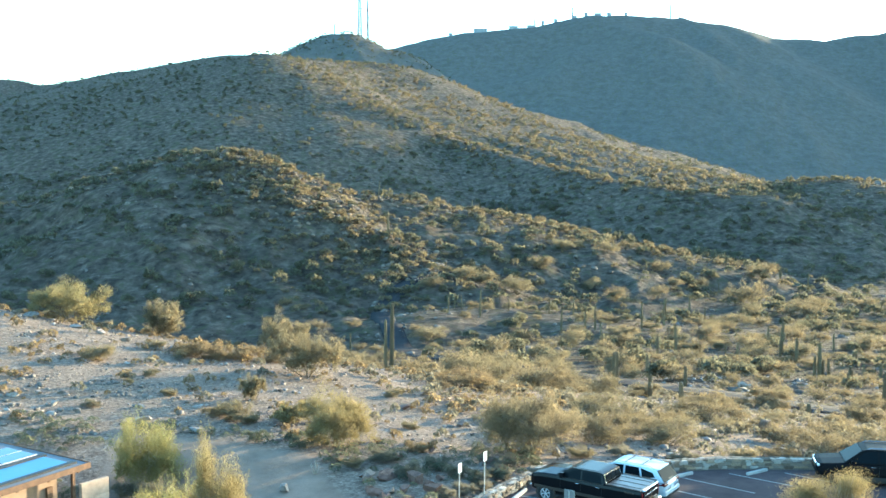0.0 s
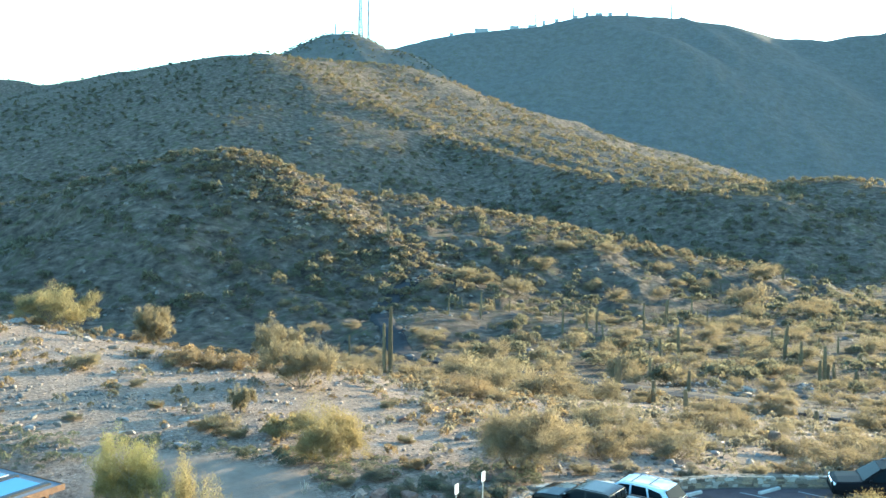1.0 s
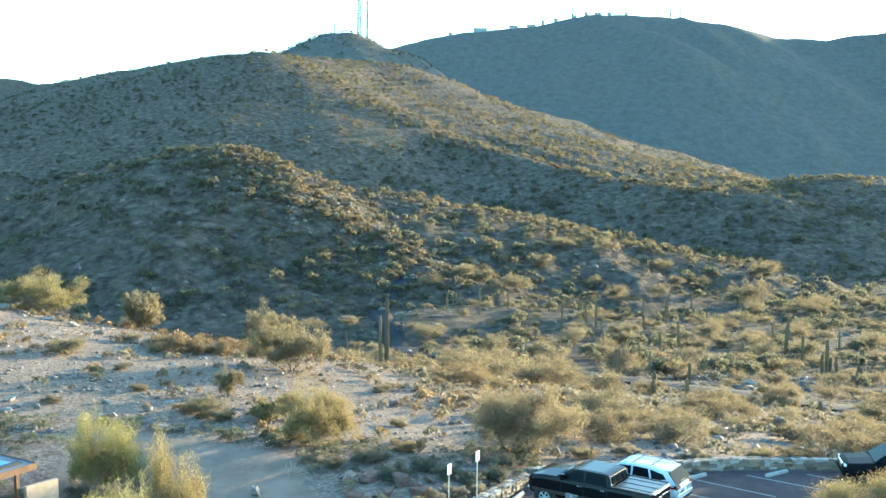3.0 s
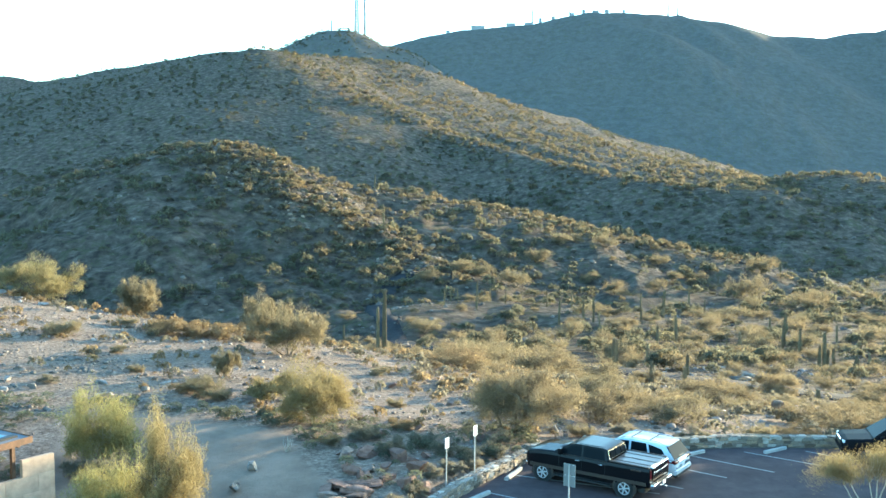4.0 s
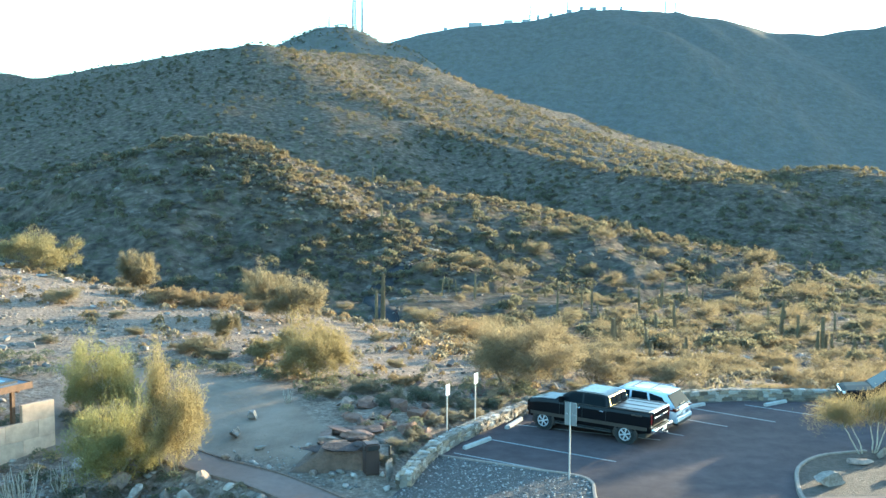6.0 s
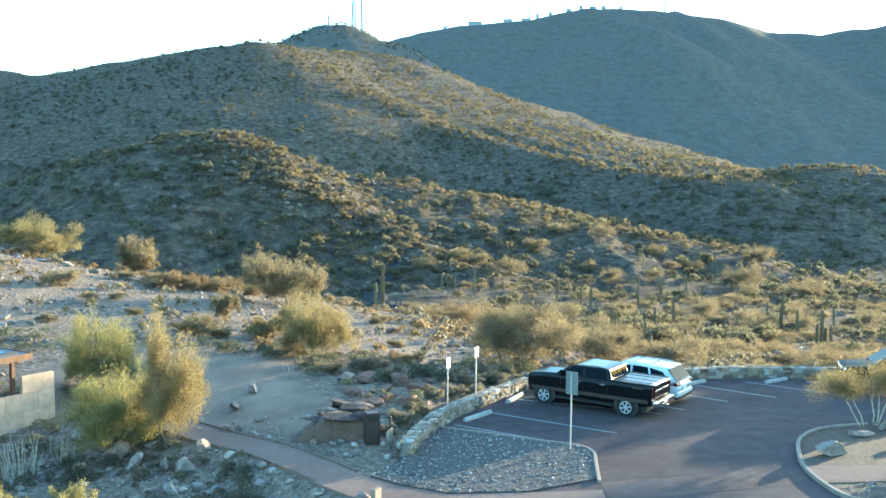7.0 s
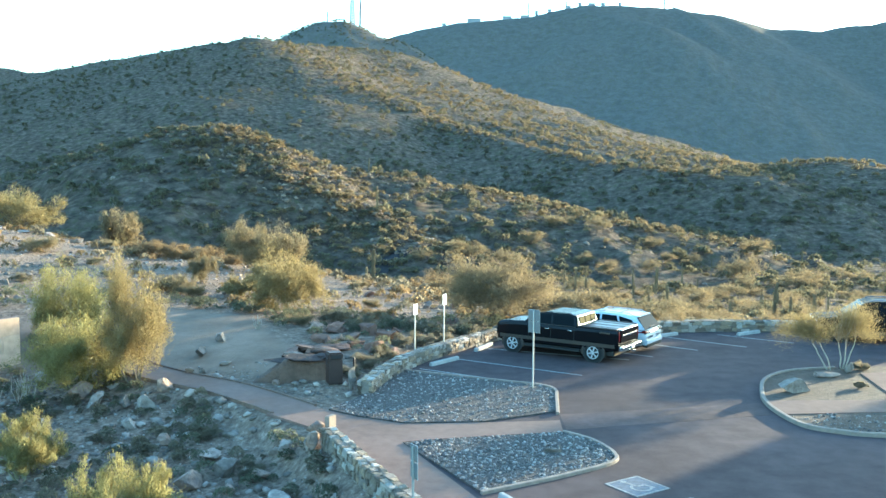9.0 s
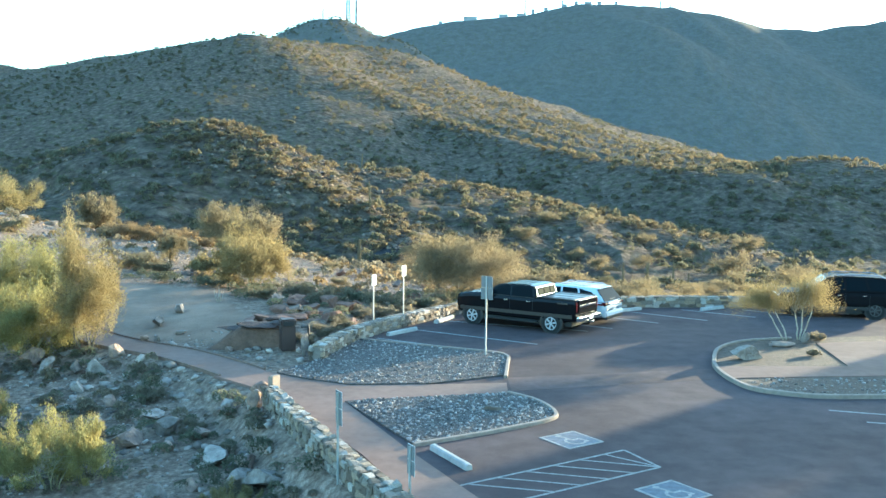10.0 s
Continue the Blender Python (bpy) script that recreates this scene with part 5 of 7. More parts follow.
M_GLASS.node_tree.nodes["Principled BSDF"].inputs["IOR"].default_value = 1.18
M_BLACK.node_tree.nodes["Principled BSDF"].inputs["IOR"].default_value = 1.26
M_CHROME = plain("chrome", (0.75, 0.75, 0.76), 0.12, 1.0)
M_ALLOY = plain("alloy", (0.46, 0.46, 0.48), 0.4, 0.35)
M_DARKRIM = plain("dark_alloy", (0.05, 0.05, 0.052), 0.4, 0.3)
M_TYRE = plain("tyre_rubber", (0.006, 0.006, 0.006), 0.85, bump=0.3)
M_PLASTIC = plain("black_plastic", (0.009, 0.009, 0.0095), 0.6)
M_RED = plain("red_lens", (0.06, 0.004, 0.005), 0.15)
M_LENS = plain("clear_lens", (0.6, 0.62, 0.65), 0.1)
M_PLATE = plain("plate", (0.6, 0.6, 0.58), 0.5)


def loft(sections, cy):
    """A closed body from half sections [(x, [(half width, z), ...])], mirrored across y = cy."""
    bm = bmesh.new()
    rows = []
    for x, prof in sections:
        left = [bm.verts.new((x, cy - w, z)) for w, z in prof]
        right = [bm.verts.new((x, cy + w, z)) for w, z in prof[::-1] if w > 1e-6]
        rows.append(left + right)
    n = len(rows[0])
    for a, b in zip(rows, rows[1:]):
        for k in range(n):
            bm.faces.new((a[k], a[(k + 1) % n], b[(k + 1) % n], b[k]))
    bm.faces.new(rows[0])
    bm.faces.new(rows[-1])
    bmesh.ops.recalc_face_normals(bm, faces=bm.faces)
    return bm


def greenhouse(profile, width, cy):
    """The cab above the belt line: a side outline (x, z), its half width by height."""
    bm = bmesh.new()
    a = [bm.verts.new((x, cy - width(z), z)) for x, z in profile]
    b = [bm.verts.new((x, cy + width(z), z)) for x, z in profile]
    bm.faces.new(a)
    bm.faces.new(b[::-1])
    n = len(a)
    for k in range(n):
        bm.faces.new((a[k], b[k], b[(k + 1) % n], a[(k + 1) % n]))
    bmesh.ops.recalc_face_normals(bm, faces=bm.faces)
    bmesh.ops.bevel(bm, geom=bm.edges[:], offset=0.035, segments=2, affect="EDGES")
    return bm


def side_panel(poly, width, cy, side, out=0.008, depth=0.03):
    """A pane or panel let into a cab's or body's side."""
    bm = bmesh.new()
    a = [bm.verts.new((x, cy + side * (width(z) + out), z)) for x, z in poly]
    b = [bm.verts.new((x, cy + side * (width(z) - depth), z)) for x, z in poly]
    n = len(a)
    bm.faces.new(a)
    bm.faces.new(b[::-1])
    for k in range(n):
        bm.faces.new((a[k], a[(k + 1) % n], b[(k + 1) % n], b[k]))
    bmesh.ops.recalc_face_normals(bm, faces=bm.faces)
    return bm


def cross_pane(p0, p1, w0, w1, cy, out=0.012):
    """A windscreen or back window between two heights: (x, z) low and high with half widths."""
    bm = bmesh.new()
    d = Vector((p1[0] - p0[0], p1[1] - p0[1])).normalized()
    n = Vector((-d.y, d.x)) * out
    if (p1[0] - p0[0]) < 0:
        n = -n
    v = []
    for s in (1, -1.2):
        v.append([bm.verts.new((p[0] + n.x * s, cy + k * w, p[1] + n.y * s)) for p, w, k in ((p0, w0, -1), (p0, w0, 1), (p1, w1, 1), (p1, w1, -1))])
    bm.faces.new(v[0])
    bm.faces.new(v[1][::-1])
    for k in range(4):
        bm.faces.new((v[0][k], v[0][(k + 1) % 4], v[1][(k + 1) % 4], v[1][k]))
    bmesh.ops.recalc_face_normals(bm, faces=bm.faces)
    return bm


def wheel(parent, x, y, side, radius, wide=0.24, spokes=6, arch=None, arch_m=None, rim_m=None):
    """A wheel whose outer face is at y, with rim and spokes; side is -1 or 1 for the way it faces."""
    r = radius
    bm = lathe([(r * 0.62, -wide / 2), (r * 0.93, -wide / 2), (r, -wide * 0.32), (r, wide * 0.32), (r * 0.93, wide / 2), (r * 0.62, wide / 2)], 28, "y")
    bmesh.ops.translate(bm, verts=bm.verts, vec=(x, y - side * wide / 2, r))
    w = part("wheel", bm, M_TYRE, parent, smooth=False)
    f = y + side * 0.004
    bm = lathe([(r * 0.60, 0.0), (r * 0.64, 0.012 * side), (r * 0.57, 0.014 * side), (r * 0.54, -0.05 * side)], 28, "y", False)
    bmesh.ops.translate(bm, verts=bm.verts, vec=(x, f, r))
    for k in range(spokes):
        a = 2 * math.pi * (k + 0.25) / spokes
        tmp = bmesh.new()
        bmesh.ops.create_cube(tmp, size=1.0)
        for vv in tmp.verts:
            rad = (vv.co.x + 0.5) * r * 0.56
            hw = r * (0.05 + 0.03 * (vv.co.x + 0.5))
            px, pz = rad, vv.co.z * 2 * hw
            vv.co = Vector((x + px * math.cos(a) - pz * math.sin(a), f - side * 0.012 + vv.co.y * 0.05, r + px * math.sin(a) + pz * math.cos(a)))
        me = bpy.data.meshes.new("tmp")
        tmp.to_mesh(me)
        tmp.free()
        bm.from_mesh(me)
        bpy.data.meshes.remove(me)
    part("rim", bm, rim_m or M_ALLOY, w, "dark alloy rim" if rim_m else "bright alloy rim")
    # Black disc behind the spokes paints in the shaded gaps.
    bm = lathe([(r * 0.62, -0.06 * side), (r * 0.62, -0.052 * side)], 24, "y")
    bmesh.ops.translate(bm, verts=bm.verts, vec=(x, f, r))
    part("rim_dark_backing", bm, M_PLASTIC, w)
    if arch:
        bm = bmesh.new()
        prev = None
        yy = y - side * 0.035
        for k in range(15):
            a = math.radians(-14 + 208 * k / 14)
            row = [bm.verts.new((x + q * math.cos(a), yy + d, r + q * math.sin(a))) for q, d in ((r * 1.13, side * 0.006), (r * 1.13, side * 0.030), (r * 1.32, side * 0.022), (r * 1.34, side * -0.03))]
            if prev:
                for j in range(3):
                    bm.faces.new((prev[j], row[j], row[j + 1], prev[j + 1]))
            prev = row
        bmesh.ops.recalc_face_normals(bm, faces=bm.faces)
        part("wheel_arch", bm, arch_m, parent)
        # Black disc on the body side stands for the shaded arch opening.
        bm = lathe([(r * 1.16, -0.03), (r * 1.16, 0.03)], 28, "y")
        bmesh.ops.translate(bm, verts=bm.verts, vec=(x, yy - side * 0.018, r + 0.01))
        part("arch_dark_disc", bm, M_PLASTIC, parent)
    return w


def vehicle_pose(x, y, z=0.0):
    """A pose in the bays' own directions."""
    q = CAR + ALONG * x + ACROSS * y
    return pose(q.x, q.y, z, 0, 0, -34.1)


def pickup():
    e = thing("pickup_truck", vehicle_pose(0, 0), "black crew-cab pickup truck with bronze lower trim parked nose-in", "truck")
    cy, hw = 0.975, 1.0

    def low(top, zb=0.46, k=1.0, crown_z=0.03):
        return [(0.0, zb), (0.86 * k, zb), (0.95 * k, zb + 0.06), (1.0 * k, zb + 0.28), (1.0 * k, top - 0.16), (0.965 * k, top - 0.04), (0.88 * k, top), (0.0, top + crown_z)]
    body = loft([(-0.82, low(1.08, 0.58, 0.86)), (-0.78, low(1.19, 0.52, 0.94)), (-0.66, low(1.26, 0.48, 0.985)), (-0.2, low(1.33, crown_z=0.06)), (0.5, low(1.37, crown_z=0.06)), (0.75, low(1.36, crown_z=0.0)),
                 (2.7, low(1.35, crown_z=0.0)), (2.93, low(1.36, crown_z=-0.0)), (2.99, low(1.38, crown_z=-0.03)), (4.2, low(1.39, crown_z=-0.03)), (4.70, low(1.40, 0.56, 1.0, -0.03)), (4.76, low(1.37, 0.60, 0.97, -0.02))], cy)
    part("body", body, M_BLACK, e)

    def wid(z):
        return 0.965 - 0.20 * np.clip((z - 1.3) / 0.65, 0, 1)
    part("cab", greenhouse([(0.42, 1.27), (1.14, 1.74), (1.45, 1.805), (2.60, 1.815), (2.86, 1.77), (2.98, 1.34)], wid, cy), M_BLACK, e)
    bm = greenhouse([(1.36, 1.76), (1.52, 1.818), (2.52, 1.828), (2.78, 1.79)], lambda z: 0.70, cy)
    part("roof_panel", bm, M_BLACK, e)
    for s in (-1, 1):
        part("front_window", side_panel([(0.78, 1.36), (1.24, 1.70), (1.52, 1.745), (1.74, 1.75), (1.76, 1.36)], wid, cy, s), M_GLASS, e)
        part("rear_window", side_panel([(1.84, 1.36), (1.83, 1.75), (2.56, 1.755), (2.74, 1.70), (2.82, 1.36)], wid, cy, s), M_GLASS, e)
        part("lower_trim", side_panel([(-0.6, 0.62), (-0.6, 0.76), (4.6, 0.80), (4.6, 0.66)], lambda z: hw, cy, s, 0.006, 0.02), M_TRIM, e, "bronze lower body trim")
        part("running_board", box_bm(0.55, 3.1, cy + s * 1.0 - 0.07, cy + s * 1.0 + 0.07, 0.38, 0.44, 0.01), M_PLASTIC, e)
        for x in (1.52, 2.55):
            part("door_handle", box_bm(x, x + 0.2, cy + s * 1.005 - 0.025, cy + s * 1.005 + 0.025, 1.16, 1.195, 0.008), M_CHROME, e, "chrome door handle")
        for x in (0.76, 1.79, 2.84):
            part("door_seam", box_bm(x, x + 0.012, cy + s * 1.001 - 0.003, cy + s * 1.001 + 0.003, 0.66, 1.28), M_PLASTIC, e)
        bm = box_bm(0.82, 0.99, cy + s * 1.12 - 0.11, cy + s * 1.12 + 0.11, 1.34, 1.60, 0.03)
        part("wing_mirror", bm, M_BLACK, e)
        part("headlight", box_bm(-0.79, -0.56, cy + s * 0.80 - 0.14, cy + s * 0.80 + 0.14, 0.90, 1.10, 0.03), M_LENS, e)
        part("tail_light", box_bm(4.66, 4.775, cy + s * 0.90 - 0.07, cy + s * 0.90 + 0.07, 0.92, 1.32, 0.02), M_RED, e)
        for x in (0.0, 3.68):
            wheel(e, x, cy + s * 0.985, s, 0.395, 0.27, 6, True, M_TRIM)
    part("windscreen", cross_pane((0.49, 1.345), (1.14, 1.73), 0.86, 0.77, cy), M_GLASS, e)
    part("back_window_frame", cross_pane((2.975, 1.40), (2.875, 1.755), 0.84, 0.77, cy, 0.012), M_CHROME, e, "bright framed back window")
    for k in (-1, 0, 1):
        bm = box_bm(2.86, 3.00, cy + k * 0.50 - 0.225, cy + k * 0.50 + 0.225, 1.425, 1.725, 0.01)
        for vv in bm.verts:
            vv.co.x = vv.co.x - (vv.co.z - 1.42) * 0.245 + 0.008
        part("back_pane", bm, M_GLASS, e)
    part("bed_cover", box_bm(3.08, 4.66, cy - 0.88, cy + 0.88, 1.365, 1.40, 0.01), plain("vinyl_cover", (0.02, 0.02, 0.022), 0.34), e, "black soft bed cover")
    for s in (-0.62, -0.05, 0.52):
        part("cover_rib", box_bm(3.10, 4.64, cy + s - 0.035, cy + s + 0.035, 1.395, 1.412, 0.006), M_PLASTIC, e, "dark rib of the bed cover")
    for s in (-1, 1):
        part("fog_light", box_bm(-0.87, -0.80, cy + s * 0.74 - 0.07, cy + s * 0.74 + 0.07, 0.56, 0.68, 0.02), M_LENS, e)
        part("mud_flap", box_bm(4.12, 4.15, cy + s * 0.86 - 0.13, cy + s * 0.86 + 0.13, 0.22, 0.55, 0.005), M_PLASTIC, e)
        part("window_trim", side_panel([(0.80, 1.325), (0.80, 1.352), (2.90, 1.352), (2.90, 1.325)], lambda z: 0.955, cy, s, 0.018, 0.02), M_PLASTIC, e)
        part("bed_badge", side_panel([(3.95, 1.20), (3.95, 1.26), (4.40, 1.26), (4.40, 1.20)], lambda z: hw, cy, s, 0.006, 0.01), M_TRIM, e)
    for s in (-1, 1):
        part("bed_rail", box_bm(3.03, 4.70, cy + s * 0.935 - 0.05, cy + s * 0.935 + 0.05, 1.37, 1.425, 0.015), M_PLASTIC, e)
    part("tailgate", box_bm(4.74, 4.80, cy - 0.80, cy + 0.80, 0.86, 1.37, 0.02), M_BLACK, e)
    part("tailgate_bar", box_bm(4.80, 4.815, cy - 0.72, cy + 0.72, 1.10, 1.17, 0.006), M_CHROME, e)
    part("tailgate_spoiler", box_bm(4.72, 4.83, cy - 0.80, cy + 0.80, 1.36, 1.40, 0.01), M_CHROME, e)
    part("badge", lathe([(0.09, 0), (0.09, 0.012)], 16, "z"), M_CHROME, e).matrix_basis = pose(4.815, cy, 1.14, 0, 90, 0) @ Matrix.Diagonal((0.6, 1.2, 1, 1))
    b = part("rear_bumper", box_bm(4.76, 4.96, cy - 0.96, cy + 0.96, 0.56, 0.76, 0.04), M_CHROME, e, "chrome rear bumper")
    part("step_pad", box_bm(4.80, 4.965, cy - 0.55, cy + 0.55, 0.755, 0.775, 0.005), M_PLASTIC, b)
    part("number_plate", box_bm(4.962, 4.972, cy - 0.15, cy + 0.15, 0.59, 0.74, 0.003), M_PLATE, b)
    part("tow_hitch", box_bm(4.9, 5.08, cy - 0.05, cy + 0.05, 0.44, 0.53, 0.01), M_CHROME, e)
    part("front_bumper", box_bm(-0.86, -0.68, cy - 0.95, cy + 0.95, 0.50, 0.74, 0.05), M_CHROME, e)
    part("grille", box_bm(-0.83, -0.76, cy - 0.58, cy + 0.58, 0.78, 1.10, 0.02), M_CHROME, e)
    part("underbody", box_bm(-0.6, 4.5, cy - 0.8, cy + 0.8, 0.30, 0.50, 0.03), M_PLASTIC, e)
    return e


def suv(name, m, label, paint_m, L, W, H, r, rails=True, boxy=False):
    """An estate-bodied car, nose at x = 0, centred on y = 0."""
    e = thing(name, m, label, "car")
    belt = 0.60 * H if not boxy else 0.62 * H
    sill = 0.30 if not boxy else 0.42
    k = W / 2

    def low(top, zb, f=1.0, cz=0.03):
        return [(0.0, zb), (0.86 * k * f, zb), (0.95 * k * f, zb + 0.05), (1.0 * k * f, zb + 0.25), (0.99 * k * f, top - 0.20), (0.955 * k * f, top - 0.05), (0.86 * k * f, top), (0.0, top + cz)]
    hood = belt - 0.05
    body = loft([(0.0, low(hood - 0.22, sill + 0.12, 0.80)), (0.06, low(hood - 0.12, sill + 0.05, 0.90)), (0.25, low(hood - 0.05, sill, 0.97)), (0.16 * L, low(hood, sill)), (0.25 * L, low(belt, sill)),
                 (0.55 * L, low(belt + 0.02, sill, 1.0, 0.0)), (0.86 * L, low(belt + 0.05, sill, 1.0, 0.0)), (0.95 * L, low(belt + 0.06, sill + 0.03, 0.975, 0.0)), (0.98 * L, low(belt + 0.05, sill + 0.08, 0.945, 0.0)), (0.995 * L, low(belt - 0.03, sill + 0.14, 0.90, 0.0)), (L, low(belt - 0.12, sill + 0.18, 0.84, 0.0))], 0.0)
    part("body", body, paint_m, e, smooth=not boxy)

    def wid(z):
        return k * (0.95 - 0.22 * np.clip((z - belt) / (H - belt), 0, 1))
    back = 0.985 * L
    top_back = (0.945 if boxy else 0.895) * L
    prof = [(0.235 * L, belt - 0.02), (0.40 * L, H - 0.09), (0.47 * L, H - 0.015), (0.62 * L, H), (0.80 * L, H - 0.02), (top_back, H - 0.09), (back, belt + 0.04)]
    part("cabin", greenhouse(prof, wid, 0.0), paint_m, e)
    h = H - belt
    for s in (-1, 1):
        part("front_window", side_panel([(0.315 * L, belt + 0.06), (0.425 * L, belt + 0.80 * h), (0.535 * L, belt + 0.86 * h), (0.54 * L, belt + 0.06)], wid, 0, s), M_GLASS, e)
        part("rear_window", side_panel([(0.56 * L, belt + 0.07), (0.555 * L, belt + 0.86 * h), (0.70 * L, belt + 0.85 * h), (0.73 * L, belt + 0.10)], wid, 0, s), M_GLASS, e)
        part("quarter_window", side_panel([(0.75 * L, belt + 0.11), (0.72 * L, belt + 0.84 * h), (0.85 * L, belt + (0.80 if boxy else 0.66) * h), (0.885 * L, belt + (0.14 if boxy else 0.36) * h)], wid, 0, s), M_GLASS, e)
        if rails:
            bm = bmesh.new()
            tube(bm, [(0.45 * L, s * k * 0.68, H - 0.03), (0.48 * L, s * k * 0.68, H + 0.035), (0.65 * L, s * k * 0.68, H + 0.045), (0.82 * L, s * k * 0.68, H + 0.03), (0.86 * L, s * k * 0.68, H - 0.06)], 0.022, 0.022, 6)
            part("roof_rail", bm, M_ALLOY if not boxy else M_CHROME, e)
        part("sill_trim", side_panel([(0.2 * L, sill - 0.02), (0.2 * L, sill + 0.12), (0.82 * L, sill + 0.12), (0.82 * L, sill - 0.02)], lambda z: 0.975 * k, 0, s, 0.012, 0.03), M_PLASTIC, e)
        for x in (0.50, 0.70):
            part("door_handle", box_bm(x * L - 0.09, x * L + 0.09, s * k * 0.995 - 0.02, s * k * 0.995 + 0.02, belt - 0.13, belt - 0.10, 0.008), M_CHROME, e)
        for x in (0.33, 0.55, 0.74):
            part("door_seam", box_bm(x * L, x * L + 0.01, s * k * 0.997 - 0.004, s * k * 0.997 + 0.004, sill + 0.14, belt - 0.04), M_PLASTIC, e)
        part("wing_mirror", box_bm(0.30 * L, 0.30 * L + 0.16, s * (k + 0.08) - 0.10, s * (k + 0.08) + 0.10, belt + 0.0, belt + 0.17, 0.03), paint_m, e)
        part("headlight", box_bm(0.03, 0.30, s * k * 0.74 - 0.15, s * k * 0.74 + 0.15, hood - 0.24, hood - 0.11, 0.03), M_LENS, e)
        part("tail_light", box_bm(0.915 * L, 1.003 * L, s * k * 0.74 - 0.22, s * k * 0.74 + 0.22, belt - 0.13, belt + 0.03, 0.05), M_RED, e)
        for x in (0.20, 0.79):
            wheel(e, x * L, s * k * 0.985, s, r, 0.22, 5 if not boxy else 6, True, M_PLASTIC if not boxy else paint_m, M_DARKRIM if boxy else None)
    part("windscreen", cross_pane((0.255 * L, belt + 0.05), (0.40 * L, H - 0.10), k * 0.86, k * 0.72, 0), M_GLASS, e)
    part("back_window", cross_pane((back - 0.010, belt + 0.06), (top_back + 0.01, H - 0.10), k * 0.88, k * 0.74, 0, 0.018), M_GLASS, e)
    part("wiper", cross_pane((back - 0.02, belt + 0.10), (back - 0.05, belt + 0.13), k * 0.30, k * 0.30, 0, 0.03), M_PLASTIC, e)
    if not boxy:
        for x in (0.54, 0.72):
            part("roof_bar", box_bm(x * L - 0.03, x * L + 0.03, -k * 0.70, k * 0.70, H + 0.02, H + 0.05, 0.01), M_PLASTIC, e)
        part("tailgate_trim", box_bm(0.985 * L, 1.004 * L, -k * 0.55, k * 0.55, belt - 0.10, belt - 0.07, 0.006), M_CHROME, e)
    part("roof_spoiler", box_bm(top_back - 0.25, top_back + 0.07, -k * 0.68, k * 0.68, H - 0.085, H - 0.045, 0.015), paint_m, e)
    b = part("rear_bumper", box_bm(0.955 * L, L + 0.04, -k * 0.93, k * 0.93, sill + 0.06, sill + 0.30, 0.05), paint_m, e)
    part("bumper_trim", box_bm(0.96 * L, L + 0.035, -k * 0.86, k * 0.86, sill - 0.04, sill + 0.10, 0.03), M_PLASTIC, b)
    part("number_plate", box_bm(L - 0.012, L + 0.012, -0.15, 0.15, belt - 0.32, belt - 0.17, 0.004), M_PLATE, e)
    part("front_bumper", box_bm(-0.03, 0.2, -k * 0.90, k * 0.90, sill + 0.04, sill + 0.26, 0.05), paint_m, e)
    part("grille", box_bm(-0.015, 0.05, -k * 0.5, k * 0.5, sill + 0.28, hood - 0.14, 0.02), M_CHROME if boxy else M_PLASTIC, e)
    part("underbody", box_bm(0.3, L - 0.4, -k * 0.8, k * 0.8, 0.2, sill + 0.1, 0.03), M_PLASTIC, e)
    return e


pickup()
suv("white_suv", vehicle_pose(0.1, 3.66), "white compact crossover with dark glass beside the pickup", M_WHITE, 4.65, 1.84, 1.57, 0.35)
suv("black_suv", pose(18.2, 43.2, 0, 0, 0, -13), "large black four-wheel-drive wagon by the lot wall", M_BLACK_DULL, 5.2, 2.02, 1.86, 0.40, True, True)


# ---- stone walls ----
def rough_block(seed):
    """A roughly squared stone, one unit each way."""
    r = np.random.default_rng(seed)
    bm = bmesh.new()
    bmesh.ops.create_cube(bm, size=1.0)
    bmesh.ops.bevel(bm, geom=bm.edges[:], offset=0.10, segments=1, affect="EDGES")
    for vv in bm.verts:
        vv.co += Vector(r.normal(0, 0.085, 3))
    me = bpy.data.meshes.new("stone")
    bm.to_mesh(me)
    bm.free()
    me.materials.append(M_STONE)
    return me


BLOCKS = [rough_block(200 + k) for k in range(10)]


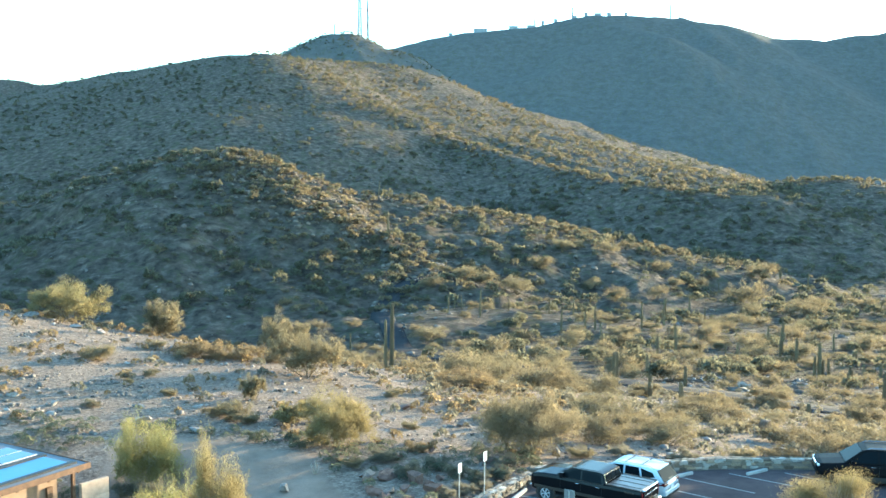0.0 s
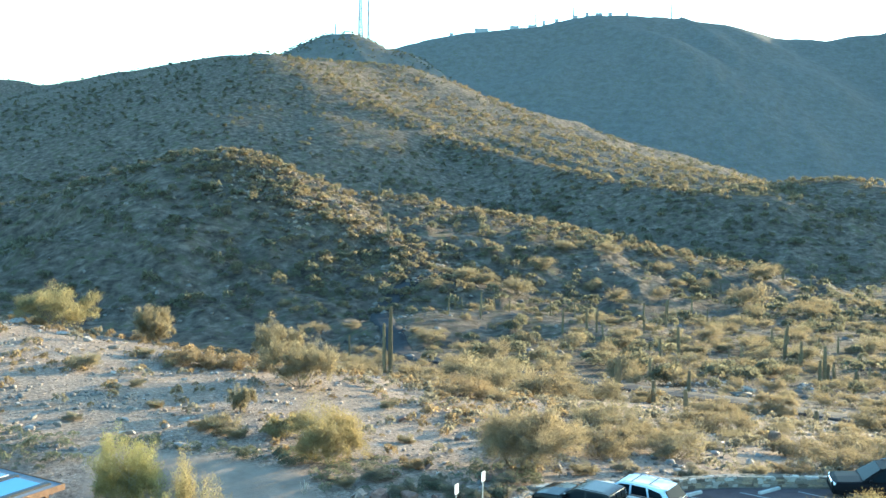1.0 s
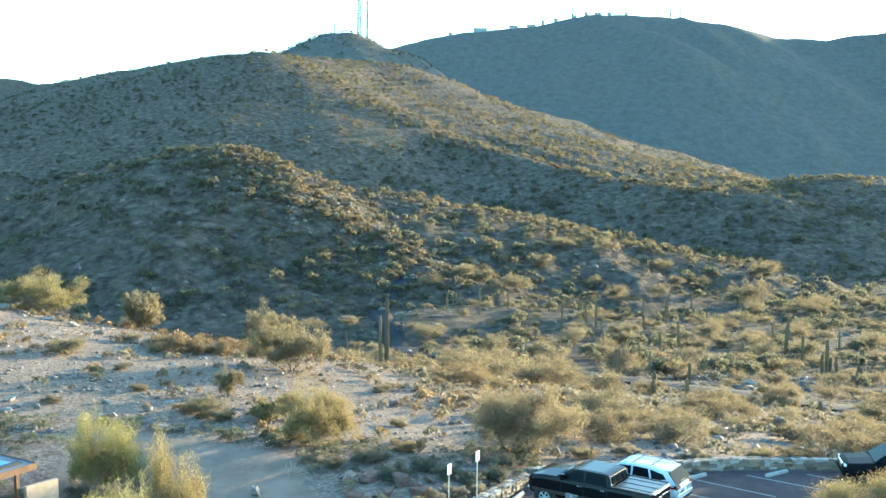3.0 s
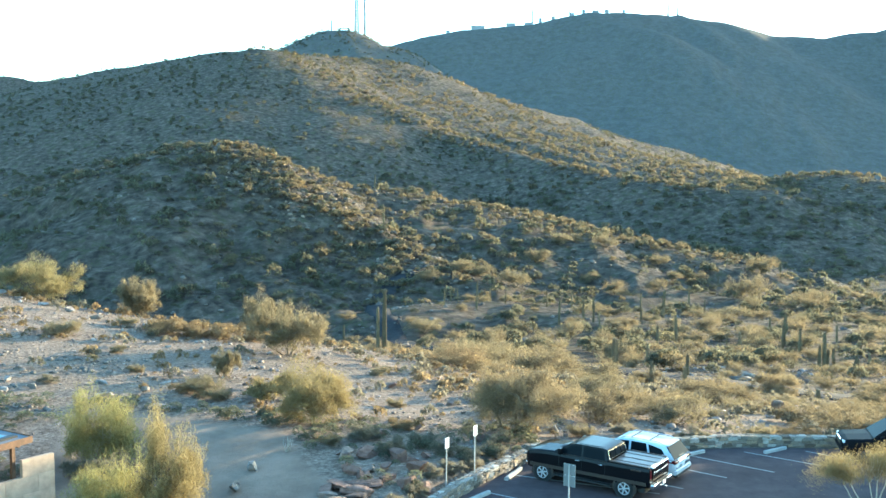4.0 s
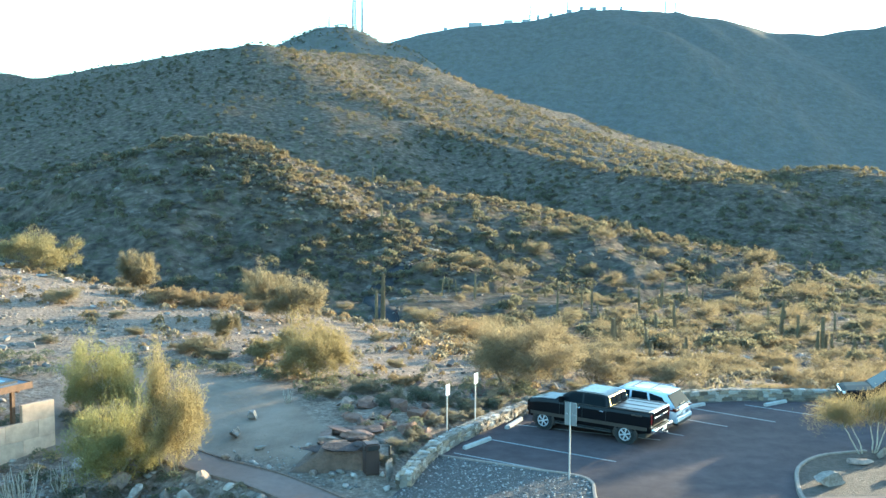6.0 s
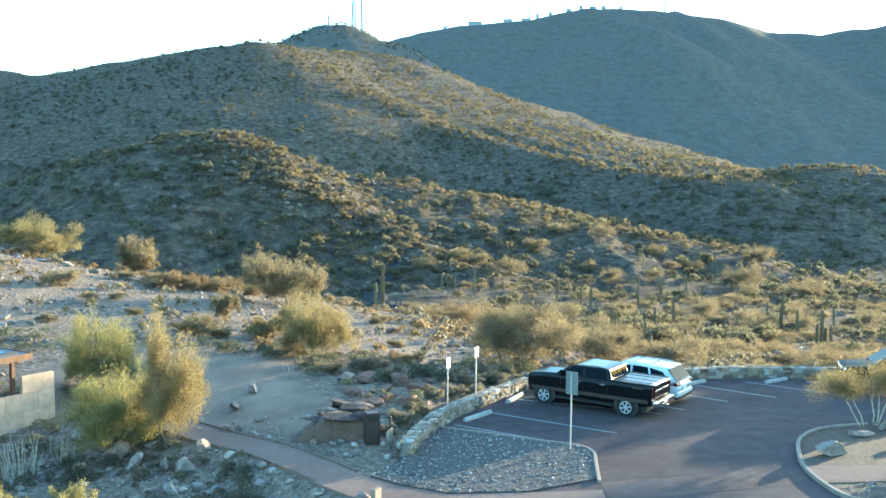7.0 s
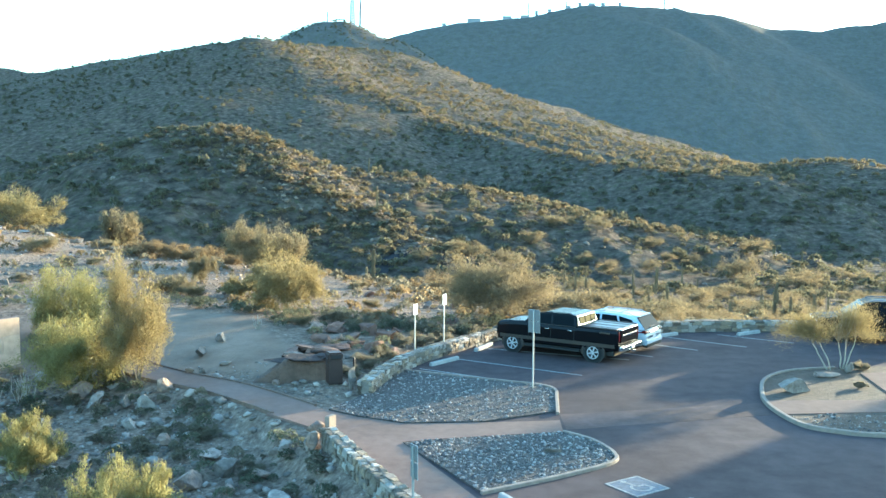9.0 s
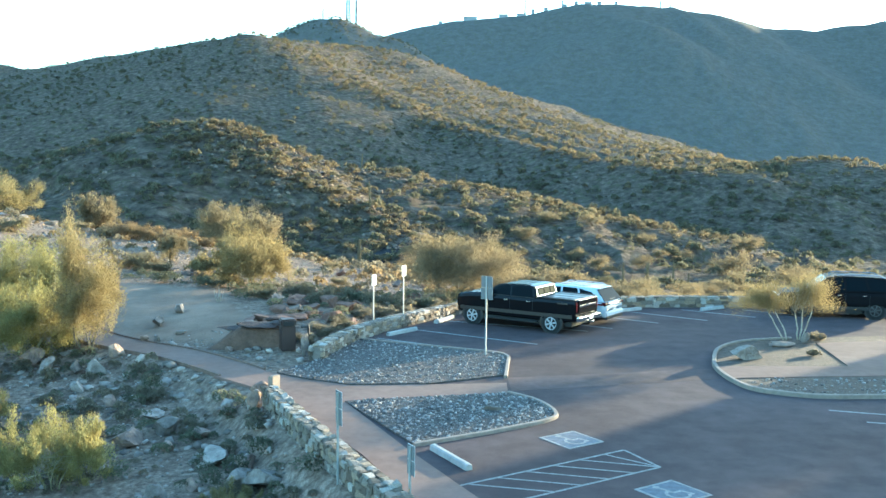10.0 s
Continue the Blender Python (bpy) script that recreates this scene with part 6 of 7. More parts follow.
def stone_wall(name, pts, z0, z1, thick, label, length=0.36, courses=3, seed=1):
    """A mortared rubble wall along plan points, each stone of its own."""
    r = np.random.default_rng(seed)
    core = strip(name, pts, thick - 0.08, z0 - 0.3, z1 - 0.05, M_MORTAR)
    tagged(core, label, "wall", kind="structure")
    for a, b in zip(pts, pts[1:]):
        a, b = Vector(a), Vector(b)
        d = (b - a)
        ln = d.length
        d.normalize()
        n = Vector((-d.y, d.x))
        ang = math.atan2(d.y, d.x)
        hgt = (z1 - z0 - 0.05) / courses

        def lay(u, side, z, w, wide, high):
            mid = a + d * min(max(u, 0.04), ln - 0.04) + n * side
            o = bpy.data.objects.new("stone", BLOCKS[r.integers(0, 10)])
            scene.collection.objects.link(o)
            o.parent = core
            o.matrix_basis = pose(mid.x, mid.y, z, 0, 0, math.degrees(ang) + r.normal(0, 4)) @ Matrix.Diagonal((w, wide, high, 1))

        for sgn in (1, -1):
            for c in range(courses):
                u = -r.random() * length * 0.5
                while u < ln:
                    w = length * r.uniform(0.4, 1.5)
                    lay(u + w / 2, sgn * (thick * 0.5 - 0.05 + r.normal(0, 0.008)), z0 + hgt * (c + 0.5) + r.normal(0, hgt * 0.14), w * 0.97, 0.13, hgt * r.uniform(0.7, 1.25))
                    u += w
        rows = 2
        for c in range(rows):
            u = -r.random() * length * 0.5
            while u < ln:
                w = length * r.uniform(0.45, 1.4)
                lay(u + w / 2, thick * ((c + 0.5) / rows - 0.5) + r.normal(0, 0.015), z1 - 0.06 + r.normal(0, 0.008), w * 0.96, thick / rows * r.uniform(0.8, 1.08), 0.13)
                u += w
    return core


# ---- signs and lot furniture ----
M_SIGN = plain("sign_white", (0.60, 0.59, 0.57), 0.5)
M_SIGN_BACK = plain("sign_back", (0.15, 0.15, 0.148), 0.6, 0.0, spec=0.2)
M_POST = plain("galvanised_post", (0.40, 0.40, 0.38), 0.5, 0.5)
M_BAR = plain("sign_print", (0.36, 0.38, 0.42), 0.5)


def sign(x, y, z0, z1, turn, w, h, label, bars=True, plates=1):
    e = thing("parking_sign", pose(x, y, z0, 0, 0, turn), label, "sign", "parking signs")
    part("post", box_bm(-0.025, 0.025, -0.02, 0.02, -0.3, z1 - z0 - 0.03, 0.006), M_POST, e)
    hh = h / plates
    for k in range(plates):
        t = z1 - z0 - k * hh
        p = part("plate", box_bm(-w / 2, w / 2, -0.032, -0.024, t - hh + 0.015, t, 0.003), M_SIGN, e)
        part("plate_back", box_bm(-w / 2 + 0.004, w / 2 - 0.004, -0.022, -0.018, t - hh + 0.02, t - 0.005), M_SIGN_BACK, p, "bare grey back of the plate")
        if bars:
            for j in range(3):
                part("print_bar", box_bm(-w * 0.34, w * (0.34 - 0.08 * j), -0.0345, -0.031, t - hh * (0.25 + 0.22 * j) - 0.02, t - hh * (0.25 + 0.22 * j) + 0.02), M_BAR, p)
    return e


sign(0.26, 38.1, ground_z(0.26, 38.1), 2.20, 56, 0.30, 0.46, "white parking sign on a slim post behind the wall")
sign(1.43, 39.0, ground_z(1.43, 39.0), 2.48, 56, 0.30, 0.46, "white parking sign on a slim post behind the wall")
sign(4.57, 32.75, 0.05, 2.80, 146, 0.46, 0.82, "grey-backed double parking sign in the gravel bed", True, 2)
sign(0.85, 19.6, ground_z(0.85, 19.6), 1.90, 120, 0.32, 0.75, "grey-backed parking sign beside the stone wall", True, 2)
sign(2.45, 17.75, 0.0, 1.30, 120, 0.30, 0.62, "grey-backed low parking sign at the walk's edge", True, 2)


M_STOP = mat("stop_concrete", (0.36, 0.345, 0.315), 0.85, vary=0.25, scale=5, bump=0.3, bump_scale=60)


def wheel_stop(a, b, label="pale concrete wheel stop at the head of a bay"):
    d = Vector((b[0] - a[0], b[1] - a[1]))
    e = bmesh.new()
    prof = [(-0.09, 0.0), (-0.075, 0.11), (-0.04, 0.14), (0.04, 0.14), (0.075, 0.11), (0.09, 0.0)]
    rows = [[e.verts.new((x, y, z)) for y, z in prof] for x in (0, 0.03, d.length - 0.03, d.length)]
    for vv in rows[0] + rows[-1]:
        vv.co.y *= 0.85
        vv.co.z *= 0.9
    for p, q in zip(rows, rows[1:]):
        for k in range(5):
            e.faces.new((p[k], p[k + 1], q[k + 1], q[k]))
    e.faces.new(rows[0])
    e.faces.new(rows[-1])
    bmesh.ops.recalc_face_normals(e, faces=e.faces)
    o = part("wheel_stop", e, M_STOP)
    o.matrix_basis = pose(a[0], a[1], 0.002, 0, 0, math.degrees(math.atan2(d.y, d.x)))
    return tagged(o, label, "wheel stop", "wheel stops")


wheel_stop((0.93, 36.45), (2.0, 37.8))
wheel_stop((2.75, 39.4), (3.5, 40.9))
wheel_stop((11.0, 42.9), (12.2, 43.7))
wheel_stop((14.95, 43.55), (16.2, 44.35))
wheel_stop((2.85, 21.75), (3.68, 20.2))
wheel_stop((4.9, 18.0), (5.35, 16.9))

# Painted markings for the accessible bays.
for a, b in (((3.45, 19.2), (7.38, 21.82)), ((7.38, 21.82), (7.95, 20.55)), ((7.95, 20.55), (4.1, 18.0))):
    paint("hatch_border", a, b, 0.065, "white painted border of the hatched aisle")
for k in range(6):
    u = 0.04 + k * 0.165
    a = (3.45 + (7.38 - 3.45) * u, 19.2 + (21.82 - 19.2) * u)
    v = min(1.0, u + 0.30)
    b = (4.1 + (7.95 - 4.1) * v, 18.0 + (20.55 - 18.0) * v)
    paint("hatch_line", a, b, 0.055, "white diagonal line of the hatched aisle")
M_BLUE = mat("faded_blue_paint", (0.115, 0.125, 0.15), 0.8, vary=0.4, scale=6, bump=0.2)


def bay_symbol(c, turn):
    m = pose(c[0], c[1], 0, 0, 0, turn)
    o = slab("bay_symbol", [(-0.56, -0.56), (0.56, -0.56), (0.56, 0.56), (-0.56, 0.56)], -0.02, 0.004, M_BLUE)
    o.matrix_basis = m
    tagged(o, "faded painted accessible-bay symbol with white border", "road marking", kind="structure")

    def line(a, b, w=0.08):
        a, b = Vector(a), Vector(b)
        d = (b - a).normalized() * w / 2
        n = Vector((-d.y, d.x))
        p = slab("symbol_line", [tuple(a + n), tuple(b + n), tuple(b - n), tuple(a - n)], -0.01, 0.009, M_PAINT, o)
        return p
    for a, b in (((-0.56, -0.53), (0.56, -0.53)), ((-0.56, 0.53), (0.56, 0.53)), ((-0.53, -0.49), (-0.53, 0.49)), ((0.53, -0.49), (0.53, 0.49))):
        line(a, b, 0.07)
    line((-0.06, 0.30), (-0.02, -0.02))
    line((-0.02, -0.02), (0.20, -0.04))
    line((0.20, -0.04), (0.28, -0.32))
    ring = [(0.24 * math.cos(t), -0.14 + 0.24 * math.sin(t)) for t in np.linspace(radians(100), radians(330), 12)]
    strip("symbol_wheel", ring, 0.07, -0.01, 0.009, M_PAINT, o)
    bm = lathe([(0.085, -0.01), (0.085, 0.009)], 12)
    bmesh.ops.translate(bm, verts=bm.verts, vec=(-0.08, 0.40, 0))
    part("symbol_head", bm, M_PAINT, o)


bay_symbol((6.24, 22.62), 34)
bay_symbol((7.85, 18.9), 34)
paint("bay_line", (13.76, 25.69), (19.0, 24.1), 0.10, BAY_LINE)
paint("bay_line", (14.29, 24.49), (19.5, 22.9), 0.10, BAY_LINE)

# Litter bin, with a pale boulder and a short post beside it.
can = thing("litter_bin", pose(-2.45, 33.35, ground_z(-2.45, 33.35), 0, 0, 20), "dark brown square litter bin with a hooded top by the wall", "litter bin")
M_BIN = plain("bin_brown", (0.034, 0.018, 0.013), 0.6, bump=0.2)
part("body", box_bm(-0.25, 0.25, -0.25, 0.25, 0.0, 0.86, 0.02), M_BIN, can)
part("hood", box_bm(-0.27, 0.27, -0.27, 0.27, 0.86, 1.12, 0.05), M_BIN, can)
part("opening", box_bm(-0.18, 0.18, -0.285, -0.2, 0.90, 1.04, 0.01), M_PLASTIC, can)
bm = lathe([(0.04, -0.2), (0.04, 0.62), (0.03, 0.66)], 10)
post = part("marker_post", bm, M_PLASTIC)
post.matrix_basis = pose(-1.85, 34.4, ground_z(-1.85, 34.4))
tagged(post, "short dark marker post beside the wall end", "post")


# ---- boulders ----
M_ROCK_BROWN = mat("brown_rock", (0.34, 0.24, 0.17), 0.92, vary=0.5, scale=3, bump=0.8, bump_scale=9, second=(0.16, 0.12, 0.10))
def boulder(x, y, w, d, h, turn, material, label, seed, sink=0.18, z=None):
    r = np.random.default_rng(seed)
    bm = bmesh.new()
    bmesh.ops.create_icosphere(bm, subdivisions=3, radius=0.5)
    cuts = unit(9, r)
    off = r.uniform(0.13, 0.33, 9)
    for vv in bm.verts:
        for c, o in zip(cuts, off):
            s = vv.co.dot(Vector(c)) - o
            if s > 0:
                vv.co -= Vector(c) * s * 0.97
        vv.co += vv.co.normalized() * (0.04 * noise.noise(vv.co * 5 + Vector((seed, 0, 0))) + 0.025 * noise.noise(vv.co * 13 + Vector((0, seed, 0))))
        vv.co = Vector((vv.co.x * w, vv.co.y * d, (vv.co.z + 0.40) * h * 1.15))
    ob = part("boulder", bm, material)
    ob.matrix_basis = pose(x, y, (ground_z(x, y) if z is None else z) - sink * h, 0, 0, turn)
    return tagged(ob, label, "rock", "boulders")


PALE, RED, FLAT = "pale angular boulder on the shaded bank", "brown varnished boulder beside low bushes", "long flat grey stone edging the gravel slope"
for k, (x, y, w, d, h) in enumerate(((-8.6, 31.6, 0.75, 0.5, 0.55), (-8.3, 32.6, 0.7, 0.45, 0.55), (-5.4, 27.2, 0.9, 0.6, 0.5), (-2.6, 23.6, 1.15, 0.8, 0.55), (-1.8, 22.8, 0.9, 0.7, 0.5), (-1.1, 21.6, 1.2, 0.9, 0.75), (-4.6, 26.0, 1.0, 0.7, 0.5), (-5.6, 25.2, 1.4, 0.9, 0.65), (-3.0, 26.4, 0.9, 0.6, 0.6), (-2.3, 26.2, 0.7, 0.6, 0.65), (-3.7, 25.6, 0.7, 0.5, 0.5), (-1.6, 22.0, 1.1, 0.75, 0.5),
                                     (-0.3, 19.6, 1.2, 1.0, 0.9), (-2.9, 21.9, 0.5, 0.4, 0.4), (-2.3, 20.6, 0.4, 0.35, 0.35), (-3.6, 21.0, 0.8, 0.6, 0.5), (-11.5, 33.0, 1.2, 0.8, 0.7), (-10.6, 32.2, 1.0, 0.8, 0.7),
                                     (-9.4, 31.8, 0.7, 0.6, 0.6), (-12.6, 32.2, 0.9, 0.6, 0.5), (-10.9, 34.6, 1.0, 0.6, 0.6), (-5.9, 30.0, 0.6, 0.4, 0.35), (-4.5, 33.4, 0.5, 0.35, 0.3), (-8.8, 30.1, 0.9, 0.6, 0.5),
                                     (-11.8, 29.8, 1.1, 0.8, 0.6), (-7.1, 28.6, 0.6, 0.4, 0.4), (-13.6, 35.0, 0.8, 0.6, 0.5), (-12.2, 36.2, 0.9, 0.6, 0.5), (-4.3, 24.7, 0.5, 0.4, 0.3), (-6.7, 24.6, 0.8, 0.5, 0.4),
                                     (-3.4, 26.9, 0.5, 0.35, 0.3), (-2.3, 27.9, 0.35, 0.3, 0.25), (-8.2, 37.4, 1.2, 0.5, 0.45), (-7.9, 39.3, 0.9, 0.6, 0.5), (-8.05, 34.95, 0.5, 0.35, 0.3), (-7.6, 35.0, 0.45, 0.3, 0.3), (-1.75, 33.0, 0.5, 0.45, 0.85))):
    boulder(x, y, w * 1.12, d * 1.1, h * 1.15, 37 * k, M_ROCK if k % 3 != 1 else M_ROCK_BROWN, PALE if k < 36 else "pale upright boulder beside the litter bin", 300 + k)
for k, (x, y, w, d, h) in enumerate(((-4.3, 41.2, 0.6, 0.5, 0.4), (-3.3, 41.2, 1.2, 0.6, 0.4), (-2.0, 40.8, 1.3, 0.7, 0.45), (-1.2, 39.8, 0.8, 0.5, 0.35), (-3.9, 39.2, 0.7, 0.5, 0.35), (-3.0, 38.2, 0.9, 0.5, 0.3),
                                     (-3.3, 36.4, 1.9, 0.8, 0.35), (-4.4, 36.0, 0.9, 0.5, 0.3), (-2.1, 37.8, 0.8, 0.5, 0.35), (-0.6, 41.0, 0.7, 0.4, 0.3), (1.9, 44.6, 0.9, 0.6, 0.4), (-2.8, 44.6, 0.9, 0.6, 0.4), (-1.2, 46.5, 0.7, 0.5, 0.4),
                                     (-4.2, 47.8, 0.8, 0.6, 0.4), (-4.1, 40.5, 0.8, 0.48, 0.5), (-3.2, 41.2, 1.3, 0.78, 0.5), (-1.8, 40.4, 1.3, 0.78, 0.5), (-0.9, 38.9, 0.9, 0.54, 0.4), (-1.3, 37.3, 1, 0.6, 0.4), (-0.6, 37.6, 0.8, 0.48, 0.4), (-3.6, 38.4, 0.8, 0.48, 0.35),
                                     (-2.9, 38.8, 0.9, 0.54, 0.4), (-2.3, 39.0, 0.8, 0.48, 0.4), (-4.0, 36.9, 1.6, 0.96, 0.4), (-3.2, 37.0, 1.5, 0.9, 0.4), (-4.5, 36.7, 1.3, 0.78, 0.35), (-3.1, 37.9, 0.7, 0.42, 0.35), (-5.8, 43.6, 0.8, 0.6, 0.3), (0.4, 54.0, 0.8, 0.6, 0.5), (2.2, 55.6, 0.9, 0.6, 0.5), (-3.2, 57.2, 0.7, 0.5, 0.4))):
    boulder(x, y, w * 1.3, d * 1.3, h * 1.25, 53 * k, M_ROCK_RED if k % 7 else M_ROCK_BROWN, RED, 340 + k)
for k, (x, y, w, d, h) in enumerate(((-13.9, 47.5, 2.3, 0.8, 0.45), (-15.9, 48.5, 1.8, 0.8, 0.4), (-17.5, 49.2, 1.6, 0.7, 0.4), (-16.0, 50.8, 1.2, 0.6, 0.4), (-15.4, 52.6, 1.0, 0.6, 0.4), (-10.2, 47.4, 0.8, 0.5, 0.3), (-18.6, 51.6, 1.0, 0.6, 0.4),
                                     (-36.0, 76.5, 1.8, 1.0, 0.7), (-33.8, 75.4, 2.2, 1.0, 0.7), (-31.0, 73.8, 1.8, 1.0, 0.6), (-28.2, 71.6, 1.6, 0.9, 0.6), (-25.6, 70.2, 1.9, 1.0, 0.6), (-22.6, 68.2, 2.0, 1.0, 0.7), (-21.6, 69.0, 1.2, 0.8, 0.6),
                                     (-26.3, 51.6, 1.4, 1.0, 0.6), (-25.2, 52.6, 1.3, 0.9, 0.6), (-22.8, 48.6, 1.2, 0.8, 0.6), (-23.9, 53.2, 1.2, 0.8, 0.5), (-22.6, 47.2, 1.1, 0.7, 0.5), (-21.0, 46.4, 1.0, 0.8, 0.5), (-20.2, 47.6, 0.9, 0.6, 0.4), (-21.6, 49.6, 1.3, 0.9, 0.6), (-19.4, 46.2, 0.8, 0.6, 0.4), (-23.4, 50.6, 1.2, 0.9, 0.6), (-24.4, 48.0, 1.3, 0.8, 0.6), (-18.3, 62.6, 0.9, 0.6, 0.4), (-13.2, 52.2, 0.6, 0.5, 0.35))):
    f = 0.62 if k >= 14 else 0.85
    boulder(x, y, w * f, d * f, h * f, 20 * (k % 3) - 20, M_ROCK, FLAT if k < 7 else "weathered pale boulder on the gravel slope", 370 + k)
boulder(13.55, 32.35, 1.5, 0.9, 0.6, 10, M_ROCK, "pale boulder in the planted island", 401, 0.18, 0.06)
boulder(16.75, 35.5, 0.5, 0.45, 0.6, 40, M_ROCK, "small pale stone beside the island tree", 402, 0.18, 0.06)
boulder(15.6, 34.9, 1.5, 0.8, 0.2, 0, M_ROCK_BROWN, "low flat brown stone in the planted island", 403, 0.18, 0.06)
boulder(4.55, 25.2, 0.7, 0.3, 0.2, 10, M_ROCK, "flat pale stone in the gravel bed", 404, 0.18, 0.05)

# Eroded bank beside the bin, capped by dark flat stones.
def earth_bank():
    x = np.linspace(-5.7, -2.72, 40)
    prof = ((33.50, -0.20), (33.58, 0.08), (33.66, 0.36), (33.70, 0.64), (33.82, 0.75), (34.25, 0.80), (34.9, 0.76), (35.7, 0.56), (36.7, 0.24))
    rows = []
    for u in x:
        edge = step(-5.7, -4.0, u)
        wob = 0.10 * fbm(np.array([u]), np.array([0.0]), 0.5, 3, 12)[0]
        rows.append([(u, y + wob * (1 if y < 34.0 else 0), -0.2 + (z + 0.2) * (0.1 + 0.9 * edge) + 0.05 * fbm(np.array([u * 3]), np.array([y * 3]), 1.0, 3, 13)[0]) for y, z in prof])
    v = np.array(rows)
    n, m, _ = v.shape
    i = (np.arange(n - 1)[:, None] * m + np.arange(m - 1)[None]).ravel()
    f = np.stack([i, i + m, i + m + 1, i + 1], -1)
    return tagged(from_arrays("earth_bank", v.reshape(-1, 3), f, mat("bank_earth", (0.145, 0.096, 0.068), 0.95, vary=0.4, scale=3, bump=0.8, bump_scale=10)), "eroded brown earth bank under dark flat stones", "bank", kind="structure")


earth_bank()
# Varnished rock, its colour lowered further to put the slabs in shade.
M_ROCK_DARK = mat("shaded_varnished_rock", (0.066, 0.046, 0.040), 0.9, vary=0.5, scale=2.5, bump=0.8, bump_scale=9)
for k, (x, y, w, d, h, z) in enumerate(((-4.35, 34.2, 1.8, 1.0, 0.28, 0.56), (-3.45, 34.0, 2.0, 1.1, 0.30, 0.76), (-2.9, 34.15, 1.0, 0.9, 0.30, 0.80), (-3.1, 34.9, 1.3, 0.8, 0.32, 0.74), (-4.3, 34.9, 1.1, 0.7, 0.28, 0.54))):
    boulder(x, y, w, d, h, 24 * k - 20, M_ROCK_DARK, "flat dark stone capping the earth bank", 420 + k, 0.18, z)

# ---- building at the slope's foot ----
E1, E2 = Vector((-0.49, -0.872)), Vector((-0.872, 0.49))
M_WOODTRIM = mat("stained_timber", (0.15, 0.08, 0.042), 0.7, vary=0.4, scale=5, bump=0.4, bump_scale=20)
M_ROOFING = mat("roof_membrane", (0.16, 0.16, 0.17), 0.8, vary=0.25, scale=2, bump=0.2, bump_scale=30)
M_PANEL = plain("solar_glass", (0.02, 0.035, 0.09), 0.08, spec=0.8)
M_SKYLIGHT = plain("blue_metal_roof", (0.05, 0.15, 0.27), 0.35, 0.0)
M_STUCCO = mat("brown_stucco", (0.30, 0.20, 0.13), 0.9, vary=0.2, scale=4, bump=0.3, bump_scale=40)
M_BLOCK = mat("concrete_block", (0.60, 0.42, 0.285), 0.9, vary=0.25, scale=3, bump=0.4, bump_scale=30, island=0.12)
hut = thing("park_building", Matrix(((E1.x, E2.x, 0, -16.0), (E1.y, E2.y, 0, 36.65), (0, 0, 1, 0), (0, 0, 0, 1))), "low park building with timber eaves and blue roof panels", "building")
gz = -0.8
part("roof", box_bm(0, 8.0, 0, 7.0, 2.38, 2.52, 0.01), M_ROOFING, hut)
part("fascia", box_bm(-0.03, 8.03, -0.05, 0.0, 2.30, 2.56, 0.008), M_WOODTRIM, hut, "brown timber fascia")
part("fascia", box_bm(-0.05, 0.0, 0.0, 7.0, 2.30, 2.56, 0.008), M_WOODTRIM, hut, "brown timber fascia")
for k in range(5):
    part("rafter", box_bm(0.5 + 1.5 * k, 0.6 + 1.5 * k, 0.02, 1.2, 2.22, 2.38, 0.008), M_WOODTRIM, hut)
part("metal_panel", box_bm(0.5, 7.5, 0.75, 2.4, 2.524, 2.56, 0.006), M_SKYLIGHT, hut, "blue metal roof panel")
for a in (0.40, 2.42):
    part("seam", box_bm(0.3, 7.7, a, a + 0.30, 2.522, 2.60, 0.01), M_PLASTIC, hut)
for j in range(2):
    for k in range(4):
        pn = part("solar_panel", box_bm(0.6 + 1.75 * k, 2.28 + 1.75 * k, 2.75 + 1.05 * j, 3.75 + 1.05 * j, 2.60, 2.635, 0.004), M_PANEL, hut, "dark blue solar panel with bright frame")
        part("panel_frame", box_bm(0.58 + 1.75 * k, 2.30 + 1.75 * k, 2.735 + 1.05 * j, 2.755 + 1.05 * j, 2.595, 2.645), M_ALLOY, pn)
part("wall", box_bm(1.0, 7.6, 0.9, 1.1, gz, 2.38), M_STUCCO, hut)
part("wall", box_bm(0.9, 1.1, 1.1, 6.6, gz, 2.38), M_STUCCO, hut)
part("wall", box_bm(7.4, 7.6, 1.1, 6.6, gz, 2.38), M_STUCCO, hut)
part("wall", box_bm(1.0, 7.6, 6.4, 6.6, gz, 2.38), M_STUCCO, hut)
part("post", box_bm(0.55, 0.7, 0.25, 0.4, gz, 2.38, 0.01), M_WOODTRIM, hut)
part("meter_box", box_bm(1.3, 1.6, 0.78, 0.9, 1.2, 1.7, 0.01), M_WOODTRIM, hut)
screen = tagged(slab("block_wall", [(0, 0), (4.5, 0), (4.5, 0.2), (0, 0.2)], -0.9, -0.4, M_BLOCK), "stepped tan concrete-block screen wall by the building", "wall", kind="structure")
F1 = Vector((-0.60, -0.80))
screen.matrix_basis = Matrix(((F1.x, -F1.y, 0, -15.58), (F1.y, F1.x, 0, 37.5), (0, 0, 1, 0), (0, 0, 0, 1)))
for row in range(3):
    z0 = -0.40 + 0.69 * row
    for k in range(4):
        x0 = k * 1.35 - (0.65 if row % 2 else 0)
        x1 = min(4.5, x0 + 1.35)
        x0 = max(0.0, x0)
        if row == 2:
            x1 = min(x1, 1.35)
        if x1 - x0 < 0.05:
            continue
        part("block", box_bm(x0 + 0.003, x1 - 0.003, 0.0, 0.2, z0 + 0.003, z0 + 0.687, 0.008), M_BLOCK, screen)

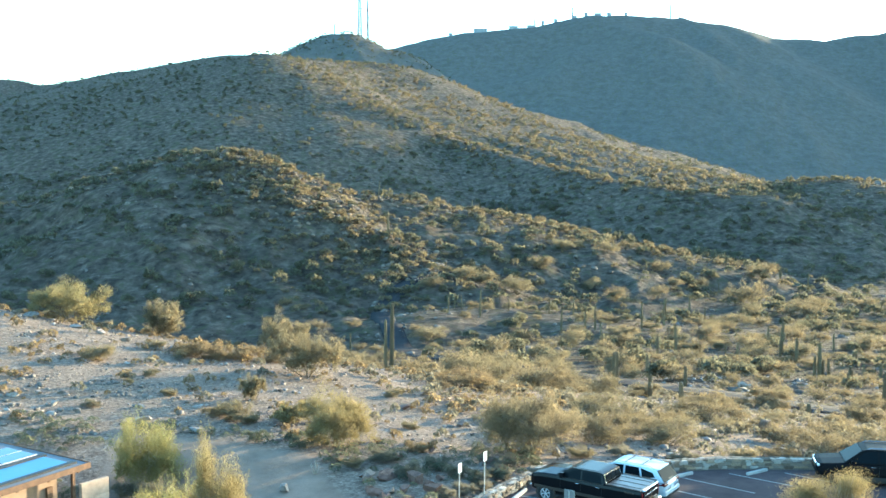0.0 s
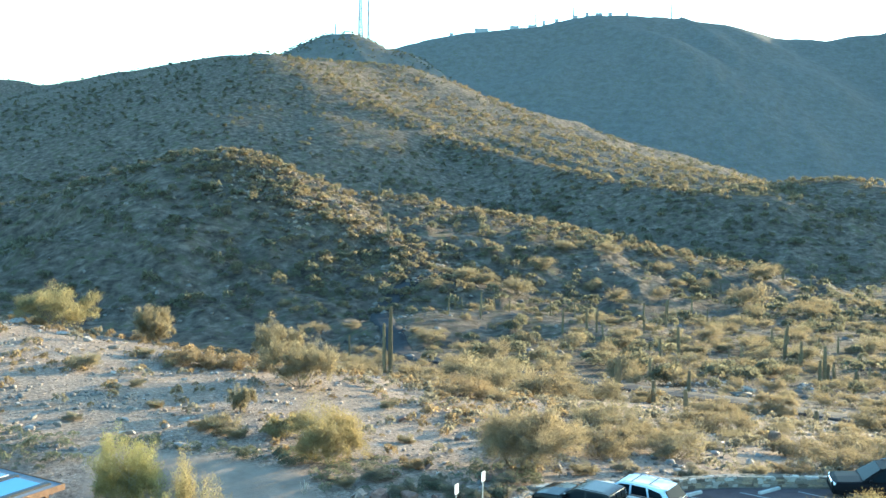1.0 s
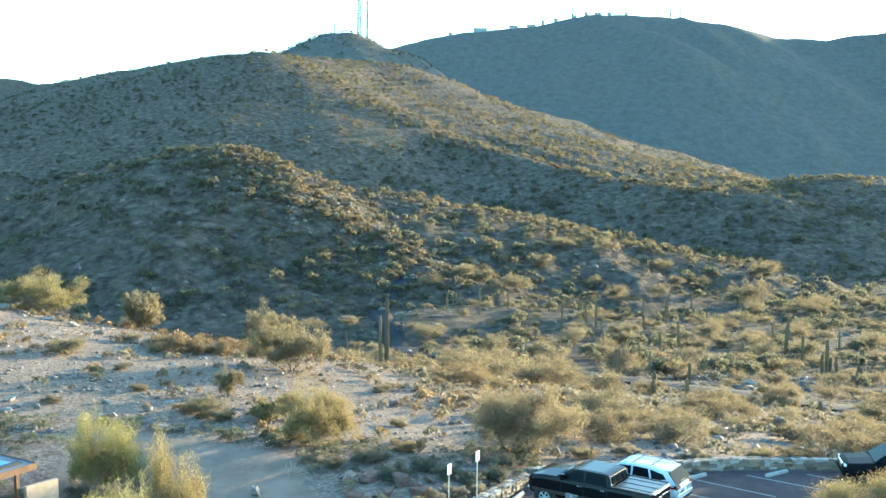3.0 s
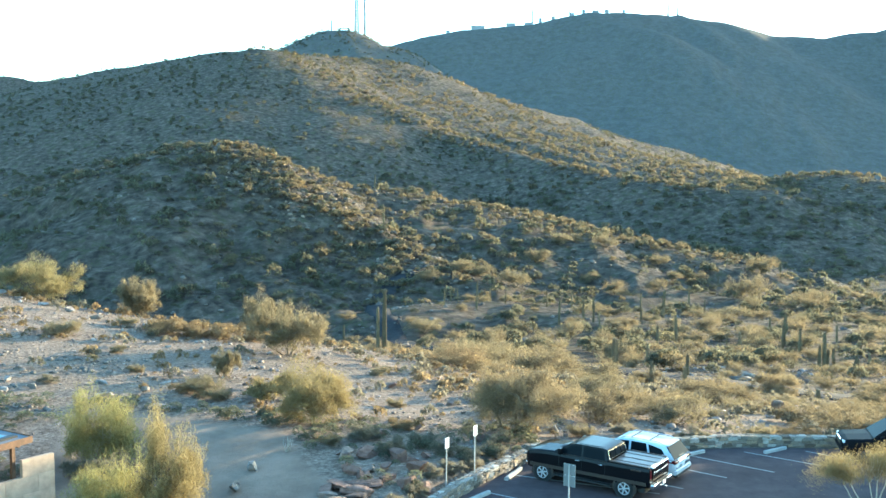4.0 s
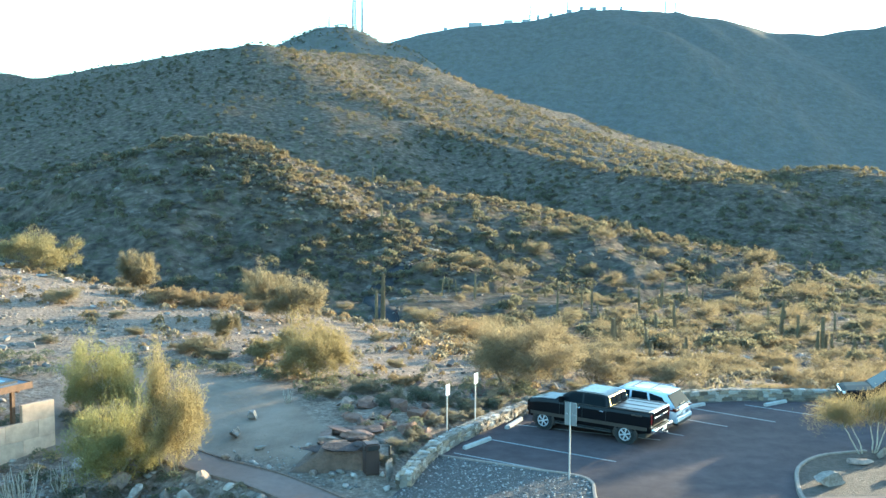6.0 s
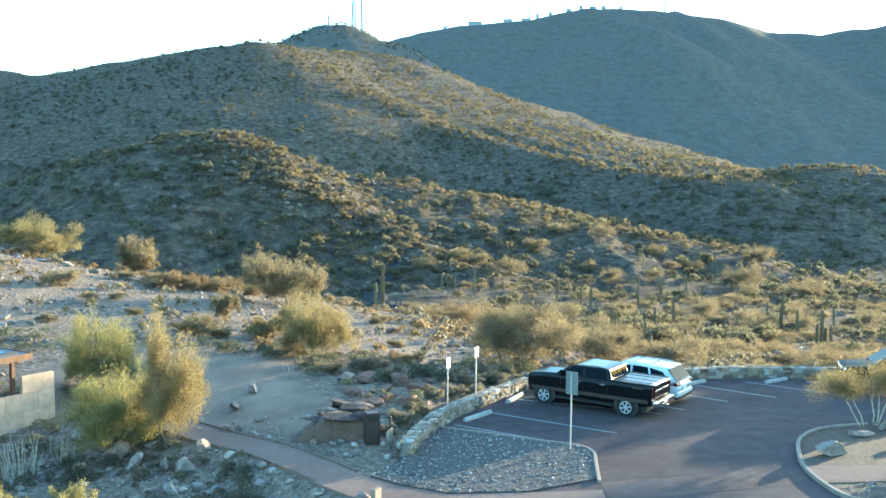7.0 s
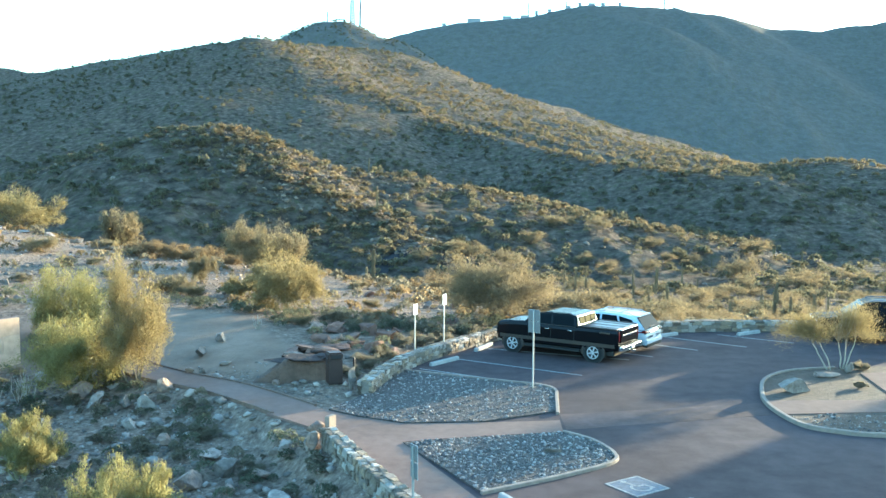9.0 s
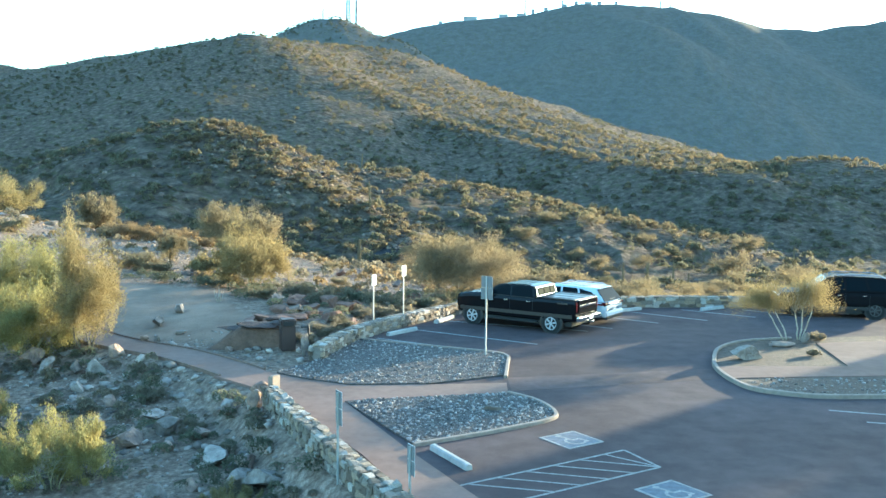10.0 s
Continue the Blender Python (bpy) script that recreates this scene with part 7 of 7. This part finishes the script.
# ---- masts and huts on the skyline ----
def mast(x, y, z, h, w, label):
    e = thing("radio_mast", pose(x, y, z), label, "mast", "radio masts")
    for sx, sy in ((-1, -1), (1, -1), (1, 1), (-1, 1)):
        bm = bmesh.new()
        tube(bm, [(sx * w, sy * w, -5), (sx * w * 0.35, sy * w * 0.35, h)], 0.85, 0.6, 4)
        part("leg", bm, M_MAST, e)
    bm = bmesh.new()
    n = int(h / 4)
    for k in range(n):
        z0, z1 = h * k / n, h * (k + 1) / n
        a, b = w * (1 - 0.65 * z0 / h), w * (1 - 0.65 * z1 / h)
        for sx, sy, tx, ty in ((-1, -1, 1, -1), (1, -1, 1, 1), (1, 1, -1, 1), (-1, 1, -1, -1)):
            tube(bm, [(sx * a, sy * a, z0), (tx * b, ty * b, z1)], 0.42, 0.42, 3)
            tube(bm, [(sx * a, sy * a, z0), (tx * a, ty * a, z0)], 0.42, 0.42, 3)
    part("lattice", bm, M_MAST, e)
    for k, zz in enumerate((0.35, 0.55, 0.72, 0.88)):
        bm = lathe([(0.2, -0.4), (1.1, 0.4), (1.0, 0.5)], 12, "y")
        bmesh.ops.translate(bm, verts=bm.verts, vec=(w * (1 if k % 2 else -1), -w, h * zz))
        part("dish", bm, M_MAST, e)
    return e


M_MAST = plain("mast_steel", (0.05, 0.05, 0.055), 0.7)
M_HUT = plain("hut_wall", (0.30, 0.30, 0.30), 0.7)
for x, y, h, w, lb in ((-146, 1505, 75, 3.2, "tall grey lattice radio mast on the peak"), (-134, 1508, 62, 1.4, "slim grey radio mast beside a taller one"), (-184, 1500, 15, 0.6, "short radio mast on the peak"),
                       (205, 2500, 40, 2.0, "thin radio mast on the far ridge"), (300, 2500, 30, 1.6, "thin radio mast on the far ridge"), (560, 2550, 40, 1.8, "thin radio mast on the far ridge"), (585, 2550, 30, 1.4, "thin radio mast on the far ridge")):
    mast(x, y, ground_z(x, y), h, w, lb)
for x, y, w, d, h in ((66, 2500, 34, 14, 6), (150, 2500, 22, 14, 5), (195, 2500, 20, 12, 5), (305, 2500, 12, 10, 6), (365, 2500, 16, 10, 4), (-10, 2500, 10, 8, 4), (225, 2500, 7, 7, 10), (258, 2500, 9, 8, 7), (335, 2500, 8, 7, 9), (395, 2510, 10, 8, 5), (440, 2520, 6, 6, 7)):
    hutb = thing("summit_hut", pose(x, y, ground_z(x, y)), "small pale utility hut on the far ridge", "hut", "summit huts")
    part("wall", box_bm(-w / 2, w / 2, -d / 2, d / 2, -8, h), M_HUT, hutb)
    part("roof", box_bm(-w / 2 - 0.8, w / 2 + 0.8, -d / 2 - 0.8, d / 2 + 0.8, h, h + 1.0), M_ROOFING, hutb)

# ---- stones of the gravel beds ----
def bed_stones(poly, n, label, seed, z=0.05):
    r = np.random.default_rng(seed)
    q = np.array(poly)
    p = np.stack([r.uniform(q[:, 0].min(), q[:, 0].max(), n * 3), r.uniform(q[:, 1].min(), q[:, 1].max(), n * 3)], -1)
    p = p[inside(p[:, 0], p[:, 1], list(poly))][:n]
    vs, fs, base = [], [], 0
    for k, (x, y) in enumerate(p):
        tv, tf = stones[k % 6]
        s = 0.035 + 0.10 * r.random() ** 4
        a = r.uniform(0, 6.28)
        v = np.stack([tv[:, 0] * math.cos(a) - tv[:, 1] * math.sin(a), tv[:, 0] * math.sin(a) + tv[:, 1] * math.cos(a), tv[:, 2]], -1) * s + np.array([x, y, z + s * 0.15])
        vs.append(v)
        fs.append(tf + base)
        base += len(tv)
    tagged(from_arrays("gravel_stones", np.concatenate(vs), np.concatenate(fs), M_PEBBLE), label, "stones", kind="stuff")


bed_stones(BED_A, 3000, "loose grey gravel stones in the shaded bed", 1)
bed_stones(BED_B, 3000, "loose grey gravel stones beside the walk", 2)
bed_stones(ISLAND[30:] + [(20, 29.6), (12.2, 29.3)], 900, "loose grey gravel stones in the island", 3, 0.06)

# ---- the walls, stone by stone ----
stone_wall("wall_1", [(-1.22, 31.85), (-0.85, 33.6), (-0.25, 35.7), (0.55, 37.35), (1.6, 39.15), (3.8, 42.2)], 0.0, 0.48, 0.48, "mortared rubble-stone wall along the bays, partly sunlit", 0.30, 3, 1)
stone_wall("wall_2", [(3.9, 43.0), (8.0, 44.0), (11.2, 44.3), (14.0, 44.9), (30.0, 44.7)], 0.0, 0.50, 0.42, "low rubble-stone wall along the far edge of the lot", 0.38, 3, 2)
stone_wall("wall_3", [(-1.75, 26.0), (-0.25, 22.6), (1.1, 19.7), (2.3, 17.2), (3.1, 15.0)], -0.25, 0.47, 0.42, "low mortared rubble-stone wall beside the walk", 0.25, 4, 3)
tagged(slab("pier", [(-1.98, 27.02), (-1.84, 26.95), (-1.68, 27.26), (-1.82, 27.33)], -0.3, 0.52, M_CURB, None, 0.02), "upright pale stone slab at the path's corner", "pier", kind="structure")
boulder(-2.25, 27.2, 0.62, 0.5, 0.5, 20, M_ROCK_BROWN, "dark squared stone beside an upright slab", 431, 0.18)
boulder(-2.15, 25.85, 0.5, 0.45, 0.7, 60, M_ROCK_BROWN, "brown stone at the wall's end", 432, 0.18)
